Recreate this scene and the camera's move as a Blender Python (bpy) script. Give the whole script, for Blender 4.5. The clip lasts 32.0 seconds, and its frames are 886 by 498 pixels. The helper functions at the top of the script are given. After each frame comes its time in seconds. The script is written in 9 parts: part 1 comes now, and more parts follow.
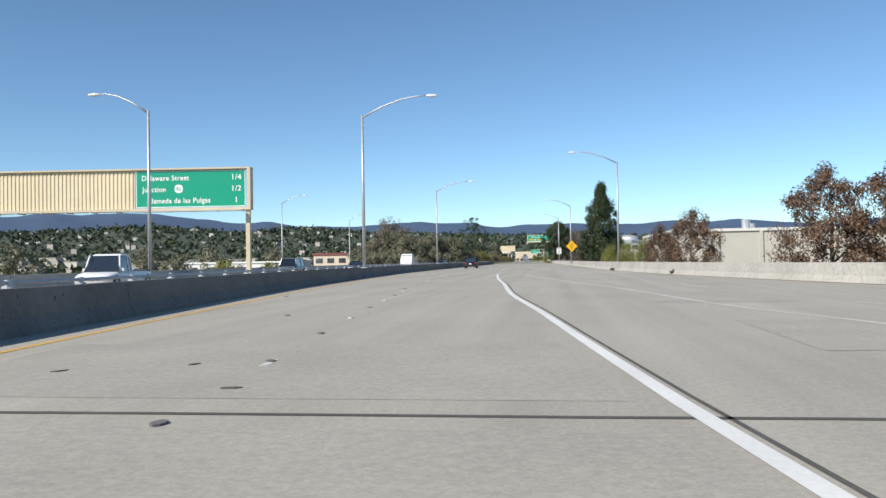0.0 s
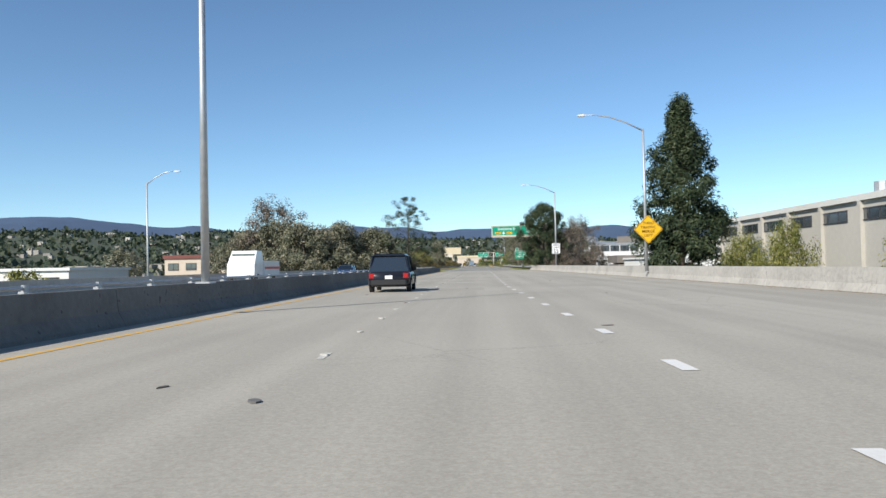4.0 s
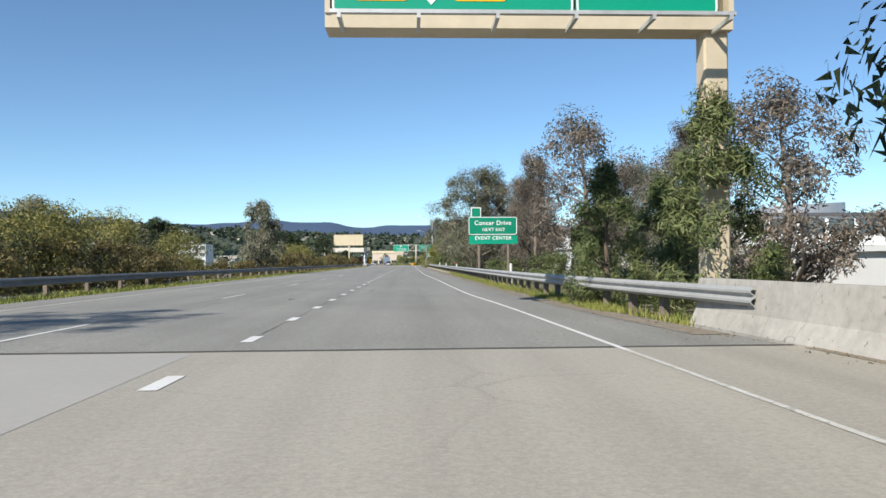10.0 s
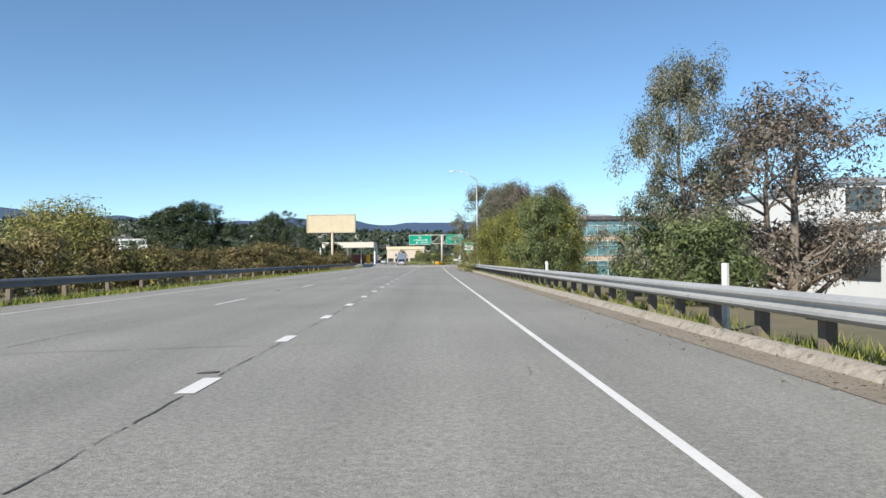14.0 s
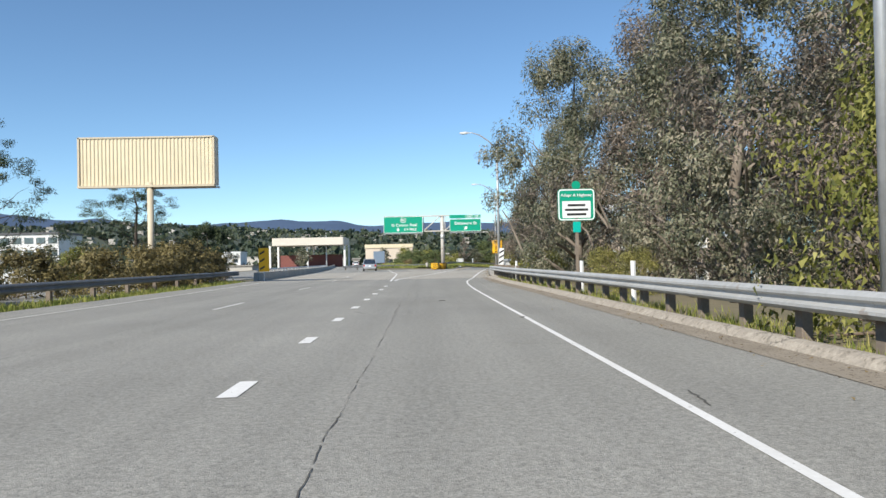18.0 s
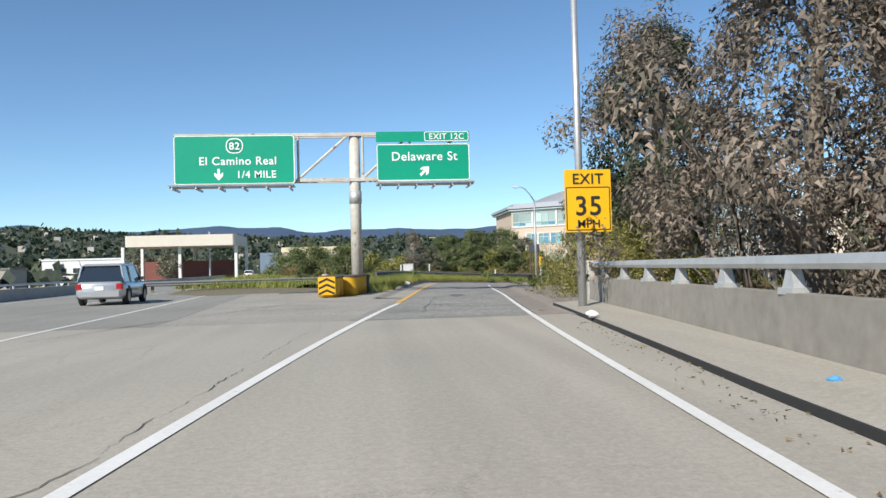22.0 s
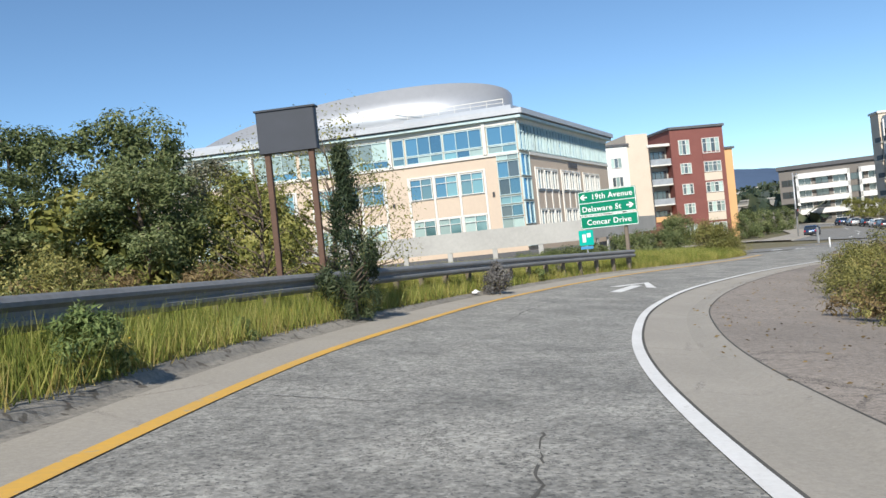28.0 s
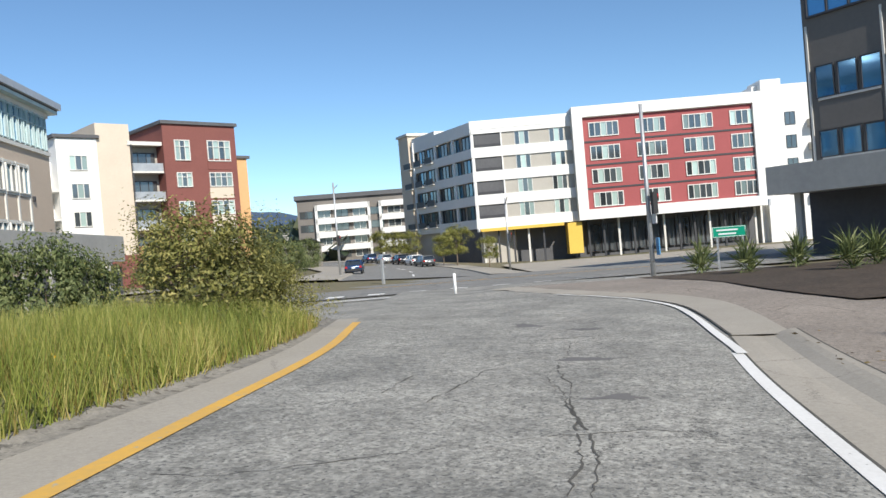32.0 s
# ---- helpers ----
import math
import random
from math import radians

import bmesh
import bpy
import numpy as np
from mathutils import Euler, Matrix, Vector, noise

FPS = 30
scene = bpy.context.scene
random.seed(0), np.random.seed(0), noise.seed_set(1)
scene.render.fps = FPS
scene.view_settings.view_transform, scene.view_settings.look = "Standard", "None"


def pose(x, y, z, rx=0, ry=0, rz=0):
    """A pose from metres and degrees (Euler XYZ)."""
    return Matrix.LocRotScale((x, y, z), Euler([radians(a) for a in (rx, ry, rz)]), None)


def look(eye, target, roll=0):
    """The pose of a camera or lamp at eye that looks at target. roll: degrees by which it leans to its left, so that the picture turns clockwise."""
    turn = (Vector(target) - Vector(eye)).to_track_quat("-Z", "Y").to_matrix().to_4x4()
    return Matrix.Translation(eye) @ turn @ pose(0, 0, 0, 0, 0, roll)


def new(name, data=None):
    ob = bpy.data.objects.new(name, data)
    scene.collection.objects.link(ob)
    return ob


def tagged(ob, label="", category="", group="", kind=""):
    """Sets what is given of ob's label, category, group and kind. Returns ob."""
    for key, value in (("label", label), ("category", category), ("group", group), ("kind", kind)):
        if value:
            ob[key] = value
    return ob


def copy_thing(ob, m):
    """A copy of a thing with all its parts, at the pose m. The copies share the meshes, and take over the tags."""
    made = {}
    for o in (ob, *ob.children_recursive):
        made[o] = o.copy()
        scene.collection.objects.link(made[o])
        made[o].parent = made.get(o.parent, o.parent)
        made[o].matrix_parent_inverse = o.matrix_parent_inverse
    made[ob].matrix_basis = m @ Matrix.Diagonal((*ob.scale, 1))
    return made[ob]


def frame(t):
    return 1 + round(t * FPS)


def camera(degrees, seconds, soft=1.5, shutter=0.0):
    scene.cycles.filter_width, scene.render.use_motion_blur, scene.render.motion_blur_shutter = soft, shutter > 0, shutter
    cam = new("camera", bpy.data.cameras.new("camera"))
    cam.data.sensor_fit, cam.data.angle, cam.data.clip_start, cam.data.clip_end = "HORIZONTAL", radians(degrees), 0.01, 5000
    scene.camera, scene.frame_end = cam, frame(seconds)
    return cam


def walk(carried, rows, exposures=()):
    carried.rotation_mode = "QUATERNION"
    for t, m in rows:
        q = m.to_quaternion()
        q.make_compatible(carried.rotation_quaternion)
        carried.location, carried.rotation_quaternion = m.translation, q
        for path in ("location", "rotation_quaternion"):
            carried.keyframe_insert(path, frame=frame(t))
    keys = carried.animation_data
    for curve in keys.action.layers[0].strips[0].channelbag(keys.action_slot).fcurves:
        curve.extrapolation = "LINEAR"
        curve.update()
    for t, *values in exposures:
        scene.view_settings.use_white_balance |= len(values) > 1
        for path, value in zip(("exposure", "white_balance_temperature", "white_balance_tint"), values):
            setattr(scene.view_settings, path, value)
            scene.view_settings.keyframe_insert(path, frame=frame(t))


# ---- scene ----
# ---------------------------------------------------------------- camera and its way
cam = camera(59.3, 32.0)
PATH = [
    (0, pose(6.126, 5.728, 1.199, 90.895, 0.954, 7.517)),
    (0.5, pose(4.805, 16.444, 1.202, 91.033, 1.098, 7.029)),
    (1, pose(3.546, 27.238, 1.202, 91.065, 1.172, 6.374)),
    (1.5, pose(2.410, 37.829, 1.201, 91.132, 1.252, 5.756)),
    (2, pose(1.353, 48.528, 1.197, 91.105, 1.292, 5.345)),
    (2.5, pose(0.395, 59.202, 1.198, 91.099, 1.257, 4.873)),
    (3, pose(-0.434, 69.986, 1.201, 91.141, 1.217, 4.412)),
    (3.5, pose(-1.101, 80.868, 1.202, 91.194, 1.203, 3.728)),
    (5.5, pose(-1.475, 125.536, 1.197, 91.152, 0.765, -0.115)),
    (6, pose(-1.212, 136.570, 1.195, 91.166, 0.705, -1.204)),
    (6.5, pose(-0.650, 147.737, 1.198, 91.207, 0.676, -1.976)),
    (7, pose(-0.011, 159.111, 1.199, 91.217, 0.654, -2.199)),
    (7.5, pose(0.594, 170.582, 1.202, 91.207, 0.563, -2.204)),
    (8, pose(1.092, 182.152, 1.202, 91.145, 0.443, -2.253)),
    (8.5, pose(1.492, 193.603, 1.197, 91.099, 0.385, -2.225)),
    (9, pose(1.904, 205.197, 1.193, 91.040, 0.357, -2.215)),
    (9.5, pose(2.178, 216.947, 1.196, 90.987, 0.402, -2.291)),
    (10, pose(2.472, 228.675, 1.198, 90.957, 0.417, -2.449)),
    (10.5, pose(2.732, 240.398, 1.200, 90.900, 0.421, -2.388)),
    (11, pose(2.966, 252.080, 1.202, 90.970, 0.399, -2.364)),
    (11.5, pose(3.151, 263.802, 1.199, 90.852, 0.357, -2.166)),
    (12, pose(3.212, 275.444, 1.198, 90.750, 0.338, -1.952)),
    (13, pose(2.759, 298.541, 1.207, 90.853, 0.498, -1.314)),
    (14, pose(2.276, 321.328, 1.203, 90.822, 0.595, -0.812)),
    (14.5, pose(2.159, 332.588, 1.201, 90.902, 0.639, -0.398)),
    (16.5, pose(1.594, 376.790, 1.200, 90.884, 1.109, -1.562)),
    (17, pose(1.626, 387.705, 1.200, 90.821, 1.216, -1.593)),
    (17.5, pose(1.666, 398.604, 1.200, 90.794, 1.254, -1.526)),
    (18, pose(1.793, 409.847, 1.201, 90.871, 1.225, -1.576)),
    (18.5, pose(1.981, 420.715, 1.201, 90.844, 1.242, -1.555)),
    (19, pose(2.169, 431.349, 1.203, 90.835, 1.272, -1.569)),
    (19.5, pose(2.380, 441.296, 1.200, 90.809, 1.358, -1.674)),
    (20, pose(2.743, 450.602, 1.200, 90.976, 1.521, -2.599)),
    (20.5, pose(3.283, 459.409, 1.201, 91.178, 1.619, -3.797)),
    (21, pose(3.946, 467.999, 1.204, 91.307, 1.611, -4.557)),
    (21.5, pose(4.670, 476.427, 1.207, 91.323, 1.544, -4.988)),
    (22, pose(5.383, 484.698, 1.209, 91.302, 1.514, -5.567)),
    (22.5, pose(6.196, 492.831, 1.203, 91.374, 1.523, -5.965)),
    (23, pose(7.080, 500.687, 1.195, 91.390, 1.326, -6.236)),
    (23.5, pose(8.031, 508.476, 1.195, 91.372, 1.198, -6.331)),
    (24, pose(8.960, 516.155, 1.203, 91.350, 1.242, -6.491)),
    (24.5, pose(9.893, 523.529, 1.197, 91.306, 1.429, -6.675)),
    (26.5, pose(14.270, 548.813, 0.826, 89.516, 5.303, -12.996)),
    (27, pose(15.976, 554.633, 0.670, 89.556, 5.817, -18.368)),
    (27.5, pose(18.026, 560.246, 0.491, 89.663, 5.879, -24.217)),
    (28, pose(20.665, 565.520, 0.308, 89.735, 5.902, -29.900)),
    (28.5, pose(23.908, 570.489, 0.126, 89.704, 5.996, -35.489)),
    (29, pose(27.666, 575.081, -0.047, 89.473, 6.247, -40.838)),
    (29.5, pose(31.569, 579.264, -0.214, 89.197, 6.434, -46.257)),
    (30, pose(35.822, 583.014, -0.377, 89.115, 6.482, -51.300)),
    (30.5, pose(40.195, 586.302, -0.543, 89.017, 6.358, -55.882)),
    (31, pose(44.565, 589.146, -0.704, 89.133, 5.991, -59.627)),
    (31.5, pose(49.018, 591.575, -0.862, 89.283, 5.399, -62.609)),
    (32, pose(53.540, 593.786, -1.017, 89.341, 4.729, -64.993)),
]
walk(cam, PATH, exposures=[(0, 0.3), (2.5, 0.37), (5, 0.3), (8, 0.29), (10, 0.38), (13, 0.44), (19, 0.44), (20.2, 0.4), (21, 0.29), (22, 0.34), (24, 0.4), (27, 0.38), (32, 0.37)])

# ---------------------------------------------------------------- world, sun
SUN_TO = Vector((-0.62, -0.78, 1.0 * math.tan(radians(37.0)))).normalized()
world = bpy.data.worlds.new("sky_world")
scene.world = world
world.use_nodes = True
wn = world.node_tree
sky = wn.nodes.new("ShaderNodeTexSky")
sky.sky_type = "NISHITA"
sky.sun_disc = False
sky.sun_elevation = radians(37)
sky.sun_rotation = math.atan2(SUN_TO.x, SUN_TO.y)
sky.altitude = 20
sky.air_density = 0.75
sky.dust_density = 0.0
sky.ozone_density = 4.0
tint = wn.nodes.new("ShaderNodeMix")
tint.data_type = "RGBA"
tint.blend_type = "MULTIPLY"
tint.inputs[0].default_value = 1.0
tint.inputs[7].default_value = (0.91, 1.0, 0.97, 1.0)
wn.links.new(sky.outputs[0], tint.inputs[6])
wn.links.new(tint.outputs[2], wn.nodes["Background"].inputs[0])
wn.nodes["Background"].inputs[1].default_value = 0.118
sun = new("sun", bpy.data.lights.new("sun", "SUN"))
sun.data.energy = 4.6
sun.data.angle = radians(0.55)
sun.data.color = (1.0, 0.95, 0.86)
sun.matrix_world = look(SUN_TO * 100, (0, 0, 0))


# ---------------------------------------------------------------- materials
def surf(name, base, other=None, grain=6.0, big=0.25, rough=0.8, metal=0.0, bump=0.3, dist=0.01, mix=0.5, specks=None, spec=0.4, island=0.0, rnd=0.0, crackle=None, streak=0.0, grit=None, relief=None):
    """A painted, mineral or metal surface: colour varied at two scales, with relief."""
    m = bpy.data.materials.new(name)
    m.use_nodes = True
    t, n = m.node_tree, m.node_tree.nodes
    b = n["Principled BSDF"]
    b.inputs["Roughness"].default_value = rough
    b.inputs["Metallic"].default_value = metal
    b.inputs["Specular IOR Level"].default_value = spec
    geo = n.new("ShaderNodeNewGeometry")
    fine = n.new("ShaderNodeTexNoise")
    fine.inputs["Scale"].default_value = grain
    fine.inputs["Detail"].default_value = 6
    fine.inputs["Roughness"].default_value = 0.65
    coarse = n.new("ShaderNodeTexNoise")
    coarse.inputs["Scale"].default_value = big
    coarse.inputs["Detail"].default_value = 5
    for q in (fine, coarse):
        t.links.new(geo.outputs["Position"], q.inputs["Vector"])
    add = n.new("ShaderNodeMath")
    add.operation = "MULTIPLY_ADD"
    t.links.new(fine.outputs[0], add.inputs[0])
    add.inputs[1].default_value = 0.5
    half = n.new("ShaderNodeMath")
    half.operation = "MULTIPLY"
    half.inputs[1].default_value = 0.5
    t.links.new(coarse.outputs[0], half.inputs[0])
    t.links.new(half.outputs[0], add.inputs[2])
    ramp_node = n.new("ShaderNodeValToRGB")
    o = other or tuple(c * 0.72 for c in base)
    e = ramp_node.color_ramp.elements
    e[0].position, e[1].position = 0.5 - 0.28 * (1.2 - mix), 0.5 + 0.28 * (1.2 - mix)
    e[0].color, e[1].color = (*o, 1), (*base, 1)
    t.links.new(add.outputs[0], ramp_node.inputs[0])
    col = ramp_node.outputs[0]
    if specks:
        vo = n.new("ShaderNodeTexNoise")
        vo.inputs["Scale"].default_value = specks[0]
        vo.inputs["Detail"].default_value = 2
        t.links.new(geo.outputs["Position"], vo.inputs["Vector"])
        r2 = n.new("ShaderNodeValToRGB")
        r2.color_ramp.elements[0].position, r2.color_ramp.elements[1].position = specks[1], specks[1] + 0.05
        mx = n.new("ShaderNodeMix")
        mx.data_type = "RGBA"
        t.links.new(vo.outputs[0], r2.inputs[0])
        t.links.new(r2.outputs[0], mx.inputs[0])
        t.links.new(col, mx.inputs[6])
        mx.inputs[7].default_value = (*specks[2], 1)
        col = mx.outputs[2]
    if grit:
        # single stones of the surface, darker and paler than the binder, and shallow pits
        gv = n.new("ShaderNodeTexVoronoi")
        gv.inputs["Scale"].default_value = grit[0]
        t.links.new(geo.outputs["Position"], gv.inputs["Vector"])
        gn = n.new("ShaderNodeTexNoise")
        gn.inputs["Scale"].default_value = grit[0] * 0.22
        gn.inputs["Detail"].default_value = 3
        t.links.new(geo.outputs["Position"], gn.inputs["Vector"])
        gm = n.new("ShaderNodeMath")
        gm.operation = "MULTIPLY_ADD"
        sep = n.new("ShaderNodeSeparateColor")
        t.links.new(gv.outputs["Color"], sep.inputs[0])
        t.links.new(sep.outputs[0], gm.inputs[0])
        gm.inputs[1].default_value = 0.45
        t.links.new(gn.outputs[0], gm.inputs[2])
        gr = n.new("ShaderNodeMapRange")
        gr.inputs[1].default_value, gr.inputs[2].default_value = 0.42, 1.02
        gr.inputs[3].default_value, gr.inputs[4].default_value = 1 - grit[1], 1 + grit[1]
        t.links.new(gm.outputs[0], gr.inputs[0])
        gh = n.new("ShaderNodeHueSaturation")
        t.links.new(gr.outputs[0], gh.inputs["Value"])
        t.links.new(col, gh.inputs["Color"])
        col = gh.outputs[0]
    if crackle:
        # fine cracks that follow cell edges, only where the ground is worn
        warp = n.new("ShaderNodeVectorMath")
        warp.operation = "MULTIPLY_ADD"
        t.links.new(fine.outputs[1], warp.inputs[0])
        warp.inputs[1].default_value = (0.35, 0.35, 0.35)
        t.links.new(geo.outputs["Position"], warp.inputs[2])
        cell = n.new("ShaderNodeTexVoronoi")
        cell.feature = "DISTANCE_TO_EDGE"
        cell.inputs["Scale"].default_value = crackle[0]
        t.links.new(warp.outputs[0], cell.inputs["Vector"])
        thin = n.new("ShaderNodeMapRange")
        thin.inputs[1].default_value, thin.inputs[2].default_value = crackle[1] * 0.4, crackle[1]
        thin.inputs[3].default_value, thin.inputs[4].default_value = crackle[2], 0.0
        t.links.new(cell.outputs[0], thin.inputs[0])
        worn = n.new("ShaderNodeMapRange")
        worn.inputs[1].default_value, worn.inputs[2].default_value = 0.5, 0.6
        t.links.new(coarse.outputs[0], worn.inputs[0])
        both = n.new("ShaderNodeMath")
        both.operation = "MULTIPLY"
        t.links.new(thin.outputs[0], both.inputs[0])
        t.links.new(worn.outputs[0], both.inputs[1])
        mx = n.new("ShaderNodeMix")
        mx.data_type = "RGBA"
        t.links.new(both.outputs[0], mx.inputs[0])
        t.links.new(col, mx.inputs[6])
        mx.inputs[7].default_value = (*(c * 0.3 for c in o), 1)
        col = mx.outputs[2]
    if streak:
        # wheel tracks and drips drawn out along the road
        mp = n.new("ShaderNodeMapping")
        mp.inputs["Scale"].default_value = (1.1, 0.022, 1.0)
        t.links.new(geo.outputs["Position"], mp.inputs["Vector"])
        sn = n.new("ShaderNodeTexNoise")
        sn.inputs["Scale"].default_value = 1.0
        sn.inputs["Detail"].default_value = 4
        t.links.new(mp.outputs[0], sn.inputs["Vector"])
        sr = n.new("ShaderNodeMapRange")
        sr.inputs[1].default_value, sr.inputs[2].default_value = 0.3, 0.7
        sr.inputs[3].default_value, sr.inputs[4].default_value = 1 - streak, 1 + streak
        t.links.new(sn.outputs[0], sr.inputs[0])
        sv = n.new("ShaderNodeHueSaturation")
        t.links.new(sr.outputs[0], sv.inputs["Value"])
        t.links.new(col, sv.inputs["Color"])
        col = sv.outputs[0]
    if island or rnd:
        hsv = n.new("ShaderNodeHueSaturation")
        mr = n.new("ShaderNodeMapRange")
        src = geo.outputs["Random Per Island"]
        if rnd:
            src = n.new("ShaderNodeObjectInfo").outputs["Random"]
        a = island or rnd
        mr.inputs["To Min"].default_value, mr.inputs["To Max"].default_value = 1 - a, 1 + a
        t.links.new(src, mr.inputs[0])
        t.links.new(mr.outputs[0], hsv.inputs["Value"])
        t.links.new(col, hsv.inputs["Color"])
        col = hsv.outputs[0]
    t.links.new(col, b.inputs["Base Color"])
    if bump:
        bp = n.new("ShaderNodeBump")
        bp.inputs["Strength"].default_value = bump
        bp.inputs["Distance"].default_value = dist
        height = fine.outputs[0]
        if relief:
            rn = n.new("ShaderNodeTexNoise")
            rn.inputs["Scale"].default_value = relief
            rn.inputs["Detail"].default_value = 3
            t.links.new(geo.outputs["Position"], rn.inputs["Vector"])
            height = rn.outputs[0]
        t.links.new(height, bp.inputs["Height"])
        t.links.new(bp.outputs[0], b.inputs["Normal"])
    return m


def leafy(name, a, b, c, glow=0.32):
    """Leaves: three tones by leaf, with some light passing through."""
    m = bpy.data.materials.new(name)
    m.use_nodes = True
    t, n = m.node_tree, m.node_tree.nodes
    p = n["Principled BSDF"]
    p.inputs["Roughness"].default_value = 0.55
    p.inputs["Specular IOR Level"].default_value = 0.25
    geo = n.new("ShaderNodeNewGeometry")
    noi = n.new("ShaderNodeTexNoise")
    noi.inputs["Scale"].default_value = 0.45
    noi.inputs["Detail"].default_value = 3
    t.links.new(geo.outputs["Position"], noi.inputs["Vector"])
    mixv = n.new("ShaderNodeMath")
    mixv.operation = "MULTIPLY_ADD"
    t.links.new(noi.outputs[0], mixv.inputs[0])
    mixv.inputs[1].default_value = 1.1
    sub = n.new("ShaderNodeMath")
    sub.operation = "MULTIPLY_ADD"
    t.links.new(geo.outputs["Random Per Island"], sub.inputs[0])
    sub.inputs[1].default_value = 0.7
    sub.inputs[2].default_value = -0.4
    t.links.new(sub.outputs[0], mixv.inputs[2])
    r = n.new("ShaderNodeValToRGB")
    e = r.color_ramp.elements
    e[0].color, e[1].color = (*a, 1), (*c, 1)
    e[0].position, e[1].position = 0.15, 0.9
    mid = e.new(0.5)
    mid.color = (*b, 1)
    t.links.new(mixv.outputs[0], r.inputs[0])
    t.links.new(r.outputs[0], p.inputs["Base Color"])
    tr = n.new("ShaderNodeBsdfTranslucent")
    t.links.new(r.outputs[0], tr.inputs[0])
    mx = n.new("ShaderNodeMixShader")
    mx.inputs[0].default_value = glow
    t.links.new(p.outputs[0], mx.inputs[1])
    t.links.new(tr.outputs[0], mx.inputs[2])
    t.links.new(mx.outputs[0], n["Material Output"].inputs[0])
    return m


def glass(name, tint, rough=0.08, ior=1.7, sheen=(1.0, 1.0, 1.0)):
    m = bpy.data.materials.new(name)
    m.use_nodes = True
    b = m.node_tree.nodes["Principled BSDF"]
    b.inputs["Base Color"].default_value = (*tint, 1)
    b.inputs["Roughness"].default_value = rough
    b.inputs["Specular IOR Level"].default_value = 1.0
    b.inputs["IOR"].default_value = ior
    b.inputs["Specular Tint"].default_value = (*sheen, 1)
    info = m.node_tree.nodes.new("ShaderNodeObjectInfo")
    hsv = m.node_tree.nodes.new("ShaderNodeHueSaturation")
    hsv.inputs["Color"].default_value = (*tint, 1)
    mr = m.node_tree.nodes.new("ShaderNodeMapRange")
    mr.inputs["To Min"].default_value, mr.inputs["To Max"].default_value = 0.45, 1.5
    m.node_tree.links.new(info.outputs["Random"], mr.inputs[0])
    m.node_tree.links.new(mr.outputs[0], hsv.inputs["Value"])
    m.node_tree.links.new(hsv.outputs[0], b.inputs["Base Color"])
    return m


CONC = surf("deck_concrete", (0.41, 0.376, 0.315), (0.325, 0.298, 0.25), 24, 0.12, 0.85, bump=0.35, dist=0.003, mix=0.7, streak=0.1, crackle=(0.35, 0.005, 0.4), grit=(60, 0.1), specks=(70, 0.66, (0.29, 0.27, 0.24)), relief=70)
ASPH = surf("road_asphalt", (0.302, 0.291, 0.258), (0.232, 0.224, 0.199), 38, 0.2, 0.88, bump=0.9, dist=0.006, mix=0.75, streak=0.1, grit=(70, 0.27), crackle=(0.9, 0.006, 0.35), specks=(60, 0.6, (0.15, 0.146, 0.138)), relief=85)
ASPH_RAMP = surf("ramp_asphalt", (0.35, 0.337, 0.3), (0.2, 0.194, 0.175), 16, 0.7, 0.88, bump=1.0, dist=0.012, mix=0.85, grit=(30, 0.34), crackle=(1.1, 0.012, 0.8), specks=(26, 0.6, (0.115, 0.112, 0.105)), relief=34)
ASPH_DARK = surf("street_asphalt", (0.25, 0.243, 0.225), (0.17, 0.166, 0.155), 14, 0.25, 0.88, grit=(20, 0.2), crackle=(0.5, 0.03, 0.6))
APRON = surf("apron_pavement", (0.315, 0.27, 0.228), (0.21, 0.182, 0.156), 30, 0.3, 0.9, grit=(46, 0.3), bump=0.8, dist=0.007, mix=0.78, crackle=(0.7, 0.015, 0.8), specks=(30, 0.62, (0.16, 0.135, 0.105)), relief=60)
KERB_CONC = surf("kerb_concrete", (0.3, 0.275, 0.235), (0.19, 0.175, 0.15), 12, 0.9, 0.88, bump=0.6, dist=0.006, mix=0.85, grit=(50, 0.15), crackle=(0.6, 0.02, 0.8), specks=(7, 0.6, (0.12, 0.105, 0.085)), relief=60)
GUTTER = surf("gutter_concrete", (0.395, 0.358, 0.302), (0.305, 0.276, 0.23), 22, 0.5, 0.82, bump=0.3, dist=0.003, mix=0.6, grit=(70, 0.08), crackle=(0.5, 0.01, 0.5), specks=(9, 0.72, (0.27, 0.24, 0.2)), relief=80)
BARRIER = surf("barrier_concrete", (0.5, 0.47, 0.42), (0.33, 0.31, 0.275), 5, 0.4, 0.9, bump=0.5, dist=0.012, mix=0.7, crackle=(0.8, 0.012, 0.5), specks=(9, 0.68, (0.27, 0.25, 0.22)))
# stained concrete, base darkened to paint in the shade on the median face
BARRIER_SHADED = surf("shaded_stained_barrier_concrete", (0.2, 0.192, 0.178), (0.105, 0.1, 0.092), 5, 0.5, 0.9, bump=0.5, dist=0.012, specks=(5, 0.66, (0.085, 0.08, 0.072)))
PARAPET = surf("parapet_concrete", (0.33, 0.305, 0.262), (0.235, 0.217, 0.187), 4, 0.5, 0.9, bump=0.4, dist=0.01, mix=0.7, specks=(7, 0.7, (0.24, 0.22, 0.19)))
# near-black colour stands in for the shade along the kerb face
KERB_DARK = surf("shaded_kerb_face", (0.03, 0.028, 0.026), (0.02, 0.02, 0.02), 8, 1, 0.9, bump=0.3)
PATCH = surf("patch_concrete", (0.42, 0.4, 0.36), (0.35, 0.33, 0.3), 10, 0.4, 0.85, bump=0.2)
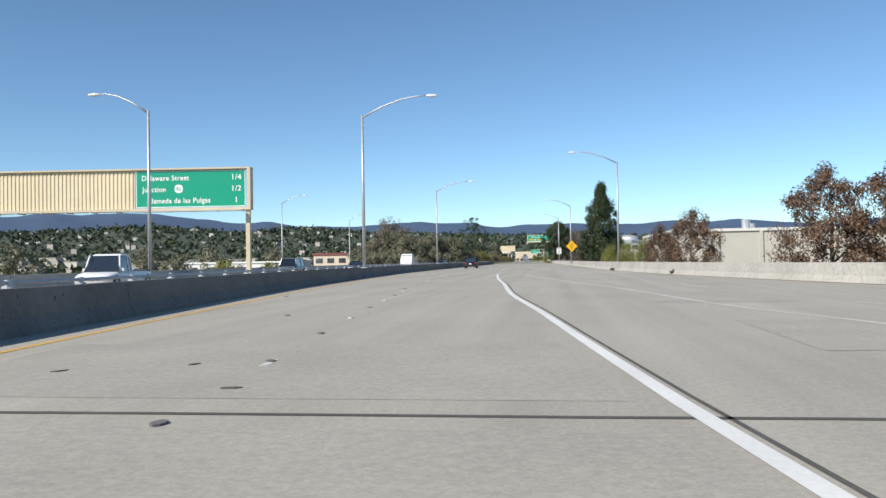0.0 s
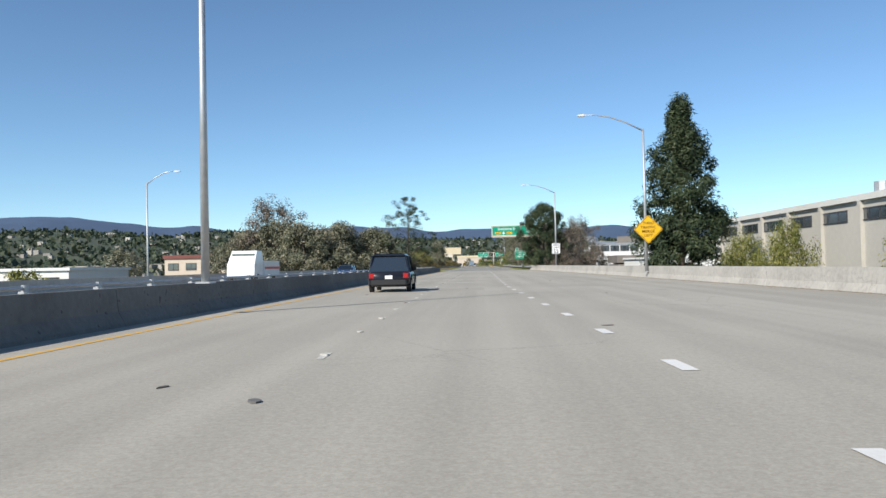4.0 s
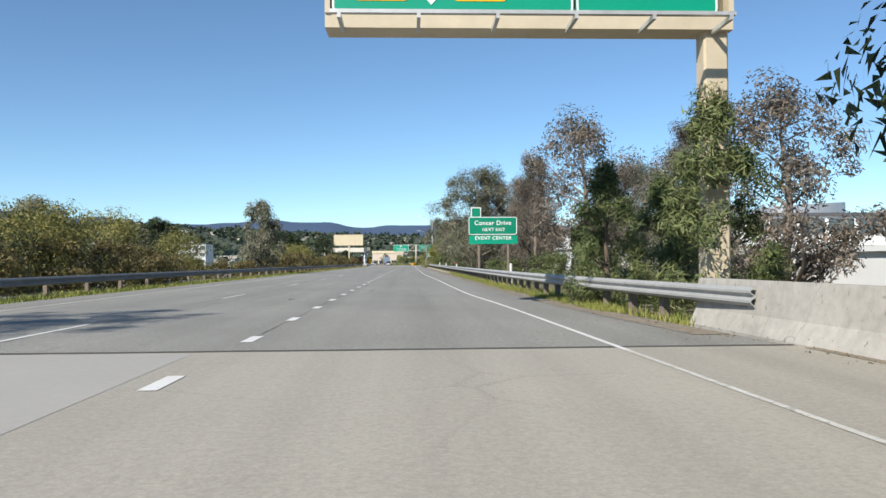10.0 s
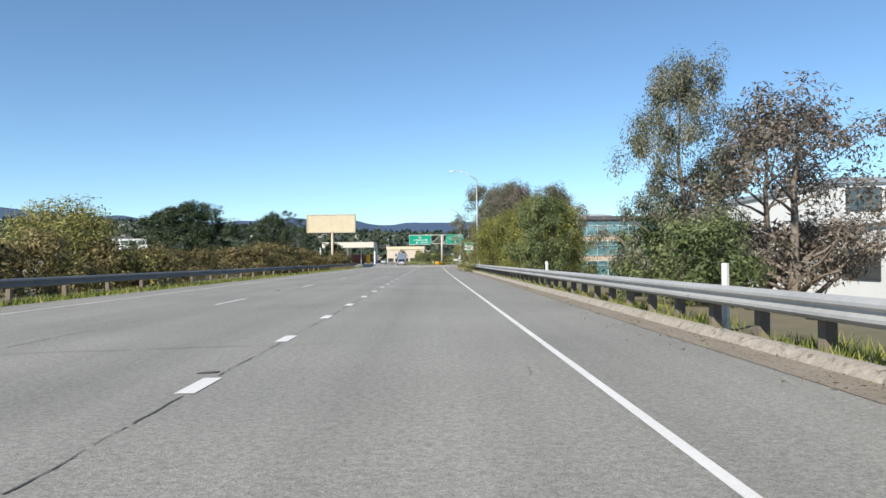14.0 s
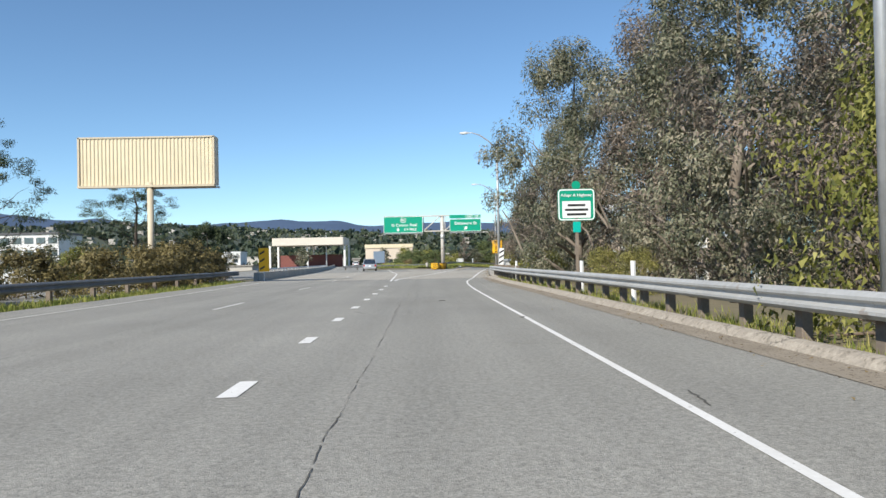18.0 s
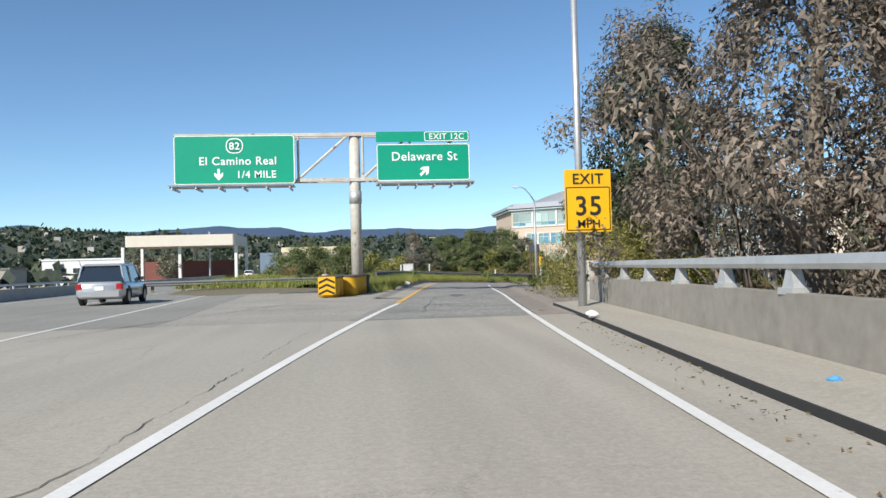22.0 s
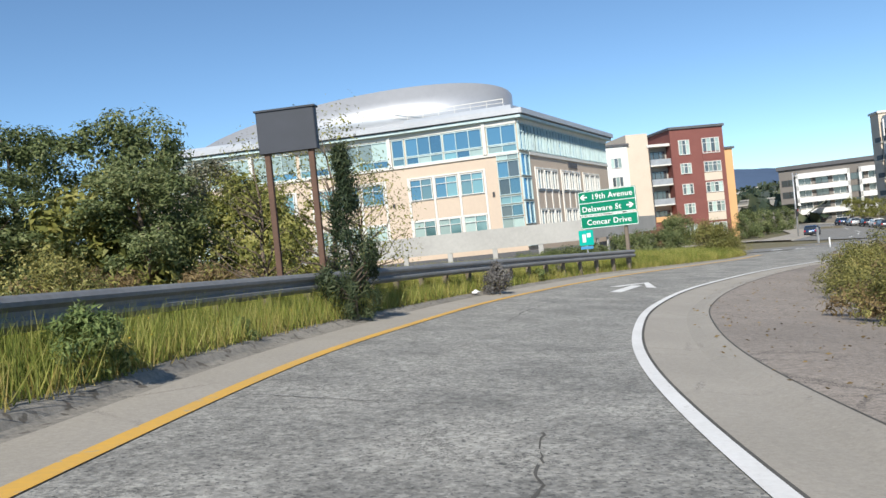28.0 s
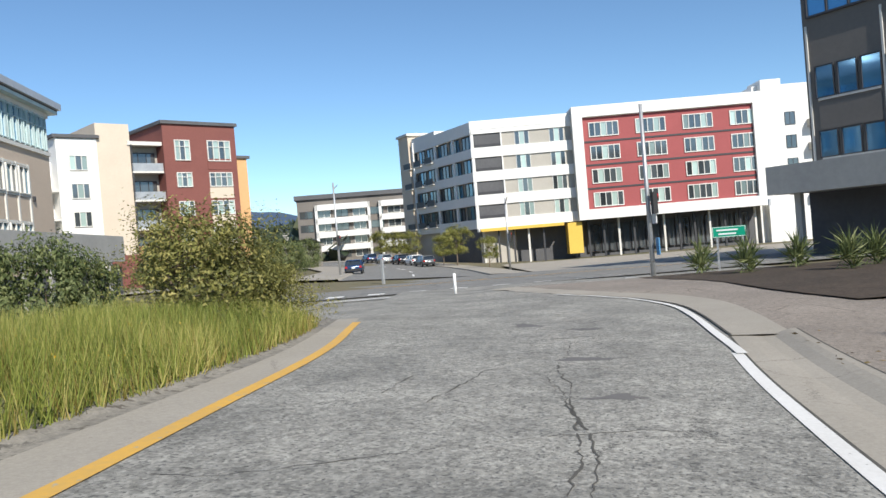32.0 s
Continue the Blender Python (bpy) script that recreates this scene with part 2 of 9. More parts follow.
PALE = surf("patch_pale", (0.52, 0.5, 0.45), (0.45, 0.43, 0.39), 10, 0.5, 0.85, bump=0.2)
CRACK = surf("crack_dark", (0.12, 0.112, 0.1), (0.06, 0.057, 0.05), 12, 1, 0.95, bump=0.2)
STAIN = surf("stained_asphalt", (0.17, 0.16, 0.15), (0.12, 0.115, 0.11), 16, 1.2, 0.8)
WHITE_LINE = surf("white_road_paint", (0.8, 0.79, 0.76), (0.62, 0.6, 0.56), 18, 0.6, 0.7, bump=0.2, dist=0.004, specks=(14, 0.7, (0.4, 0.38, 0.35)))
WORN_LINE = surf("worn_road_paint", (0.7, 0.68, 0.62), (0.47, 0.45, 0.4), 9, 1.5, 0.75, bump=0.2, dist=0.004, specks=(9, 0.56, (0.4, 0.38, 0.34)))
YELLOW_LINE = surf("yellow_road_paint", (0.75, 0.42, 0.06), (0.55, 0.34, 0.1), 12, 0.7, 0.7, bump=0.2, dist=0.004, specks=(10, 0.64, (0.42, 0.36, 0.25)))
EARTH = surf("ground_earth", (0.22, 0.175, 0.115), (0.1, 0.105, 0.05), 2.5, 0.04, 0.95, bump=0.6, dist=0.05)
VERGE = surf("verge_soil", (0.19, 0.17, 0.085), (0.09, 0.115, 0.04), 5, 0.6, 0.95, bump=0.7, dist=0.05)
DIRT = surf("dirt_litter", (0.33, 0.285, 0.225), (0.2, 0.165, 0.12), 14, 1.2, 0.95, bump=0.7, dist=0.02, specks=(22, 0.6, (0.1, 0.075, 0.05)))
GALV = surf("galvanised_steel", (0.56, 0.57, 0.57), (0.4, 0.41, 0.42), 6, 1.2, 0.5, 0.6, bump=0.1, dist=0.003)
RAIL = surf("weathered_guardrail_steel", (0.47, 0.47, 0.455), (0.33, 0.33, 0.32), 8, 0.7, 0.6, 0.15, bump=0.15, dist=0.004, specks=(5, 0.68, (0.33, 0.3, 0.27)))
# darker copy of the rail steel, with shade of the left-hand faces in its colour
RAIL_SHADED = surf("shaded_weathered_rail_steel", (0.25, 0.255, 0.26), (0.15, 0.155, 0.16), 8, 0.7, 0.65, 0.15, bump=0.15, dist=0.004, specks=(5, 0.68, (0.2, 0.18, 0.16)))
POST_WOOD = surf("weathered_post_wood", (0.27, 0.22, 0.17), (0.15, 0.12, 0.095), 14, 2, 0.9, bump=0.5)
RUST_POST = surf("brown_painted_post", (0.15, 0.085, 0.06), (0.09, 0.055, 0.04), 14, 2, 0.85, bump=0.4)
SIGN_GREEN = surf("sign_green_sheeting", (0.0, 0.235, 0.13), (0.0, 0.2, 0.11), 3, 0.4, 0.45, bump=0)
SIGN_BRIGHT = surf("sign_bright_green", (0.0, 0.31, 0.185), (0.0, 0.28, 0.165), 3, 0.4, 0.45, bump=0)
SIGN_TEAL = surf("sign_teal", (0.0, 0.45, 0.36), (0.0, 0.4, 0.33), 3, 0.4, 0.45, bump=0)
SIGN_WHITE = surf("sign_white_sheeting", (0.86, 0.86, 0.84), (0.78, 0.78, 0.76), 3, 0.6, 0.45, bump=0)
SIGN_YELLOW = surf("sign_yellow_sheeting", (0.86, 0.47, 0.01), (0.8, 0.42, 0.01), 3, 0.6, 0.45, bump=0)
SIGN_BLACK = surf("sign_black_ink", (0.02, 0.02, 0.02), (0.03, 0.03, 0.03), 3, 0.6, 0.5, bump=0)
SIGN_BACK = surf("cream_sign_back", (0.74, 0.635, 0.44), (0.65, 0.55, 0.375), 1.5, 0.4, 0.6, bump=0.1)
SIGN_DARK = surf("dark_sign_back", (0.05, 0.055, 0.07), (0.035, 0.04, 0.05), 2, 0.6, 0.55, bump=0.1)
ALU = surf("bare_sign_metal", (0.62, 0.62, 0.6), (0.45, 0.45, 0.44), 4, 1, 0.5, 0.5, bump=0.1)
GANTRY_PAINT = surf("gantry_white_paint", (0.66, 0.65, 0.6), (0.42, 0.36, 0.29), 5, 1.1, 0.6, bump=0.2, specks=(3, 0.68, (0.3, 0.2, 0.13)))
TAN_PAINT = surf("tan_painted_steel", (0.62, 0.53, 0.38), (0.5, 0.42, 0.3), 3, 0.6, 0.6, bump=0.1)
DRUM_YELLOW = surf("yellow_plastic_drum", (0.8, 0.45, 0.02), (0.6, 0.33, 0.03), 6, 1.5, 0.55, bump=0.15)
DRUM_LID = surf("black_drum_lid", (0.05, 0.048, 0.045), (0.12, 0.1, 0.08), 6, 1.5, 0.7)
CABINET = surf("grey_cabinet_paint", (0.62, 0.62, 0.6), (0.5, 0.5, 0.48), 3, 1, 0.6, bump=0.1)
RED_CAP = surf("red_reflector", (0.6, 0.04, 0.03), None, 4, 1, 0.5, bump=0)
BLUE_BAG = surf("blue_plastic", (0.1, 0.35, 0.65), None, 5, 1, 0.5)
LITTER = surf("white_plastic_bag", (0.8, 0.8, 0.8), (0.6, 0.6, 0.6), 8, 2, 0.6)
BARK = surf("bark", (0.2, 0.15, 0.11), (0.11, 0.085, 0.065), 9, 1.5, 0.95, bump=0.7, dist=0.02)
BARK_DARK = surf("dark_bark", (0.085, 0.066, 0.052), (0.05, 0.04, 0.032), 9, 1.5, 0.95, bump=0.7, dist=0.02)
BARK_PALE = surf("pale_bark", (0.29, 0.245, 0.195), (0.14, 0.112, 0.088), 7, 1.2, 0.9, bump=0.6, dist=0.02)
EUC = leafy("eucalyptus_leaf", (0.075, 0.088, 0.055), (0.2, 0.205, 0.13), (0.4, 0.355, 0.26))
EUC_BROWN = leafy("eucalyptus_brown_leaf", (0.08, 0.074, 0.057), (0.2, 0.172, 0.135), (0.38, 0.3, 0.235))
PINE = leafy("pine_needles", (0.016, 0.029, 0.015), (0.046, 0.068, 0.032), (0.105, 0.125, 0.058), 0.2)
OLIVE = leafy("olive_shrub_leaf", (0.085, 0.096, 0.024), (0.215, 0.222, 0.055), (0.4, 0.37, 0.12))
GREEN = leafy("green_shrub_leaf", (0.06, 0.086, 0.033), (0.145, 0.18, 0.068), (0.29, 0.31, 0.14))
YELLOWG = leafy("yellow_green_leaf", (0.088, 0.095, 0.03), (0.225, 0.22, 0.065), (0.44, 0.385, 0.14))
DRYBUSH = leafy("dry_shrub_leaf", (0.1, 0.07, 0.035), (0.22, 0.155, 0.075), (0.33, 0.25, 0.12))
REDDISH = leafy("reddish_leaf", (0.075, 0.052, 0.036), (0.19, 0.118, 0.078), (0.3, 0.19, 0.12))
GRASS = leafy("grass_blade", (0.115, 0.155, 0.032), (0.29, 0.33, 0.07), (0.54, 0.47, 0.17), 0.36)
GRASS_DRY = leafy("dry_grass_blade", (0.15, 0.12, 0.03), (0.28, 0.22, 0.06), (0.42, 0.34, 0.13), 0.3)


# ---------------------------------------------------------------- mesh helpers
class Mesh:
    """Collects vertices and faces of one part."""

    def __init__(self):
        self.v, self.f = [], []

    def face(self, *pts):
        k = len(self.v)
        self.v += [tuple(p) for p in pts]
        self.f.append(tuple(range(k, k + len(pts))))
        return self

    def box(self, x0, x1, y0, y1, z0, z1, bevel=0.0, m=None):
        """A box; with a bevel its upright edges are cut."""
        if bevel:
            c = bevel
            ring = [(x0 + c, y0), (x1 - c, y0), (x1, y0 + c), (x1, y1 - c), (x1 - c, y1), (x0 + c, y1), (x0, y1 - c), (x0, y0 + c)]
        else:
            ring = [(x0, y0), (x1, y0), (x1, y1), (x0, y1)]
        return self.prism(ring, z0, z1, m)

    def prism(self, ring, z0, z1, m=None):
        k, n = len(self.v), len(ring)
        pts = [Vector((x, y, z)) for z in (z0, z1) for x, y in ring]
        self.v += [tuple(m @ p if m else p) for p in pts]
        self.f += [(k + i, k + (i + 1) % n, k + n + (i + 1) % n, k + n + i) for i in range(n)]
        self.f += [tuple(k + i for i in reversed(range(n))), tuple(k + n + i for i in range(n))]
        return self

    def tube(self, pts, radii, n=8, cap=True):
        """A round bar through points."""
        pts = [Vector(p) for p in pts]
        if not hasattr(radii, "__len__"):
            radii = [radii] * len(pts)
        k = len(self.v)
        for i, p in enumerate(pts):
            d = (pts[min(i + 1, len(pts) - 1)] - pts[max(i - 1, 0)]).normalized()
            a = d.orthogonal().normalized() if abs(d.z) < 0.95 else Vector((1, 0, 0))
            a = (a - d * a.dot(d)).normalized()
            b = d.cross(a)
            for j in range(n):
                w = 2 * math.pi * j / n
                self.v.append(tuple(p + radii[i] * (math.cos(w) * a + math.sin(w) * b)))
        for i in range(len(pts) - 1):
            for j in range(n):
                self.f.append((k + i * n + j, k + i * n + (j + 1) % n, k + (i + 1) * n + (j + 1) % n, k + (i + 1) * n + j))
        if cap:
            self.f += [tuple(k + j for j in reversed(range(n))), tuple(k + (len(pts) - 1) * n + j for j in range(n))]
        return self

    def loft(self, rows, closed=False):
        """A skin through rows of points of the same count."""
        k, n = len(self.v), len(rows[0])
        for r in rows:
            self.v += [tuple(p) for p in r]
        for i in range(len(rows) - 1):
            for j in range(n if closed else n - 1):
                a, b = k + i * n + j, k + i * n + (j + 1) % n
                self.f.append((a, b, b + n, a + n))
        if closed:
            self.f += [tuple(k + j for j in reversed(range(n))), tuple(k + (len(rows) - 1) * n + j for j in range(n))]
        return self

    def data(self, name, material):
        me = bpy.data.meshes.new(name)
        me.from_pydata(self.v, [], self.f)
        me.materials.append(material)
        me.update()
        return me


def smooth(me, on=True):
    me.polygons.foreach_set("use_smooth", [on] * len(me.polygons))
    return me


def part(name, mesh, material, parent=None, label="", m=None):
    """One mesh object, under a thing or a part where parent is given."""
    me = mesh.data(name, material) if isinstance(mesh, Mesh) else mesh
    ob = new(name, me)
    if parent is not None:
        ob.parent = parent
    if m is not None:
        ob.matrix_basis = m
    if label:
        ob["label"] = label
    return ob


def thing(name, m, label, category, group="", kind=""):
    ob = new(name)
    ob.matrix_basis = m
    ob.empty_display_size = 0.2
    return tagged(ob, label, category, group, kind)


def structure(name, mesh, material, label=""):
    return tagged(part(name, mesh, material), label, kind="structure")


def quads(name, corners, material):
    """A mesh out of an array of n x k x 3 corners."""
    corners = np.asarray(corners, dtype=np.float32)
    n, k = corners.shape[:2]
    me = bpy.data.meshes.new(name)
    me.vertices.add(k * n)
    me.vertices.foreach_set("co", corners.reshape(-1))
    me.loops.add(k * n)
    me.loops.foreach_set("vertex_index", np.arange(k * n, dtype=np.int32))
    me.polygons.add(n)
    me.polygons.foreach_set("loop_start", np.arange(0, k * n, k, dtype=np.int32))
    me.polygons.foreach_set("loop_total", np.full(n, k, dtype=np.int32))
    me.materials.append(material)
    me.update(calc_edges=True)
    return me


def lerp(table, u):
    """Straight interpolation in rows of (u, value)."""
    return float(np.interp(u, [r[0] for r in table], [r[1] for r in table]))


def spline(table, u):
    """Smooth interpolation in rows of (u, value)."""
    us = [r[0] for r in table]
    i = max(0, min(len(us) - 2, int(np.searchsorted(us, u)) - 1))
    p = [table[max(0, min(len(us) - 1, i + k))] for k in (-1, 0, 1, 2)]
    h = p[2][0] - p[1][0]
    w = (u - p[1][0]) / h
    s0 = (p[2][1] - p[0][1]) / max(p[2][0] - p[0][0], 1e-6) * h
    s1 = (p[3][1] - p[1][1]) / max(p[3][0] - p[1][0], 1e-6) * h
    return (2 * w**3 - 3 * w**2 + 1) * p[1][1] + (w**3 - 2 * w**2 + w) * s0 + (3 * w**2 - 2 * w**3) * p[2][1] + (w**3 - w**2) * s1


TEXTS = {}


def lettering(body, height, material, stretch=1.0):
    """Letters as a mesh of the given capital height, centred, in the x-z plane, facing -y."""
    key = (body, height, material.name, stretch)
    if key not in TEXTS:
        cu = bpy.data.curves.new("letters", "FONT")
        cu.body, cu.size, cu.align_x, cu.extrude = body, height / 0.7, "CENTER", 0.004
        cu.offset = height * 0.016
        cu.space_character = 1.08
        ob = bpy.data.objects.new("letters", cu)
        scene.collection.objects.link(ob)
        bpy.context.view_layer.update()
        me = bpy.data.meshes.new_from_object(ob.evaluated_get(bpy.context.evaluated_depsgraph_get()))
        bpy.data.objects.remove(ob)
        me.transform(pose(0, 0, -height / 2) @ pose(0, 0, 0, 90) @ Matrix.Diagonal((stretch, 1, 1, 1)))
        me.materials.clear()
        me.materials.append(material)
        TEXTS[key] = me
    return TEXTS[key]


def word_meshes(body, height, material, stretch=1.0):
    """The lettering split into one mesh a word."""
    me = lettering(body, height, material, stretch)
    root = list(range(len(me.vertices)))

    def find(i):
        while root[i] != i:
            root[i] = root[root[i]]
            i = root[i]
        return i

    for e in me.edges:
        i, j = find(e.vertices[0]), find(e.vertices[1])
        root[i] = j
    co = [v.co.copy() for v in me.vertices]
    span = {}
    for i, c in enumerate(co):
        k = find(i)
        lo, hi = span.get(k, (1e9, -1e9))
        span[k] = (min(lo, c.x), max(hi, c.x))
    word_of, n, end = {}, -1, -1e9
    for k, (lo, hi) in sorted(span.items(), key=lambda q: q[1][0]):
        if lo > end + 0.26 * height * stretch:
            n += 1
        word_of[k] = n
        end = max(end, hi)
    out = []
    for w in range(n + 1):
        ids = [i for i in range(len(co)) if word_of[find(i)] == w]
        pos = {i: q for q, i in enumerate(ids)}
        wm = bpy.data.meshes.new("lettering")
        wm.from_pydata([co[i] for i in ids], [], [[pos[i] for i in f.vertices] for f in me.polygons if f.vertices[0] in pos])
        wm.materials.append(material)
        wm.update()
        out.append(wm)
    return out


def rounded(w, h, r, n=4):
    """The outline of a rounded rectangle about the origin."""
    out = []
    for cx, cz, a0 in ((w / 2 - r, -h / 2 + r, -90), (w / 2 - r, h / 2 - r, 0), (-w / 2 + r, h / 2 - r, 90), (-w / 2 + r, -h / 2 + r, 180)):
        for i in range(n + 1):
            a = radians(a0 + 90 * i / n)
            out.append((cx + r * math.cos(a), cz + r * math.sin(a)))
    return out


def plate(w, h, r=0.05, y0=0.0, y1=0.03):
    """A thin rounded plate in the x-z plane."""
    ring = rounded(w, h, min(r, w / 2 - 1e-3, h / 2 - 1e-3))
    m = Mesh()
    n = len(ring)
    m.v = [(x, y, z) for y in (y0, y1) for x, z in ring]
    m.f = [(i, (i + 1) % n, n + (i + 1) % n, n + i) for i in range(n)] + [tuple(range(n)), tuple(n + i for i in reversed(range(n)))]
    return m


def rim(w, h, r, t, y0, y1):
    """A rounded frame in the x-z plane."""
    a, b = rounded(w, h, r), rounded(w - 2 * t, h - 2 * t, max(r - t, 0.005))
    m = Mesh()
    n = len(a)
    m.v = [(x, y0, z) for x, z in a] + [(x, y0, z) for x, z in b] + [(x, y1, z) for x, z in a] + [(x, y1, z) for x, z in b]
    for i in range(n):
        j = (i + 1) % n
        m.f += [(i, j, n + j, n + i), (i, 2 * n + i, 2 * n + j, j), (n + i, n + j, 3 * n + j, 3 * n + i)]
    return m


def arrow_shape(size, turn=0.0, y0=-0.006, y1=0.0):
    """An arrow pointing up, turned by degrees, in the x-z plane."""
    pts = [(-0.1, -0.5), (0.1, -0.5), (0.1, 0.02), (0.36, -0.2), (0.36, 0.1), (0, 0.5), (-0.36, 0.1), (-0.36, -0.2), (-0.1, 0.02)]
    c, s = math.cos(radians(turn)), math.sin(radians(turn))
    pts = [(size * (c * x - s * z), size * (s * x + c * z)) for x, z in pts]
    m = Mesh()
    n = len(pts)
    m.v = [(x, y, z) for y in (y0, y1) for x, z in pts]
    m.f = [tuple(range(n)), tuple(n + i for i in reversed(range(n)))] + [(i, n + i, n + (i + 1) % n, (i + 1) % n) for i in range(n)]
    return m

# ---------------------------------------------------------------- plan
# left yellow line, lane lines and right edge of the highway: rows of (y, x)
YEL = [(-60, 9.5), (0, 0.7), (16, -1.6), (26, -2.9), (40, -4.6), (55, -5.8), (70, -6.8), (90, -7.8), (139, -8.2), (400, -8.2), (455, -8.6), (500, -10.2), (545, -13.4), (600, -18.5), (700, -29), (900, -56)]
LANE_A = [(-60, 14.5), (0, 4.7), (10, 3.35), (31, 0.95), (39, 0.2), (60, -1.5), (77, -2.45), (95, -3.3), (132, -3.9), (430, -3.9), (470, -4.3), (545, -8.4), (600, -13.4), (700, -24), (900, -51)]
LANE_B = [(-60, 19), (0, 9.0), (10, 7.5), (17.6, 6.64), (24, 5.97), (33, 4.93), (46, 3.95), (54, 3.22), (61, 2.74), (66, 2.42), (72, 2.05), (82, 1.65), (100, 0.95), (130, 0.1), (145, 0), (452, 0)]
LANE_C = [(-60, 28), (0, 16), (20, 11.9), (25, 10.6), (38, 9.0), (47.5, 7.3), (60, 5.5), (69, 4.1), (76, 2.9)]
LANE_D = [(-60, 31), (0, 18.6), (26, 14.0), (31, 13.3), (68, 8.9), (90, 7.2)]
EDGE_R = [(-60, 36), (20, 18.5), (60, 11.6), (100, 9.3), (156, 7.9), (175, 7.2), (208, 6.35), (225, 5.9), (235, 5.5), (249, 5.05), (258, 4.63), (282, 4.29), (300, 3.93), (330, 3.86), (394, 3.8), (420, 3.9), (441, 3.96), (449, 4.11), (455, 4.43), (459.5, 4.93), (464.6, 5.46), (466, 5.61)]
BAR_R = [(-60, 45), (20, 24), (43, 18.5), (62, 15.2), (77, 13.6), (101, 12.2), (155, 10.8), (182, 10.1), (207, 9.35), (225, 8.7), (243, 8.0)]
RAIL_R = [(240, 8.1), (250, 7.35), (262, 7.05), (300, 6.95), (435, 6.75), (452, 6.6), (459, 6.72), (468, 6.88)]
MAIN_R = [(452, 0.0), (458, -0.15), (478, -0.48), (487, -0.7), (501, -1.7), (509, -2.12), (528, -3.3), (560, -5.4), (600, -9.4), (700, -20), (900, -47)]

# the exit ramp: stations of (left line x, y, right line x, y, height, cross fall in degrees)
RAMP = [
    (0.3, 463.2, 5.4, 463.2, 0, 0), (0.9, 468.5, 5.9, 468.5, 0, 0), (2.05, 476, 6.62, 476, 0, 0), (3.2, 485, 7.47, 485, 0, 0),
    (4.48, 497, 8.7, 497, 0, 0), (5.88, 507.5, 9.93, 507.5, 0, 0), (7.03, 516.7, 11.04, 516.29, -0, 0.2), (8.43, 528.4, 12.39, 527.79, -0.02, 0.8),
    (9.75, 538.54, 13.78, 537.4, -0.092, 2), (10.92, 546.63, 15.18, 545.21, -0.234, 3.4), (12.72, 553.59, 16.69, 552.25, -0.462, 4.4), (15.17, 560.52, 19.04, 558.48, -0.675, 5),
    (17.95, 566.46, 21.77, 564.02, -0.905, 5.1), (20.74, 571.1, 24.42, 568.29, -1.096, 5.1), (24.37, 576.2, 27.94, 572.97, -1.321, 5.2), (28.35, 580.56, 31.72, 577.08, -1.539, 5.3),
    (33.47, 585.46, 36.61, 581.59, -1.795, 5.5), (39.73, 589.99, 42.63, 585.96, -2.033, 5.5), (46.52, 593.99, 48.97, 589.46, -2.276, 5.1), (53.18, 596.91, 55.07, 592.13, -2.501, 4.5),
    (58.97, 599.11, 61.74, 593.95, -2.694, 3.8), (64.26, 601.12, 67.73, 595.11, -2.863, 3.3), (69.25, 603.57, 74.32, 596.13, -3.0, 2.6), (76.86, 607.26, 82.25, 597.55, -3.2, 1.5),
    (87.99, 612.02, 92.12, 601.71, -3.5, 0.5)]
COLS = [[(i, r[c]) for i, r in enumerate(RAMP)] for c in range(6)]


def station(s):
    """Middle, side vector, half width, height and cross slope of the ramp at a station."""
    lx, ly, rx, ry, z, bank = (spline(c, s) for c in COLS)
    side = Vector((rx - lx, ry - ly))
    half = side.length / 2
    return Vector(((lx + rx) / 2, (ly + ry) / 2)), side.normalized(), half, z, math.tan(radians(bank))


def ramp_at(s, off, up=0.0, edge=0):
    """A point of the ramp: off metres from the middle (edge 0), the left line (-1) or the right line (1)."""
    mid, side, half, z, slope = station(s)
    o = off + edge * half
    p = mid + side * o
    return Vector((p.x, p.y, z - slope * max(-14, min(10, o)) + up))


STEPS = [i / 6 for i in range(0, 6 * (len(RAMP) - 1) + 1)]
AXIS = [station(s) for s in STEPS]
AX = np.array([(m.x, m.y) for m, *_ in AXIS])
AS = np.array([(sd.x, sd.y) for _, sd, *_ in AXIS])
AZ = np.array([(z, sl) for *_, z, sl in AXIS])
D_EAST, N_EAST = np.array((0.906, 0.423)), np.array((-0.423, 0.906))


def sstep(a, b, v):
    w = np.clip((v - a) / (b - a), 0, 1)
    return w * w * (3 - 2 * w)


def east_z(x, y):
    """The slope of the town streets beyond the ramp."""
    s = (x - 53.6) * D_EAST[0] + (y - 593.7) * D_EAST[1]
    n = (y - 593.7) * D_EAST[0] - (x - 53.6) * D_EAST[1]
    return np.interp(s, (-40, 0, 13, 20, 27, 38, 95), (-1.3, -2.5, -3.0, -3.15, -3.3, -3.56, -4.55)) + 0.055 * np.clip(n, -14, 14) * sstep(38, 70, s)


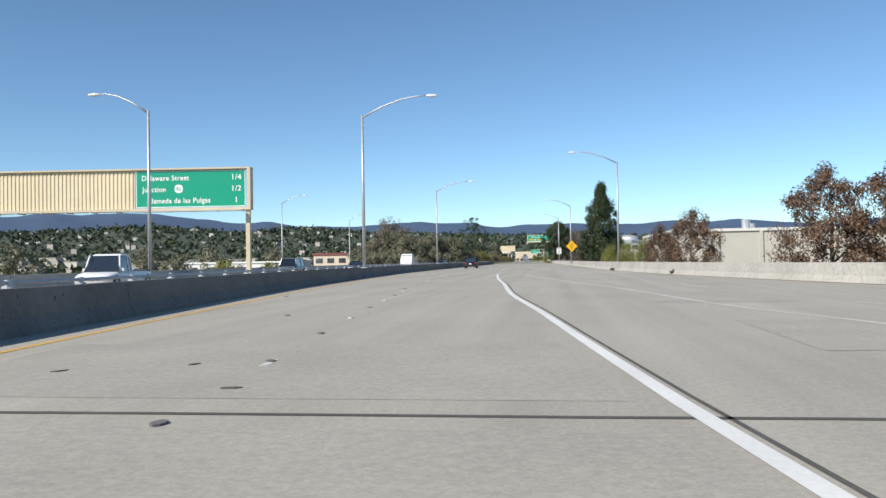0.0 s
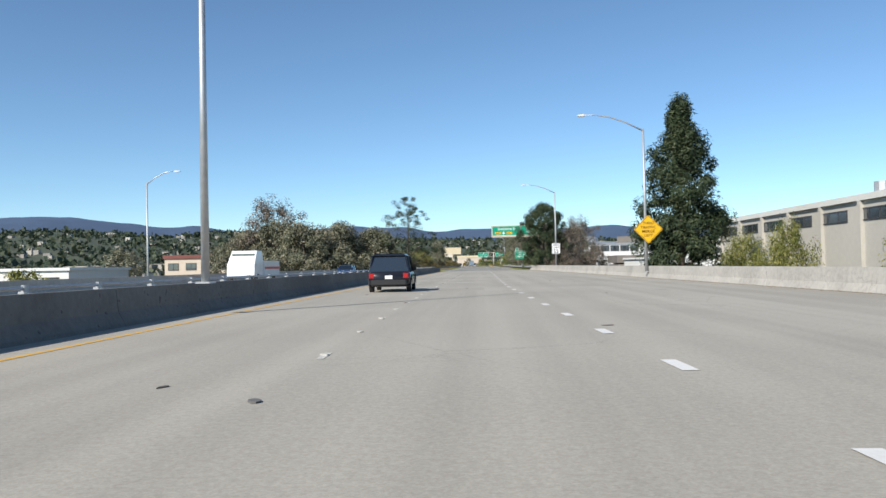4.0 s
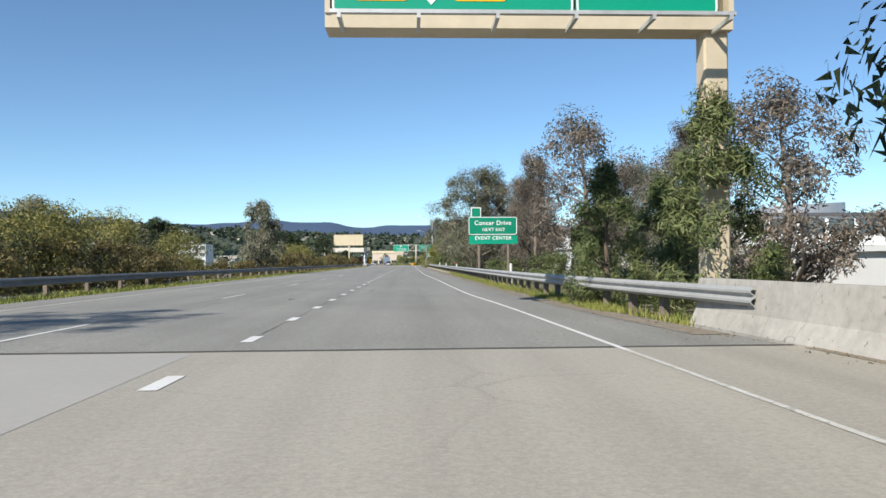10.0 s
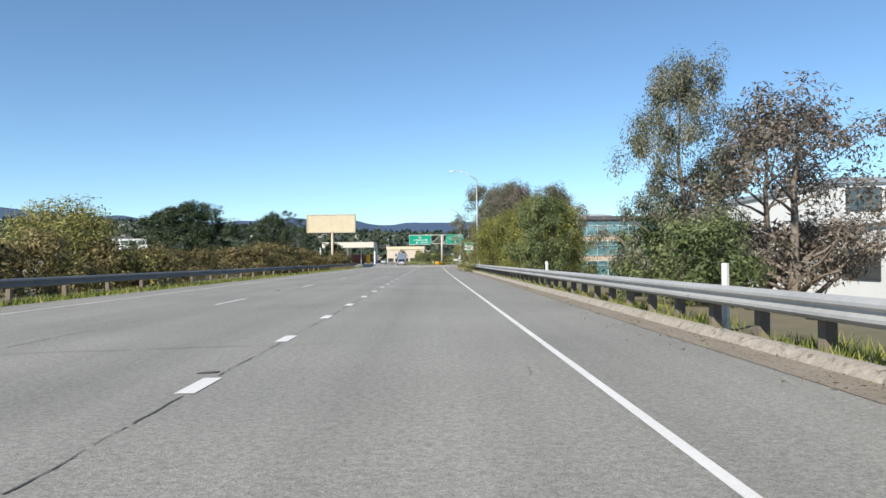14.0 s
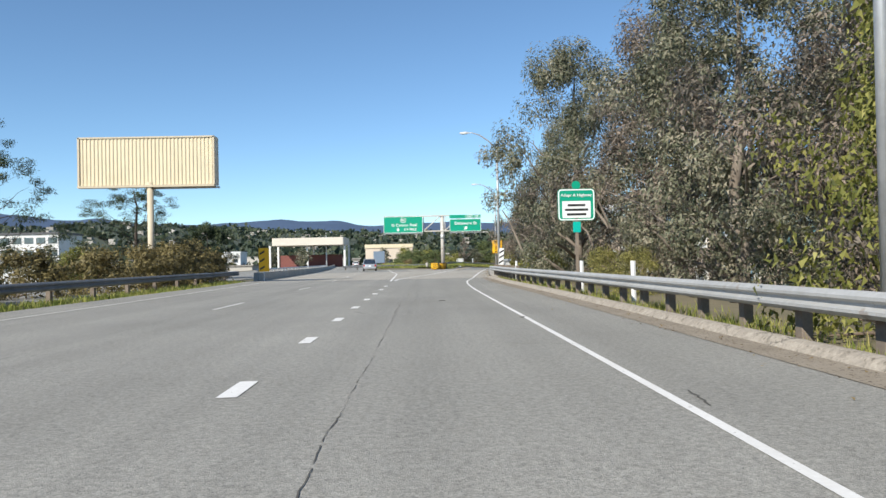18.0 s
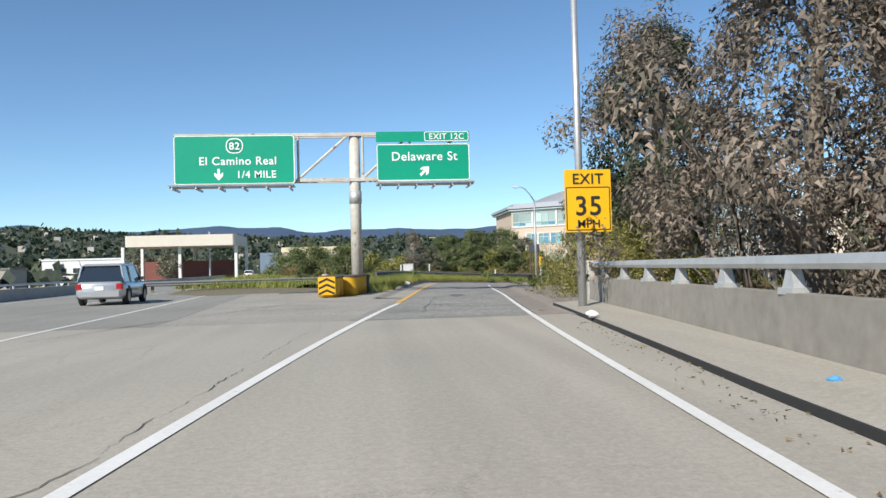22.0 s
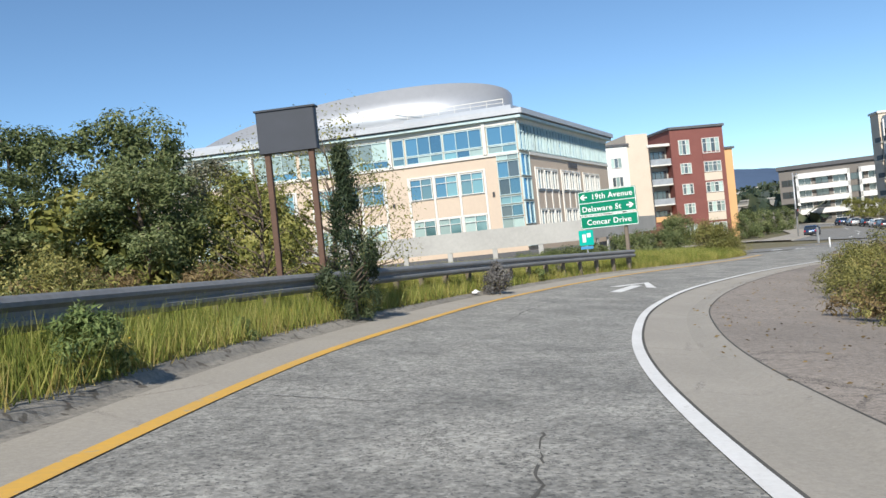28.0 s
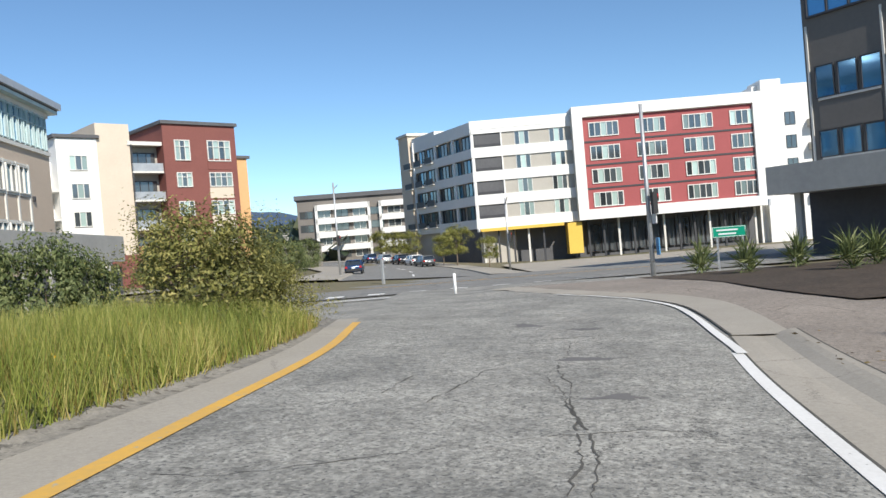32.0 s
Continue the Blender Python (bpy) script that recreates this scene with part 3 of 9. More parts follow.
def terrain(x, y):
    """Height of the ground sheet."""
    x, y = np.atleast_1d(np.asarray(x, float)), np.atleast_1d(np.asarray(y, float))
    yl = np.interp(y, [r[0] for r in YEL], [r[1] for r in YEL])
    xr = np.interp(y, [240, 463, 470, 500, 540, 620, 900], [7.5, 7.0, 3, 0, -3, -11, -47])
    out = np.maximum(np.maximum(yl - 18 - x, x - xr - 1.5), 0)
    far = -3.2 + 0.8 * np.sin(x * 0.031) * np.cos(y * 0.027)
    z = -0.12 + (far + 0.12) * sstep(2, 26, out)
    deep = (1 - sstep(222, 248, y)) * 1.0
    z = z * (1 - deep) - 6.0 * deep
    # town east of the ramp
    w = sstep(30, 75, x) * sstep(500, 560, y)
    z = z * (1 - w) + east_z(x, y) * w
    # the ramp and its banks
    d2 = (x[:, None] - AX[None, :, 0]) ** 2 + (y[:, None] - AX[None, :, 1]) ** 2
    k = d2.argmin(1)
    o = (x - AX[k, 0]) * AS[k, 0] + (y - AX[k, 1]) * AS[k, 1]
    zr = AZ[k, 0] - AZ[k, 1] * np.clip(o, -14, 10) - 0.12
    dist = np.sqrt(d2[np.arange(len(x)), k])
    w = (1 - sstep(11, 24, dist)) * (y > 500)
    gone = np.where(k >= len(AX) - 1, 0.0, 1.0)
    z = z * (1 - w * gone) + zr * w * gone
    s = (x - 53.6) * D_EAST[0] + (y - 593.7) * D_EAST[1]
    w2 = sstep(12, 22, s) * (x > 60)
    z = z * (1 - w2) + east_z(x, y) * w2
    return z - 0.1 * w2


def ground_at(x, y):
    return float(terrain(x, y)[0])


def reach(a, b, step, far):
    """Grid lines: fine from a to b, then ever wider out to far."""
    mid = list(np.arange(a, b + 0.01, step))
    grow, out = step, []
    v = b
    while v < far:
        grow *= 1.45
        v += grow
        out.append(v)
    low, grow, v = [], step, a
    while v > -far:
        grow *= 1.45
        v -= grow
        low.append(v)
    return low[::-1] + mid + out


gx, gy = reach(-60, 190, 3.0, 4600), reach(-40, 720, 3.0, 4600)
GX, GY = np.meshgrid(gx, gy)
GZ = terrain(GX.ravel(), GY.ravel()).reshape(GX.shape)
sheet = Mesh()
sheet.v = list(zip(GX.ravel().tolist(), GY.ravel().tolist(), GZ.ravel().tolist()))
nx = len(gx)
sheet.f = [(j * nx + i, j * nx + i + 1, (j + 1) * nx + i + 1, (j + 1) * nx + i) for j in range(len(gy) - 1) for i in range(nx - 1)]
ground = structure("ground", sheet, EARTH, "brown earth with sparse dry growth beside the roads")
smooth(ground.data)


# ---------------------------------------------------------------- roads
def rows_between(left, right, y0, y1, step, z, lo=0.0, ro=0.0):
    """Rows of two points across a strip that runs along y."""
    n = max(1, int(round((y1 - y0) / step)))
    ys = [y0 + (y1 - y0) * i / n for i in range(n + 1)]
    return [[(spline(left, y) + lo, y, z), (spline(right, y) + ro, y, z)] for y in ys]


def strip(name, left, right, y0, y1, z, material, lo=0.0, ro=0.0, step=4.0, label="", skirt=0.0):
    rows = rows_between(left, right, y0, y1, step, z, lo, ro)
    if skirt:
        rows = [[(a[0], a[1], z - skirt), a, b, (b[0], b[1], z - skirt)] for a, b in rows]
    return structure(name, Mesh().loft(rows), material, label)


strip("road_bridge_deck", YEL, BAR_R, -60, 239.4, 0.0, CONC, -1.7, 0.4, label="worn pale concrete bridge deck of the highway", skirt=1.2)
strip("road_opposite_deck", YEL, YEL, -60, 239.4, -0.02, CONC, -17.5, -2.2, label="concrete deck of the opposite carriageway", skirt=1.2)
strip("road_main", YEL, RAIL_R, 239.4, 463.2, 0.0, ASPH, -1.9, -0.35, label="grey asphalt highway with fine cracks", skirt=0.3)
strip("road_opposite", YEL, YEL, 239.4, 760, -0.05, ASPH, -17.5, -4.5, label="asphalt of the opposite carriageway", skirt=0.3, step=8)
GORE_R = [(463.2, 6.9), (473.5, 7.25), (481, 7.95), (489, 8.65), (497.6, 9.65), (508, 10.9)]
strip("road_second_deck", YEL, GORE_R, 463.2, 503.0, 0.0, CONC, -1.9, 0.0, label="concrete deck of the second bridge", skirt=1.0)
strip("road_beyond", YEL, MAIN_R, 503.0, 900, 0.0, ASPH, -1.9, 2.3, label="asphalt highway that bends away past the exit", skirt=0.3, step=8)
gore = Mesh().loft([[(spline(MAIN_R, y) + 2.3, y, 0.0), (lerp([(503, 5.2), (528.3, 8.4)], y) - 0.2, y, 0.0)] for y in (503, 508, 513, 518, 523, 528)])
structure("pavement_gore", gore, surf("gore_pavement", (0.4, 0.37, 0.32), (0.27, 0.25, 0.215), 10, 0.4, 0.9, specks=(9, 0.6, (0.2, 0.17, 0.14))), "dusty cracked pavement of the exit gore")


LEFT_W = [(6, 1.25), (10, 1.0), (11.5, 1.05), (13.5, 1.25), (15, 1.55), (18, 1.6), (19, 1.4), (20.3, 1.08), (21.7, 0.85)]
RIGHT_W = [(4.5, 1.2), (10, 1.12), (12, 1.02), (14.5, 1.3), (17, 1.52), (18.7, 1.32), (21, 1.2)]


RAIL_UP = [(7, 0.06), (10, 0.12), (12, 0.18), (14, 0.26), (15, 0.3), (16, 0.33), (17, 0.34), (18.7, 0.34), (20, 0.36), (22, 0.2)]
KERB_UP = [(6, 0.25), (6.75, 0.25), (6.9, 1.5), (13, 1.5), (14.5, 1.0), (16, 0.45), (22, 0.4)]


def berm(s, d):
    """Height of the verge over the ramp's slope, d metres outside the left line."""
    k = 1.3 * lerp(LEFT_W, s) / 1.2
    low, top = 0.11 * lerp(KERB_UP, s), max(0.1, lerp(RAIL_UP, s) + 0.04)
    return lerp([(k - 0.1, low), (k + 0.3, low * 0.6 + top * 0.4), (k + 1.0, top), (k + 4, top + 0.05), (8.0, top), (9.2, -0.35)], d)


def widen(s, o, edge):
    """Offsets within the gutters grow and shrink with the gutters' widths along the ramp."""
    if edge > 0 and 0 < o <= 1.05:
        return o * lerp(RIGHT_W, s)
    if edge < 0 and -1.35 <= o <= -0.3:
        return o * lerp(LEFT_W, s) / 1.2
    return o


def ramp_strip(name, s0, s1, a, ea, b, eb, up, material, label="", extra=None, steps=8):
    """A strip along the ramp between two offsets; extra adds points of (offset, edge, up) on the right."""
    n = max(2, int(round((s1 - s0) * steps)))
    rows = []
    for i in range(n + 1):
        s = s0 + (s1 - s0) * i / n
        r = [ramp_at(s, widen(s, o, e), u, e) for o, e, u in [(a, ea, up), (b, eb, up)] + list(extra or ())]
        rows.append(r)
    return structure(name, Mesh().loft(rows), material, label)


ramp_strip("road_ramp", 4.55, 24, -0.35, -1, 0.0, 1, 0.004, ASPH_RAMP, "rough patched asphalt of the curving exit ramp")
ramp_strip("gutter_left", 5.9, 22.2, -0.8, -1, -0.02, -1, 0.012, GUTTER, "concrete gutter along the ramp")
rows = []
for i in range(132):
    s = 5.9 + 16.3 * i / 131
    k = lerp(KERB_UP, s)
    rows.append([ramp_at(s, widen(s, o, -1), u * k + 0.012 * (1 - k), -1) for o, u in ((-1.3, 0.11), (-1.2, 0.122), (-1.14, 0.118), (-1.06, 0.09), (-0.98, 0.03), (-0.92, 0.014), (-0.8, 0.012))])
structure("kerb_left", Mesh().loft(rows), KERB_CONC, "low rolled concrete kerb at the grass")
rows = []
for i in range(117):
    s = 7.5 + 14.5 * i / 116
    k = 1.25 * lerp(LEFT_W, s) / 1.2
    rows.append([ramp_at(s, -d, berm(s, d), -1) for d in (9.2, 8.0, 6.0, k + 2.2, k + 1.0, k + 0.6, k + 0.3, k)])
structure("verge_left", Mesh().loft(rows), VERGE, "verge of soil under wild grass")
ramp_strip("gutter_right", 8.6, 21.0, 0.0, 1, 0.22, 1, -0.004, GUTTER, "smooth concrete gutter on the inner side", [(0.45, 1, -0.02), (0.64, 1, -0.012), (0.8, 1, 0.05), (0.9, 1, 0.08), (1.0, 1, 0.088)])
ramp_strip("gutter_old", 4.5, 8.6, 0.0, 1, 0.22, 1, -0.004, APRON, "dirty worn gutter before the bend", [(0.45, 1, -0.015), (0.64, 1, -0.01), (0.8, 1, 0.04), (0.9, 1, 0.07), (1.0, 1, 0.088)])
ramp_strip("apron_right", 9.4, 21.05, 1.02, 1, 5.2, 1, 0.08, APRON, "cracked paved apron inside the bend", [(5.3, 1, -0.5)])
ramp_strip("apron_walk", 4.5, 9.4, 1.02, 1, 3.6, 1, 0.08, APRON, "dusty paved edge beside the shrubs", [(3.5, 1, -0.5)])

ramp_strip("joint_gutter", 4.6, 21.0, -0.03, 1, 0.012, 1, 0.006, CRACK, "dark seam between asphalt and gutter")
ramp_strip("joint_apron", 4.6, 21.0, 1.0, 1, 1.025, 1, 0.09, CRACK, "dark seam between gutter and apron")

# painted lines
def line(name, table, y0, y1, material, w=0.12, z=0.006, label=""):
    return structure(name, Mesh().loft(rows_between(table, table, y0, y1, 3.0, z, -w / 2, w / 2)), material, label)


line("marking_yellow_edge", YEL, -60, 239, YELLOW_LINE, 0.13, label="yellow edge line")
line("marking_left_edge", YEL, 239.4, 760, WORN_LINE, 0.13, label="pale edge line")
line("marking_solid", LANE_B, -60, 72.5, WHITE_LINE, 0.17, label="broad solid white line")
line("joint_solid", [(y, x + 0.17) for y, x in LANE_B], -60, 52, CRACK, 0.05, 0.005, "dark tar seam beside the solid line")
line("marking_ramp_merge", LANE_C, -60, 66, WORN_LINE, 0.13, label="white line of the merging ramp")
line("marking_right_edge_bridge", EDGE_R, 150, 239, WORN_LINE, 0.075, label="worn white edge line on the bridge")
line("marking_right_edge", EDGE_R, 239, 465.2, WHITE_LINE, 0.095, label="white edge line")
line("marking_gore_left", MAIN_R, 458.2, 760, WHITE_LINE, 0.12, label="white line of the exit gore")
dash = thing("lane_dashes_short", pose(0, 0, 0), "short broad white dashes painted between the lanes", "road marking", kind="structure")
DASH_SHIFT = [(60, 4.6), (132, 4.6), (146, 5.0), (168, 4.3), (190, 4.25), (212, 3.6), (240, 2.9), (262, 1.3), (286, 1.0), (308, 0.2), (331, -0.6), (395, 0.5), (420, 1.2), (441, 0.1), (460, 0.1)]
for k in range(15, 99):
    y = 4.57 * k + lerp(DASH_SHIFT, 4.57 * k)
    if not 73 < y < 452:
        continue
    part("dash", Mesh().loft(rows_between(LANE_B, LANE_B, y, y + 0.96, 1.0, 0.007, -0.095, 0.095)), WHITE_LINE, dash)
long_dash = thing("lane_dashes_long", pose(0, 0, 0), "long thin white lane dashes", "road marking", kind="structure")
y = -22.0
while y < 640:
    part("dash", Mesh().loft(rows_between(LANE_A, LANE_A, y, y + (0.7 if y < 130 else 1.4 if y < 236 else 3.6), 1.2, 0.006, -0.05, 0.05)), WORN_LINE if y < 220 else WHITE_LINE, long_dash)
    y += 14.63 if y > 120 else 7.3
side_dash = thing("lane_dashes_side", pose(0, 0, 0), "worn white dashes of the merging lane", "road marking", kind="structure")
y = -6.0
while y < 88:
    part("dash", Mesh().loft(rows_between(LANE_D, LANE_D, y, y + 3.4, 1.2, 0.006, -0.06, 0.06)), WORN_LINE, side_dash)
    y += 14.63
LEFT_LINE = [(452, 0.0), (458, 0.05), (463.2, 0.25), (468.5, 0.9), (476, 2.05), (485, 3.2), (497, 4.48), (507.5, 5.83), (511.5, 6.46)]
structure("marking_ramp_left", Mesh().loft(rows_between(LEFT_LINE, LEFT_LINE, 458.6, 511.3, 1.5, 0.009, -0.06, 0.09)), WHITE_LINE, "white line that opens the exit ramp")
ramp_strip("marking_ramp_yellow", 5.4, 22, -0.06, -1, 0.13, -1, 0.016, YELLOW_LINE, "bright yellow line along the ramp")
ramp_strip("marking_ramp_right", 0.3, 9.0, -0.17, 1, -0.04, 1, 0.014, WHITE_LINE, "white line along the inner side of the ramp")
ramp_strip("marking_bend_right", 9.0, 20.62, -0.2, 1, -0.03, 1, 0.014, WHITE_LINE, "broad white line along the inner side of the bend")

# expansion joints, patches and cracks
joints = thing("bridge_joints", pose(0, 0, 0), "dark rubber expansion joints across the concrete deck", "joint", kind="structure")
for y, w, tilt in ((11.75, 0.09, 0.02), (66.0, 0.06, 0.12), (141.8, 0.1, 0.0), (239.4, 0.16, 0.0), (463.3, 0.1, 0.03)):
    x0, x1 = spline(YEL, y) - 1.4, (spline(BAR_R, y) if y < 240 else spline(RAIL_R, y)) - 0.3
    row, k = [], 16
    for i in range(k + 1):
        x = x0 + (x1 - x0) * i / k
        yy = y + tilt * (x - (x0 + x1) / 2) * 0.3 + 0.012 * math.sin(i * 2.3)
        row.append([(x, yy - w / 2, 0.005), (x, yy + w / 2, 0.005)])
    part("joint", Mesh().loft(row), CRACK, joints)
bands = thing("deck_bands", pose(0, 0, 0), "lighter and darker cast bands in the concrete deck", "patch", kind="structure")
BAND = surf("band_concrete", (0.405, 0.373, 0.315), (0.305, 0.28, 0.236), 14, 0.5, 0.88, bump=0.3, dist=0.006, grit=(40, 0.1))
for y0, y1, ml in ((9.2, 11.2, BAND), (12.4, 17.0, BAND), (6.0, 9.0, BAND), (137.3, 141.0, BAND), (226, 239.2, PATCH)):
    part("band", Mesh().loft(rows_between(YEL, LANE_B, y0, y1, 1.5, 0.003, 0.6, -0.4)), ml, bands)
for x, y, a, b, ml in ((-2.62, 144.9, 1.15, 0.72, PALE), (-6.2, 144.6, 1.2, 0.8, PALE), (-2.6, 130.5, 2.6, 4.0, BAND), (3.5, 133.5, 3.2, 5, BAND), (4.8, 151, 3, 4, BAND), (11.8, 18.5, 4.5, 5, BAND), (13.5, 12.5, 4, 2.4, PATCH), (10.8, 30, 3.5, 6, BAND)):
    part("patch", Mesh().face((x - a / 2, y - b / 2, 0.0045), (x + a / 2, y - b / 2, 0.0045), (x + a / 2 + 0.1, y + b / 2, 0.0045), (x - a / 2 + 0.1, y + b / 2, 0.0045)), ml, bands)

rng = random.Random(4)


def crack(points, width, parent, z=0.006, wander=0.07, on_ramp=False, broken=0.12):
    """A thin ragged crack through points, broken here and there; on the ramp they are offset and station."""
    pts, drift, run = [], 0.0, 7.0 if on_ramp else 1.0
    for (x0, y0), (x1, y1) in zip(points, points[1:]):
        n = max(3, int(math.hypot(x1 - x0, (y1 - y0) * run) / 0.11))
        for i in range(n):
            drift = drift * 0.86 + rng.uniform(-wander, wander)
            pts.append((x0 + (x1 - x0) * i / n + drift, y0 + (y1 - y0) * i / n + (rng.uniform(-wander, wander) - drift * 0.6) / run))
    rows, fat = [], 0.5
    m = Mesh()
    for i, (x, y) in enumerate(pts):
        a, b = pts[max(0, i - 1)], pts[min(len(pts) - 1, i + 1)]
        d = Vector((b[0] - a[0], (b[1] - a[1]) * run)).normalized()
        fat = min(1.0, max(0.15, fat + rng.uniform(-0.3, 0.3)))
        w = width * fat / 2
        p, q = (x - d.y * w, y + d.x * w / run), (x + d.y * w, y - d.x * w / run)
        if on_ramp:
            rows.append([Vector(ramp_at(p[1], p[0], 0.009)), Vector(ramp_at(q[1], q[0], 0.009))])
        else:
            rows.append([(p[0], p[1], z), (q[0], q[1], z)])
        if len(rows) > 3 and rng.random() < broken:
            m.loft(rows)
            rows = []
    if len(rows) > 1:
        m.loft(rows)
    part("crack", m, CRACK, parent)


cracks = thing("pavement_cracks", pose(0, 0, 0), "dark ragged cracks in the asphalt", "crack", kind="structure")
for pts, w in (([(2.3, 277), (2.27, 279.8), (2.15, 280.8), (2.12, 282.1), (2.05, 282.7), (2.12, 284), (2.07, 286.9), (1.87, 288)], 0.026), ([(2.12, 282.0), (0.8, 282.1), (0.0, 281.9), (-2.5, 282.4)], 0.022), ([(1.73, 292.5), (1.81, 299)], 0.03), ([(1.4, 268), (1.7, 273)], 0.03),
               ([(1.15, 426), (1.17, 436), (1.26, 438), (1.21, 441), (1.3, 452), (1.5, 462)], 0.014), ([(1.45, 425), (1.5, 431), (1.62, 437), (1.6, 445)], 0.013), ([(-7.5, 300), (-2, 304), (0, 305)], 0.025), ([(2.63, 318), (2.63, 314), (2.6, 310.6), (2.77, 308.4), (2.83, 307.1)], 0.02), ([(2.4, 312.4), (2.6, 311), (2.95, 309.6)], 0.014), ([(1.56, 304.6), (1.32, 304.2), (1.52, 303.5), (1.75, 302.9)], 0.02), ([(-5, 255), (-1, 256), (3, 257)], 0.02),
               ([(-6, 320), (3.6, 322)], 0.02), ([(1.12, 257.7), (1.46, 258.2), (1.72, 259.1), (1.98, 259.8), (2.11, 260.7)], 0.04), ([(2.41, 256.7), (2.46, 257.3), (2.57, 257.8)], 0.03), ([(-8, 330), (-3, 332), (2.0, 333)], 0.025), ([(4.4, 258), (4.6, 275)], 0.03), ([(-6, 370), (0, 372), (3.5, 373)], 0.02), ([(3.0, 421), (4.5, 420.5)], 0.02),
               ([(0.6, 472), (3.5, 490), (4.2, 500)], 0.015), ([(-1, 500), (1.0, 508), (2.8, 514)], 0.05), ([(-3.5, 505), (0.5, 507), (4.5, 506.5)], 0.04)):
    crack(pts, w, cracks, wander=0.03)
for pts, w in (([(1.45, 372), (1.4, 394), (1.25, 402), (1.13, 414), (1.15, 426)], 0.012), ([(-0.05, 240), (0.05, 300)], 0.022), ([(0.05, 300), (-0.05, 395)], 0.024), ([(-3.9, 240), (-3.9, 460)], 0.02), ([(-0.03, 158), (0.0, 200)], 0.012)):
    crack(pts, w, cracks, wander=0.012, broken=0.16)
for i in range(34):
    x, y = rng.uniform(-6.5, 4.5), rng.uniform(244, 460)
    crack([(x, y), (x + rng.uniform(-0.5, 0.5), y + rng.uniform(0.2, 1.6))], 0.022, cracks, wander=0.03)
for pts, w in (([(2.4, 506.8), (4.6, 507.4), (6.2, 507.2), (9.2, 507.9)], 0.024), ([(4.4, 506.6), (5.2, 508.4), (6.0, 510.6)], 0.018), ([(1.5, 509), (3.0, 509.6), (4.6, 509.4)], 0.05), ([(0.5, 511), (2.2, 511.8), (4.2, 511.4)], 0.05), ([(3.2, 505.4), (6.5, 505.6), (8.6, 505.2)], 0.03), ([(-1.5, 513), (1.0, 513.6), (3.6, 514.4)], 0.05)):
    crack(pts, w, cracks, wander=0.05)
RAMP_MARKS = (([(-2.3, 11.26), (-1.6, 11.23), (-0.9, 11.26), (-0.2, 11.24)], 0.03), ([(-0.49, 15.15), (-0.51, 15.3), (-0.69, 15.64), (-0.65, 15.85), (-0.5, 16.1)], 0.045), ([(-1.37, 20.21), (-1.32, 20.45)], 0.04),
              ([(0.4, 20.35), (0.43, 20.29), (0.61, 20.06), (0.78, 19.87), (0.82, 19.71), (0.75, 19.5)], 0.03), ([(-2.3, 19.7), (-1.8, 19.68), (-0.15, 19.81), (1.27, 19.86), (2.0, 19.84)], 0.022), ([(0.9, 21.08), (2.5, 21.2)], 0.04),
              ([(-1.2, 20.6), (0.2, 20.66), (1.3, 20.61)], 0.025), ([(-2.6, 13.54), (-1.0, 13.5), (0.64, 13.46)], 0.022), ([(0.9, 12.4), (0.8, 12.9), (0.95, 13.3)], 0.03), ([(-1.4, 17.3), (0.2, 17.34), (1.6, 17.3)], 0.022), ([(0.3, 18.0), (0.5, 18.5), (0.35, 18.9)], 0.028))
ramp_cracks = thing("ramp_cracks", pose(0, 0, 0), "dark ragged cracks across the ramp", "crack", kind="structure")
for pts, w in (([(-2.0, 5.15), (-0.3, 5.13), (1.7, 5.2)], 0.05), ([(-0.8, 4.8), (-0.9, 5.15), (-0.75, 6.1)], 0.03), ([(-1.7, 5.75), (1.8, 5.8)], 0.03), ([(-1.6, 6.5), (0.5, 6.47), (1.7, 6.55)], 0.05), ([(-1.8, 6.62), (-0.4, 6.66)], 0.03),
               ([(-1.9, 10.6), (-0.4, 10.64), (1.2, 10.6)], 0.03), ([(0.6, 19.6), (0.75, 20.0), (0.55, 20.5), (0.7, 21.0)], 0.035), ([(-1.5, 20.25), (-0.6, 20.3), (0.4, 20.27)], 0.03), ([(-0.8, 20.1), (-0.3, 20.5)], 0.03), ([(-0.9, 21.0), (1.2, 21.1), (2.2, 21.2)], 0.03), ([(3.0, 12), (4.2, 12.4), (5.1, 13)], 0.04), ([(2.9, 17.5), (4.0, 17.9), (5.4, 18.4)], 0.04), ([(3.2, 19.3), (5.4, 19.6)], 0.04)):
    crack(pts, w, ramp_cracks, wander=0.035, on_ramp=True)
for pts, w in RAMP_MARKS:
    crack(pts, w, ramp_cracks, wander=0.03, on_ramp=True, broken=0.08)
# short pits and broken cracks, mostly across the way of travel
for i in range(70):
    o, s = rng.uniform(-1.7, 1.5), rng.uniform(9.5, 22.5)
    l = rng.uniform(0.12, 0.5)
    crack([(o, s), (o + l, s + rng.uniform(-0.03, 0.03))], rng.uniform(0.008, 0.018), ramp_cracks, wander=0.03, on_ramp=True, broken=0.03)


def blot(name, s, o, w, l, material, parent, up=0.01, seed=1):
    """A patch with an uneven outline on the ramp."""
    r = random.Random(seed)
    ring = []
    mid, side, half, z, slope = station(s)
    ahead = Vector((-side.y, side.x))
    for i in range(30):
        a = 2 * math.pi * i / 30
        k = r.uniform(0.55, 1.1) * (1 + 0.2 * math.sin(3 * a + seed))
        p = mid + side * (o + math.cos(a) * w * k) + ahead * (math.sin(a) * l * k)
        oo = (p - mid).dot(side)
        ring.append((p.x, p.y, z - slope * oo + up))
    part(name, Mesh().face(*ring), material, parent)


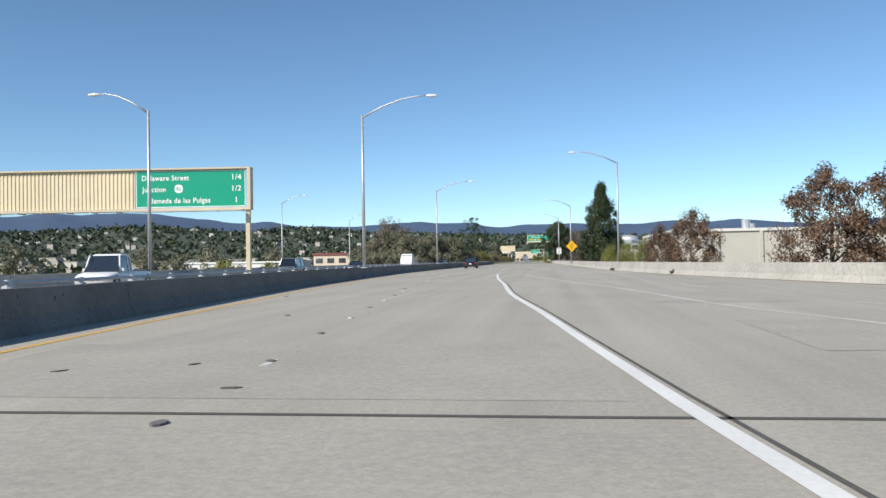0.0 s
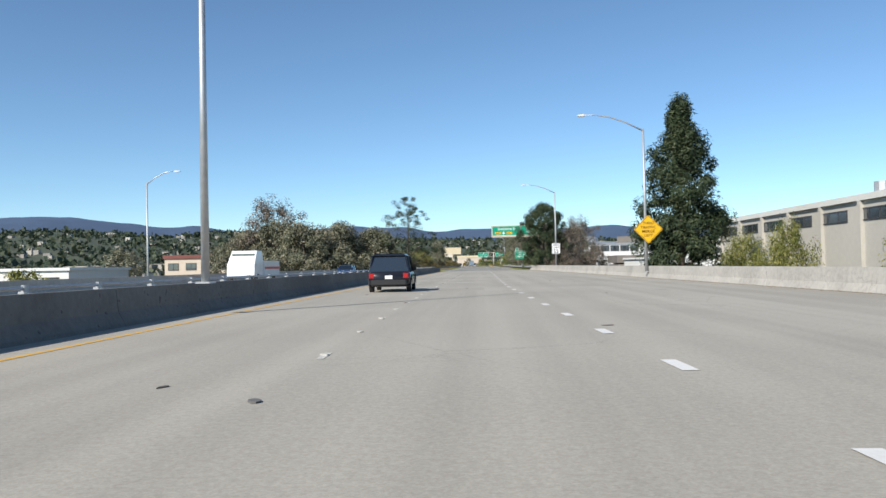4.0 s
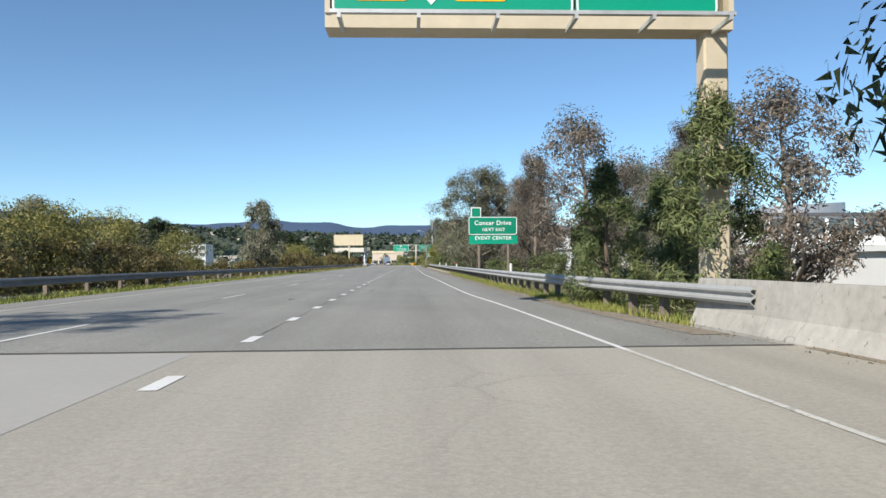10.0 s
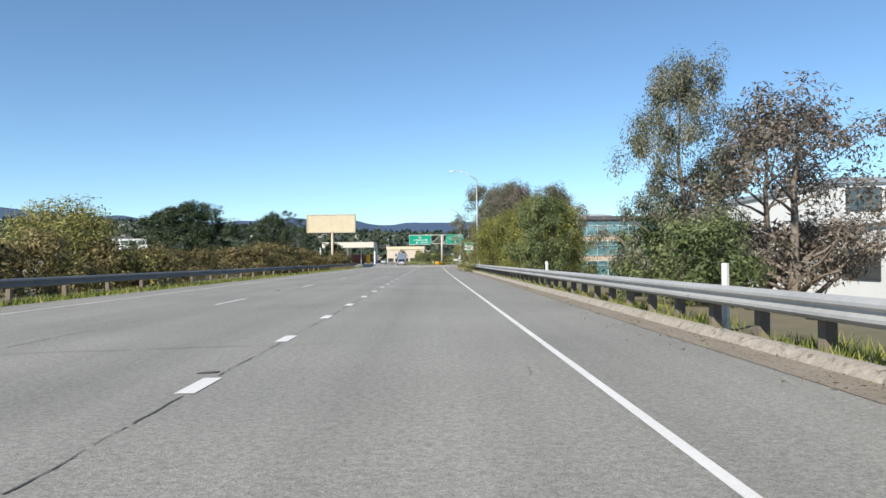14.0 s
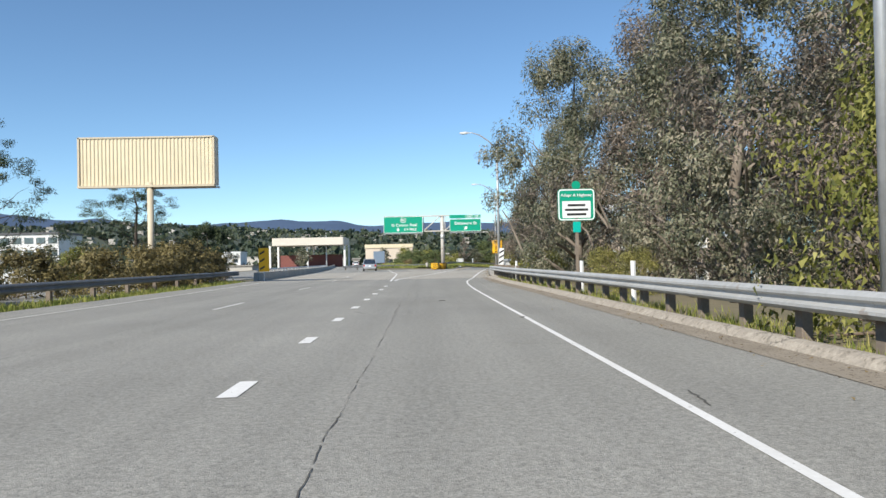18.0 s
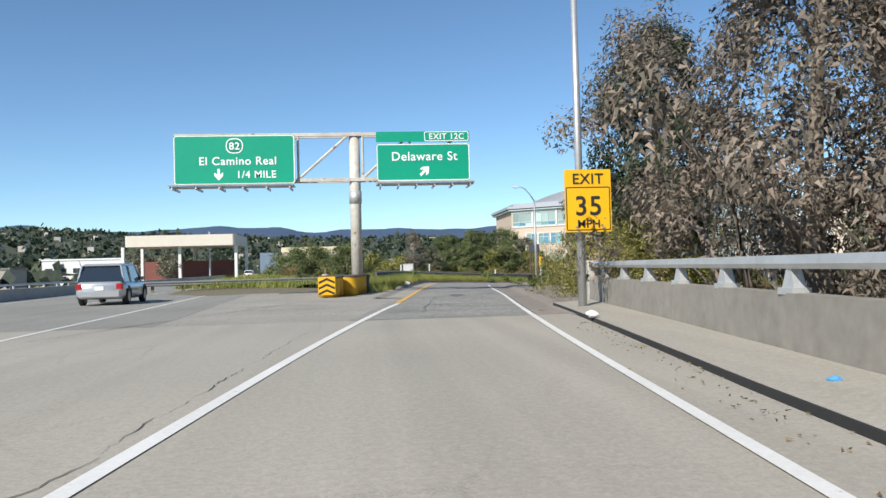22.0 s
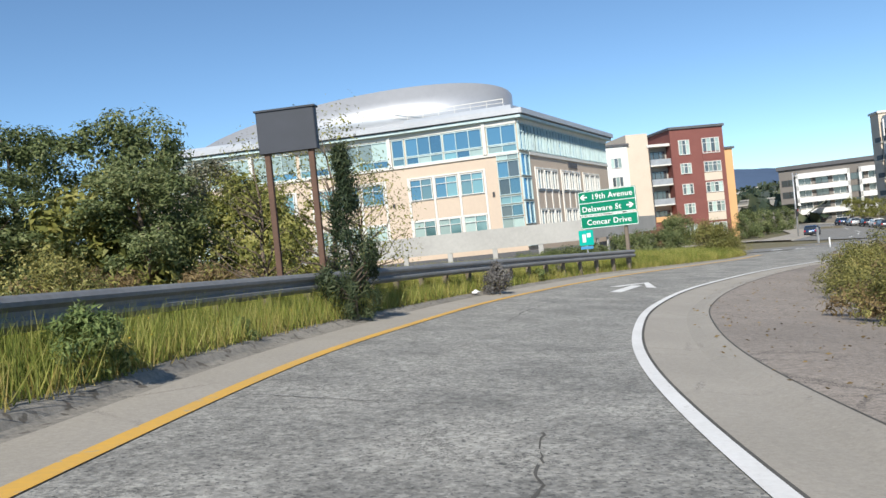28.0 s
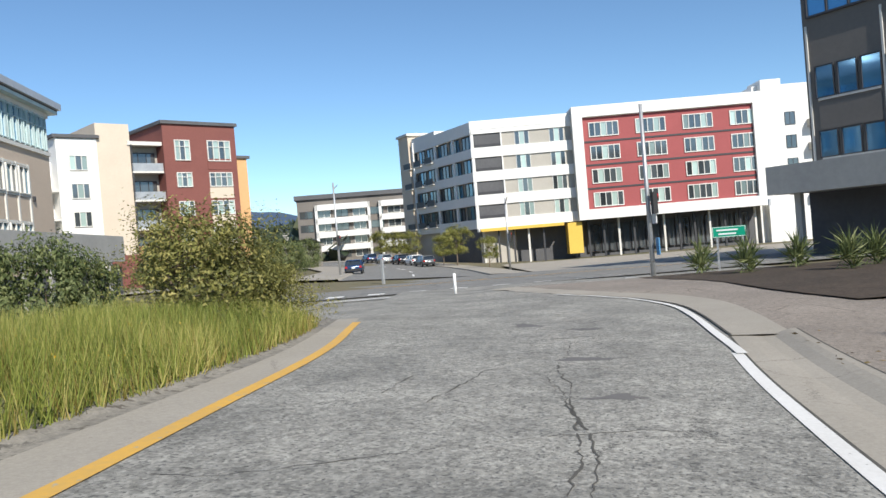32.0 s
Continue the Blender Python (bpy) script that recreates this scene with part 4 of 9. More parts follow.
stains = thing("ramp_stains", pose(0, 0, 0), "dark stains on the ramp asphalt", "stain", kind="structure")
for i, (s, o, w, l, ml) in enumerate(((6.05, 0.0, 0.35, 1.6, STAIN), (5.2, -0.6, 0.5, 0.16, STAIN), (20.6, 0.9, 0.5, 0.22, STAIN), (21.5, -0.2, 0.3, 0.5, STAIN), (20.1, 1.2, 0.35, 0.16, STAIN), (21.3, 1.0, 0.4, 0.2, STAIN))):
    blot("stain", s, o, w, l, ml, stains, 0.009, i)

# straight arrow painted on the ramp
arrow = thing("lane_arrow", pose(0, 0, 0), "large white arrow painted on the ramp lane", "road marking", kind="structure")
tail, tip = Vector((39.77, 586.73)), Vector((44.45, 589.85))
ad = (tip - tail).normalized()
an = Vector((ad.y, -ad.x))


def on_ramp(p, up=0.024):
    d2 = ((AX - np.array((p.x, p.y))) ** 2).sum(1)
    k = int(d2.argmin())
    o = (p.x - AX[k, 0]) * AS[k, 0] + (p.y - AX[k, 1]) * AS[k, 1]
    return (p.x, p.y, AZ[k, 0] - AZ[k, 1] * min(o, 10) + up)


shaft = [tail - an * 0.2, tail + an * 0.2, tip - ad * 2.2 + an * 0.2, tip - ad * 2.2 - an * 0.2]
part("shaft", Mesh().face(*[on_ramp(p) for p in shaft]), WHITE_LINE, arrow)
for sgn in (-1, 1):
    wing = [tip, tip - ad * 0.87, tip - ad * 2.95 + an * 0.54 * sgn, tip - ad * 2.95 + an * 0.92 * sgn]
    part("wing", Mesh().face(*[on_ramp(p) for p in (wing if sgn > 0 else wing[::-1])]), WHITE_LINE, arrow)

# ---------------------------------------------------------------- barriers and rails
def sweep(name, path, profile, material, label="", category="", parent=None, closed=True):
    """A profile of (across, up) carried along rows of (x, y, z)."""
    rows = []
    for i, p in enumerate(path):
        a, b = path[max(0, i - 1)], path[min(len(path) - 1, i + 1)]
        d = Vector((b[0] - a[0], b[1] - a[1])).normalized()
        n = Vector((d.y, -d.x))
        rows.append([(p[0] + n.x * u, p[1] + n.y * u, p[2] + v) for u, v in profile])
    return part(name, Mesh().loft(rows, closed), material, parent)


JERSEY = [(0.3, -0.02), (0.28, 0.08), (0.14, 0.33), (0.09, 0.84), (-0.09, 0.84), (-0.14, 0.33), (-0.28, 0.08), (-0.3, -0.02)]


def table_path(table, off, y0, y1, step, z=0.0):
    n = max(1, int(round((y1 - y0) / step)))
    return [(spline(table, y0 + (y1 - y0) * i / n) + off, y0 + (y1 - y0) * i / n, z) for i in range(n + 1)]


def barrier_run(name, table, off, y0, y1, piece, label, profile=JERSEY, z=0.0, concrete=BARRIER):
    t = thing(name, pose(0, 0, 0), label, "barrier", kind="structure")
    y = y0
    while y < y1 - 0.5:
        e = min(y + piece, y1)
        sweep("segment", table_path(table, off, y, e - 0.025, 2.5, z), profile, concrete, parent=t)
        y = e
    return t


barrier_run("barrier_median", YEL, -1.35, -50, 239.0, 12.2, "grey stained concrete median barrier with a lighter top, colour darkened for shade", concrete=BARRIER_SHADED)
barrier_run("barrier_opposite", YEL, -17.4, -50, 239.0, 12.2, "concrete barrier of the opposite carriageway")
barrier_run("barrier_right", BAR_R, 0.12, -40, 243.4, 12.2, "worn pale concrete barrier with chipped paint", [(0.3, -1.2), (0.3, 0.0), (0.16, 0.3), (0.1, 0.86), (-0.1, 0.86), (-0.16, 0.3), (-0.3, 0.0), (-0.3, -1.2)])

# small rail with posts on the far side of the median
med = thing("median_rail", pose(0, 0, 0), "thin metal rail on short posts along the median barrier", "rail", kind="structure")
sweep("tube", table_path(YEL, -1.95, -50, 237, 6, 0.92), [(0.04, 0.0), (0.0, 0.04), (-0.04, 0.0), (0.0, -0.04)], GALV, parent=med)
post_me = Mesh().box(-0.05, 0.05, -0.07, 0.07, 0, 0.98, 0.02).box(-0.1, 0.1, -0.06, 0.06, 0.8, 0.86).data("rail_post", GALV)
for i in range(90):
    y = -30 + i * 2.9
    part("rail_post", post_me, GALV, med, m=pose(spline(YEL, y) - 1.95, y, 0))

WBEAM = [(0.0, 0.44), (0.035, 0.46), (0.08, 0.5), (0.08, 0.54), (0.015, 0.58), (0.015, 0.62), (0.08, 0.66), (0.08, 0.7), (0.035, 0.74), (0.0, 0.76), (-0.012, 0.76), (0.02, 0.735), (0.06, 0.7), (0.06, 0.665), (0.0, 0.625), (0.0, 0.575), (0.06, 0.535), (0.06, 0.5), (0.02, 0.465), (-0.012, 0.44)]
rail_post_me = Mesh().box(-0.1, 0.1, -0.08, 0.08, -1.0, 0.7, 0.01).data("post", POST_WOOD)
block_me = Mesh().box(-0.1, 0.1, -0.07, 0.07, 0.42, 0.74, 0.01).data("block", POST_WOOD)


def guardrail(name, path, side, label, spacing=1.905, lap=7.62, steel=RAIL, tall=1.0, proud=1e9):
    """A steel beam on wooden posts along a path; side 1: its face looks to the right of the path."""
    t = thing(name, pose(0, 0, 0), label, "guardrail", kind="structure")
    pts = [Vector(p) for p in path]
    acc = [0.0]
    for a, b in zip(pts, pts[1:]):
        acc.append(acc[-1] + (b - a).length)

    def along(d):
        i = max(0, min(len(pts) - 2, int(np.searchsorted(acc, d)) - 1))
        w = (d - acc[i]) / max(acc[i + 1] - acc[i], 1e-6)
        return pts[i].lerp(pts[i + 1], w)

    prof = [(side * u, 0.6 + (v - 0.6) * tall) for u, v in WBEAM]
    d = 0.0
    while d < acc[-1] - 0.2:
        e = min(d + lap, acc[-1])
        n = 4
        sweep("beam", [tuple(along(d + (e - d) * i / n)) for i in range(n + 1)], prof, steel, parent=t)
        d = e
    d = 0.4
    while d < acc[-1]:
        p, q = along(d), along(min(d + 0.1, acc[-1] - 0.01))
        a = math.degrees(math.atan2(q.y - p.y, q.x - p.x))
        part("post", rail_post_me, POST_WOOD, t, m=pose(p.x, p.y, p.z, 0, 0, a) @ pose(0, side * 0.26, 0.16 if p.y > proud else 0.0))
        part("block", block_me, POST_WOOD, t, m=pose(p.x, p.y, p.z, 0, 0, a) @ pose(0, side * 0.1, 0))
        d += spacing
    return t


guardrail("guardrail_right", table_path(RAIL_R, 0.0, 241, 467.2, 4), -1, "weathered steel guardrail on wooden posts beside the shoulder", proud=450)
guardrail("guardrail_left", table_path(YEL, -2.9, 239.5, 468, 6), 1, "weathered steel guardrail along the median, colour darkened for its shaded face", 3.81, steel=RAIL_SHADED)
dike = thing("kerb_dike", pose(0, 0, 0), "low weathered asphalt dike below the guardrail", "kerb", kind="structure")
DIKE = surf("weathered_dike", (0.4, 0.355, 0.29), (0.27, 0.235, 0.19), 9, 0.8, 0.92, bump=0.7, dist=0.012, grit=(40, 0.2), crackle=(0.8, 0.02, 0.8), specks=(7, 0.62, (0.2, 0.17, 0.13)))
yd = 308.0
while yd < 463:
    sweep("dike_piece", table_path(RAIL_R, -0.44, yd, min(yd + 15.2, 463.4) - 0.03, 3.8), [(-0.06, -0.05), (-0.02, 0.02), (0.07, 0.1), (0.15, 0.125), (0.24, 0.12), (0.34, 0.0), (0.36, -0.1)], DIKE, parent=dike)
    yd += 15.2
RAMP_OFF = [(6.3, -6.6), (7, -5.4), (8, -4.0), (9, -3.2), (10, -2.95), (16, -2.8), (17.6, -2.5), (18.55, -2.2)]
RAIL_OUT = [(7, 0.02), (8, 0.16), (9, 0.45), (10, 0.5), (12, 0.6), (13, 0.65), (14, 0.7), (15, 0.78), (16, 0.86), (17, 0.97), (18, 1.0), (19, 0.95)]
rail_path = [tuple(ramp_at(q, lerp(RAMP_OFF, q) + lerp(RAIL_OUT, q), lerp(RAIL_UP, q), -1)) for q in [7.98 + 10.74 * i / 45 for i in range(46)]]
guardrail("guardrail_ramp", rail_path, 1, "long weathered steel guardrail round the outside of the ramp, colour darkened for shade", steel=RAIL_SHADED, tall=1.3)
guardrail("guardrail_gore", [(-11, 537.2, -0.05), (-7, 537.9, -0.04), (-2, 538.7, -0.04), (2.2, 539.4, -0.04), (4.4, 539.9, -0.04)], 1, "weathered steel guardrail across the gore behind the grass", steel=RAIL_SHADED)


# second bridge: shoulder kerb, walkway, parapet and hand rail on the right; low concrete rail on the left
CURB2 = [(456, 6.5), (465, 6.75), (473.5, 7.3), (481, 7.96), (489.4, 8.64), (497.6, 9.65), (503.5, 10.35), (508, 10.85)]
wk = thing("bridge_walkway", pose(0, 0, 0), "raised concrete walkway with a dark kerb on the bridge", "walkway", kind="structure")
sweep("kerb", table_path(CURB2, 0.0, 464, 506.9, 3), [(-0.02, -0.02), (0.0, 0.07), (0.03, 0.075), (0.03, -0.02)], KERB_DARK, parent=wk)
sweep("slab", table_path(CURB2, 0.03, 464, 506.9, 3), [(0.0, -0.3), (0.0, 0.08), (1.04, 0.15), (1.04, -0.3)], CONC, parent=wk)
pr = thing("bridge_parapet", pose(0, 0, 0), "concrete parapet with a stout metal hand rail", "parapet", kind="structure")
sweep("wall", table_path(CURB2, 1.1, 464, 506.9, 3), [(-0.03, -0.9), (0.0, 0.8), (0.26, 0.8), (0.26, -0.9)], PARAPET, parent=pr)
sweep("hand_rail", table_path(CURB2, 1.22, 464, 507.0, 3), [(-0.11, 1.14), (-0.08, 1.24), (0.08, 1.24), (0.11, 1.14), (0.08, 1.08), (-0.08, 1.08)], ALU, parent=pr)
part("end_post", Mesh().box(11.86, 12.22, 507.0, 507.9, -0.9, 1.2, 0.04), PARAPET, pr)
stanchion = Mesh().prism([(-0.12, -0.16), (0.12, -0.16), (0.12, 0.16), (-0.12, 0.16)], 0.78, 0.86).loft([[(-0.08, -0.13, 0.85), (0.08, -0.13, 0.85), (0.08, 0.13, 0.85), (-0.08, 0.13, 0.85)], [(-0.06, -0.05, 1.1), (0.06, -0.05, 1.1), (0.06, 0.05, 1.1), (-0.06, 0.05, 1.1)]], True).data("stanchion", ALU)
for i in range(18):
    y = 465 + i * 2.36
    part("stanchion", stanchion, ALU, pr, m=pose(spline(CURB2, y) + 1.22, y, 0))
part("end_post", Mesh().box(-0.16, 0.16, -0.2, 0.2, -0.3, 1.28, 0.03), BARRIER, pr, m=pose(spline(CURB2, 507.1) + 1.22, 507.15, 0))
LOWRAIL = [(0.2, -0.02), (0.16, 0.5), (0.16, 0.62), (-0.16, 0.62), (-0.16, 0.5), (-0.2, -0.02)]
lr = thing("bridge_median_rail", pose(0, 0, 0), "dark concrete median rail on the second bridge", "barrier", kind="structure")
for y0 in range(468, 740, 12):
    sweep("segment", table_path(YEL, -1.6, y0, y0 + 11.97, 4), LOWRAIL, BARRIER, parent=lr)
tube_me = [(0.06, 0.84), (0.0, 0.9), (-0.06, 0.84), (0.0, 0.78)]
sweep("tube", table_path(YEL, -1.6, 468, 560, 6), tube_me, GALV, parent=lr)
for i in range(36):
    y = 469 + i * 2.5
    part("rail_post", Mesh().box(-0.05, 0.05, -0.07, 0.07, 0.6, 0.82, 0.02).data("rail_post", GALV) if i == 0 else bpy.data.meshes["rail_post.001"], GALV, lr, m=pose(spline(YEL, y) - 1.6, y, 0))


# ---------------------------------------------------------------- lamps
def street_lamp(x, y, z, height, arm, reach_m, label):
    """A tapered steel mast with a curved arm towards arm degrees and a flat lamp head."""
    t = thing("street_lamp", pose(x, y, z, 0, 0, arm), label, "street lamp", "street lamps")
    part("base_plate", Mesh().box(-0.22, 0.22, -0.22, 0.22, 0, 0.05, 0.04), GALV, t)
    part("mast", smooth(Mesh().tube([(0, 0, 0.02), (0, 0, height)], [0.12, 0.075], 10).data("mast", GALV)), GALV, t)
    pts = [(0, 0, height - 0.15), (reach_m * 0.3, 0, height + 0.5), (reach_m * 0.6, 0, height + 0.95), (reach_m * 0.85, 0, height + 1.12), (reach_m, 0, height + 1.12)]
    part("arm", smooth(Mesh().tube(pts, [0.06, 0.055, 0.05, 0.04, 0.035], 8).data("arm", GALV)), GALV, t)
    head = Mesh().loft([[(reach_m - 0.1, -0.05, height + 1.08), (reach_m - 0.1, 0.05, height + 1.08), (reach_m - 0.1, 0.04, height + 1.16), (reach_m - 0.1, -0.04, height + 1.16)],
                        [(reach_m + 0.15, -0.16, height + 1.05), (reach_m + 0.15, 0.16, height + 1.05), (reach_m + 0.15, 0.1, height + 1.2), (reach_m + 0.15, -0.1, height + 1.2)],
                        [(reach_m + 0.6, -0.14, height + 1.06), (reach_m + 0.6, 0.14, height + 1.06), (reach_m + 0.6, 0.07, height + 1.16), (reach_m + 0.6, -0.07, height + 1.16)]], True)
    lamp = part("lamp_head", head, CABINET, t)
    part("lens", Mesh().box(reach_m + 0.15, reach_m + 0.5, -0.11, 0.11, height + 1.02, height + 1.055), SIGN_WHITE, lamp)
    return t


L1 = "tall galvanised street lamp"
street_lamp(-5.75, 56.0, 0.84, 10.1, 0, 4.4, L1 + " on the median barrier")
street_lamp(-8.75, 112.5, 0.84, 10.2, 0, 4.6, L1 + " on the median barrier")
street_lamp(-17.3, 49.5, 0.3, 10.2, 180, 3.2, L1 + " over the opposite carriageway")
street_lamp(-35.0, 124, -5, 15.8, 0, 3.5, L1 + " beyond the opposite carriageway")
street_lamp(-36.4, 172, -5, 15.5, 0, 3.0, L1 + " beyond the opposite carriageway")
street_lamp(-36.4, 231, -5, 15.6, 180, 2.5, L1 + " carrying a small white sign")
street_lamp(13.55, 87.0, 0.4, 10.7, 180, 4.3, L1 + " at the barrier")
street_lamp(10.75, 150.0, 0.4, 10.6, 180, 4.2, L1 + " that carries a yellow warning sign")
street_lamp(9.55, 207.4, 0.4, 11.3, 180, 4.3, L1 + " that carries a speed limit sign")
street_lamp(8.05, 420.1, -0.3, 11.8, 160, 3.0, L1 + " among the eucalyptus")
street_lamp(7.7, 468.9, 0.08, 9.7, 180, 2.2, L1 + " behind the bridge parapet")
street_lamp(10.85, 504.2, -0.3, 9.6, 180, 2.2, L1 + " that carries an exit speed sign")


# ---------------------------------------------------------------- signs
def legend(parent, text, x, z, h, material, y=-0.012, stretch=1.0):
    for wm in word_meshes(text, h, material, stretch):
        part("lettering", wm, material, parent, m=pose(x, y, z))


def green_panel(parent, w, h, x, z, material=SIGN_GREEN, border=SIGN_WHITE, r=0.14, t=0.045):
    p = part("panel", plate(w, h, r, 0.0, 0.05), material, parent, m=pose(x, 0, z))
    part("border", rim(w - 0.03, h - 0.03, r, t, -0.007, 0.0), border, p)
    return p


# sign across the median: green face on one half, corrugated back of another sign on the other half
g = thing("overhead_sign_structure", pose(-15.9, 61.6, 0, 0, 0, 6), "overhead sign on tan posts, green face beside cream corrugated back", "highway sign")
for x in (0.0, -19.4):
    part("post", Mesh().box(x - 0.17, x + 0.17, -0.15, 0.15, -0.6, 5.4, 0.03), TAN_PAINT, g)
part("frame", Mesh().box(-19.6, 0.25, -0.3, 0.5, 5.3, 5.5).box(-19.6, 0.25, -0.3, 0.5, 8.38, 8.5).box(0.0, 0.25, -0.3, 0.5, 5.5, 8.38).box(-19.6, -19.4, -0.3, 0.5, 5.5, 8.38), TAN_PAINT, g)
back = part("back_panel", Mesh().box(-19.4, -8.55, -0.05, 0.05, 5.5, 8.38), SIGN_BACK, g, "cream corrugated sign back")
rib_me = Mesh().box(-0.09, 0.09, -0.1, -0.05, 5.5, 8.38, 0.02).data("rib", SIGN_BACK)
for i in range(36):
    part("rib", rib_me, SIGN_BACK, back, m=pose(-19.25 + i * 0.3, 0, 0))
p = green_panel(g, 8.3, 2.75, -4.3, 6.93, SIGN_BRIGHT)
p.location.y = -0.12
for txt, x, z in (("Delaware Street", -1.9, 0.85), ("Junction", -2.75, 0.0), ("Alameda de las Pulgas", -0.9, -0.85)):
    legend(p, txt, x, z, 0.38, SIGN_WHITE, stretch=0.92)
for txt, z in (("1/4", 0.85), ("1/2", 0.0), ("1", -0.85)):
    legend(p, txt, 3.45, z, 0.4, SIGN_WHITE)
sh = part("shield", plate(0.62, 0.62, 0.25, -0.012, 0.0), SIGN_WHITE, p, m=pose(-0.9, 0, 0.02))
legend(sh, "82", 0, 0, 0.24, SIGN_GREEN, -0.018)
for i in range(11):
    part("bracket", Mesh().box(-0.04, 0.04, -0.9, 0.3, 5.2, 5.3).data("bracket", ALU) if i == 0 else bpy.data.meshes["bracket"], ALU, g, m=pose(-19 + i * 1.86, 0, 0))
part("catwalk", Mesh().box(-8.4, -0.2, -1.0, -0.35, 5.2, 5.24), ALU, g)

# exit sign at the end of the first bridge
g = thing("overhead_exit_sign", pose(0, 246.2, 0.4), "green exit sign on a cream cantilever frame", "highway sign")
part("post", Mesh().box(9.32, 9.9, 0.15, 0.7, -1.5, 6.2, 0.05), TAN_PAINT, g)
part("frame", Mesh().box(0.6, 9.95, 0.0, 0.8, 6.1, 6.42).box(0.6, 0.72, -0.05, 0.8, 6.42, 8.36).box(0.6, 9.95, -0.05, 0.8, 8.28, 8.4).box(9.83, 9.95, -0.05, 0.8, 6.42, 8.36), TAN_PAINT, g)
part("back_panel", Mesh().box(0.72, 9.83, 0.3, 0.36, 6.42, 8.3), SIGN_BACK, g)
p = green_panel(g, 5.5, 1.86, 3.5, 7.35, SIGN_BRIGHT)
legend(p, "Delaware St", 0.1, 0.42, 0.46, SIGN_WHITE)
for txt, x in (("EXIT", -1.62), ("ONLY", 0.62)):
    q = part("yellow_panel", plate(1.15, 0.44, 0.05, -0.012, 0.0), SIGN_YELLOW, p, m=pose(x, 0, -0.42))
    legend(q, txt, 0, 0, 0.28, SIGN_BLACK, -0.018)
part("arrow", arrow_shape(0.62, 180, -0.012, 0.0), SIGN_WHITE, p, m=pose(-0.5, 0, -0.42))
p = green_panel(g, 3.3, 1.86, 7.95, 7.35, SIGN_BRIGHT)
legend(p, "EXIT", 0, 0.42, 0.34, SIGN_WHITE)
legend(p, "12C", 0, -0.3, 0.42, SIGN_WHITE)
for i in range(6):
    part("bracket", Mesh().box(-0.04, 0.04, -1.0, 0.1, 6.02, 6.12), ALU, g, m=pose(1.0 + i * 1.7, 0, 0))
part("lamp_rail", Mesh().box(0.8, 9.6, -1.0, -0.85, 6.12, 6.2), ALU, g)

# speed limit and warning signs
g = thing("speed_limit_sign", pose(9.56, 207.25, 3.34), "white speed limit sign that reads 55, fixed to a lamp mast", "road sign")
p = part("panel", plate(1.22, 1.55, 0.06, -0.02, 0.0), SIGN_WHITE, g)
part("border", rim(1.15, 1.48, 0.05, 0.03, -0.026, -0.02), SIGN_BLACK, p)
for txt, z, h in (("SPEED", 0.5, 0.24), ("LIMIT", 0.15, 0.24), ("55", -0.38, 0.52)):
    legend(p, txt, 0, z, h, SIGN_BLACK, -0.03)
for z in (-0.36, 0.36):
    part("clamp", Mesh().box(-0.16, 0.16, 0.0, 0.26, z - 0.04, z + 0.04), ALU, g)
g = thing("merge_warning_sign", pose(10.9, 149.75, 3.55), "yellow diamond warning sign about merging lanes, on a lamp mast", "road sign")
p = part("panel", plate(1.5, 1.5, 0.1, -0.02, 0.0), SIGN_YELLOW, g, m=pose(0, 0, 0, 0, 45, 0))
part("border", rim(1.42, 1.42, 0.09, 0.03, -0.026, -0.02), SIGN_BLACK, p)
for txt, z in (("THRU", 0.45), ("TRAFFIC", 0.15), ("MERGE", -0.15), ("LEFT", -0.45)):
    part("lettering", lettering(txt, 0.2, SIGN_BLACK), SIGN_BLACK, g, m=pose(0, -0.03, z))
part("clamp", Mesh().box(-0.16, 0.16, 0.0, 0.2, -0.04, 0.04), ALU, g)
g = thing("small_white_sign", pose(-36.4, 230.86, 2.0), "small white sign on a lamp mast", "road sign")
part("panel", plate(1.1, 1.3, 0.05, -0.02, 0.0), SIGN_WHITE, g)

# Concar Drive roadside sign
g = thing("roadside_guide_sign", pose(8.45, 284.3, 0), "green guide sign with a bright event plate on two wooden posts", "highway sign")
for x in (-1.0, 1.1):
    part("post", Mesh().box(x - 0.08, x + 0.08, 0.05, 0.22, -1.5, 3.6, 0.02), POST_WOOD, g)
p = green_panel(g, 3.5, 1.3, 0, 3.77, SIGN_GREEN)
legend(p, "Concar Drive", 0, 0.22, 0.31, SIGN_WHITE)
legend(p, "NEXT EXIT", 0.06, -0.26, 0.22, SIGN_WHITE)
q = part("event_plate", plate(3.5, 0.6, 0.04, 0.0, 0.04), SIGN_BRIGHT, g, m=pose(0.02, 0, 2.77))
legend(q, "EVENT CENTER", 0, 0.13, 0.25, SIGN_WHITE)
q = part("route_plate", plate(0.72, 0.72, 0.05, 0.0, 0.04), SIGN_WHITE, g, m=pose(-1.2, 0.05, 4.74))
part("route_face", plate(0.6, 0.6, 0.05, -0.01, 0.0), SIGN_GREEN, q)

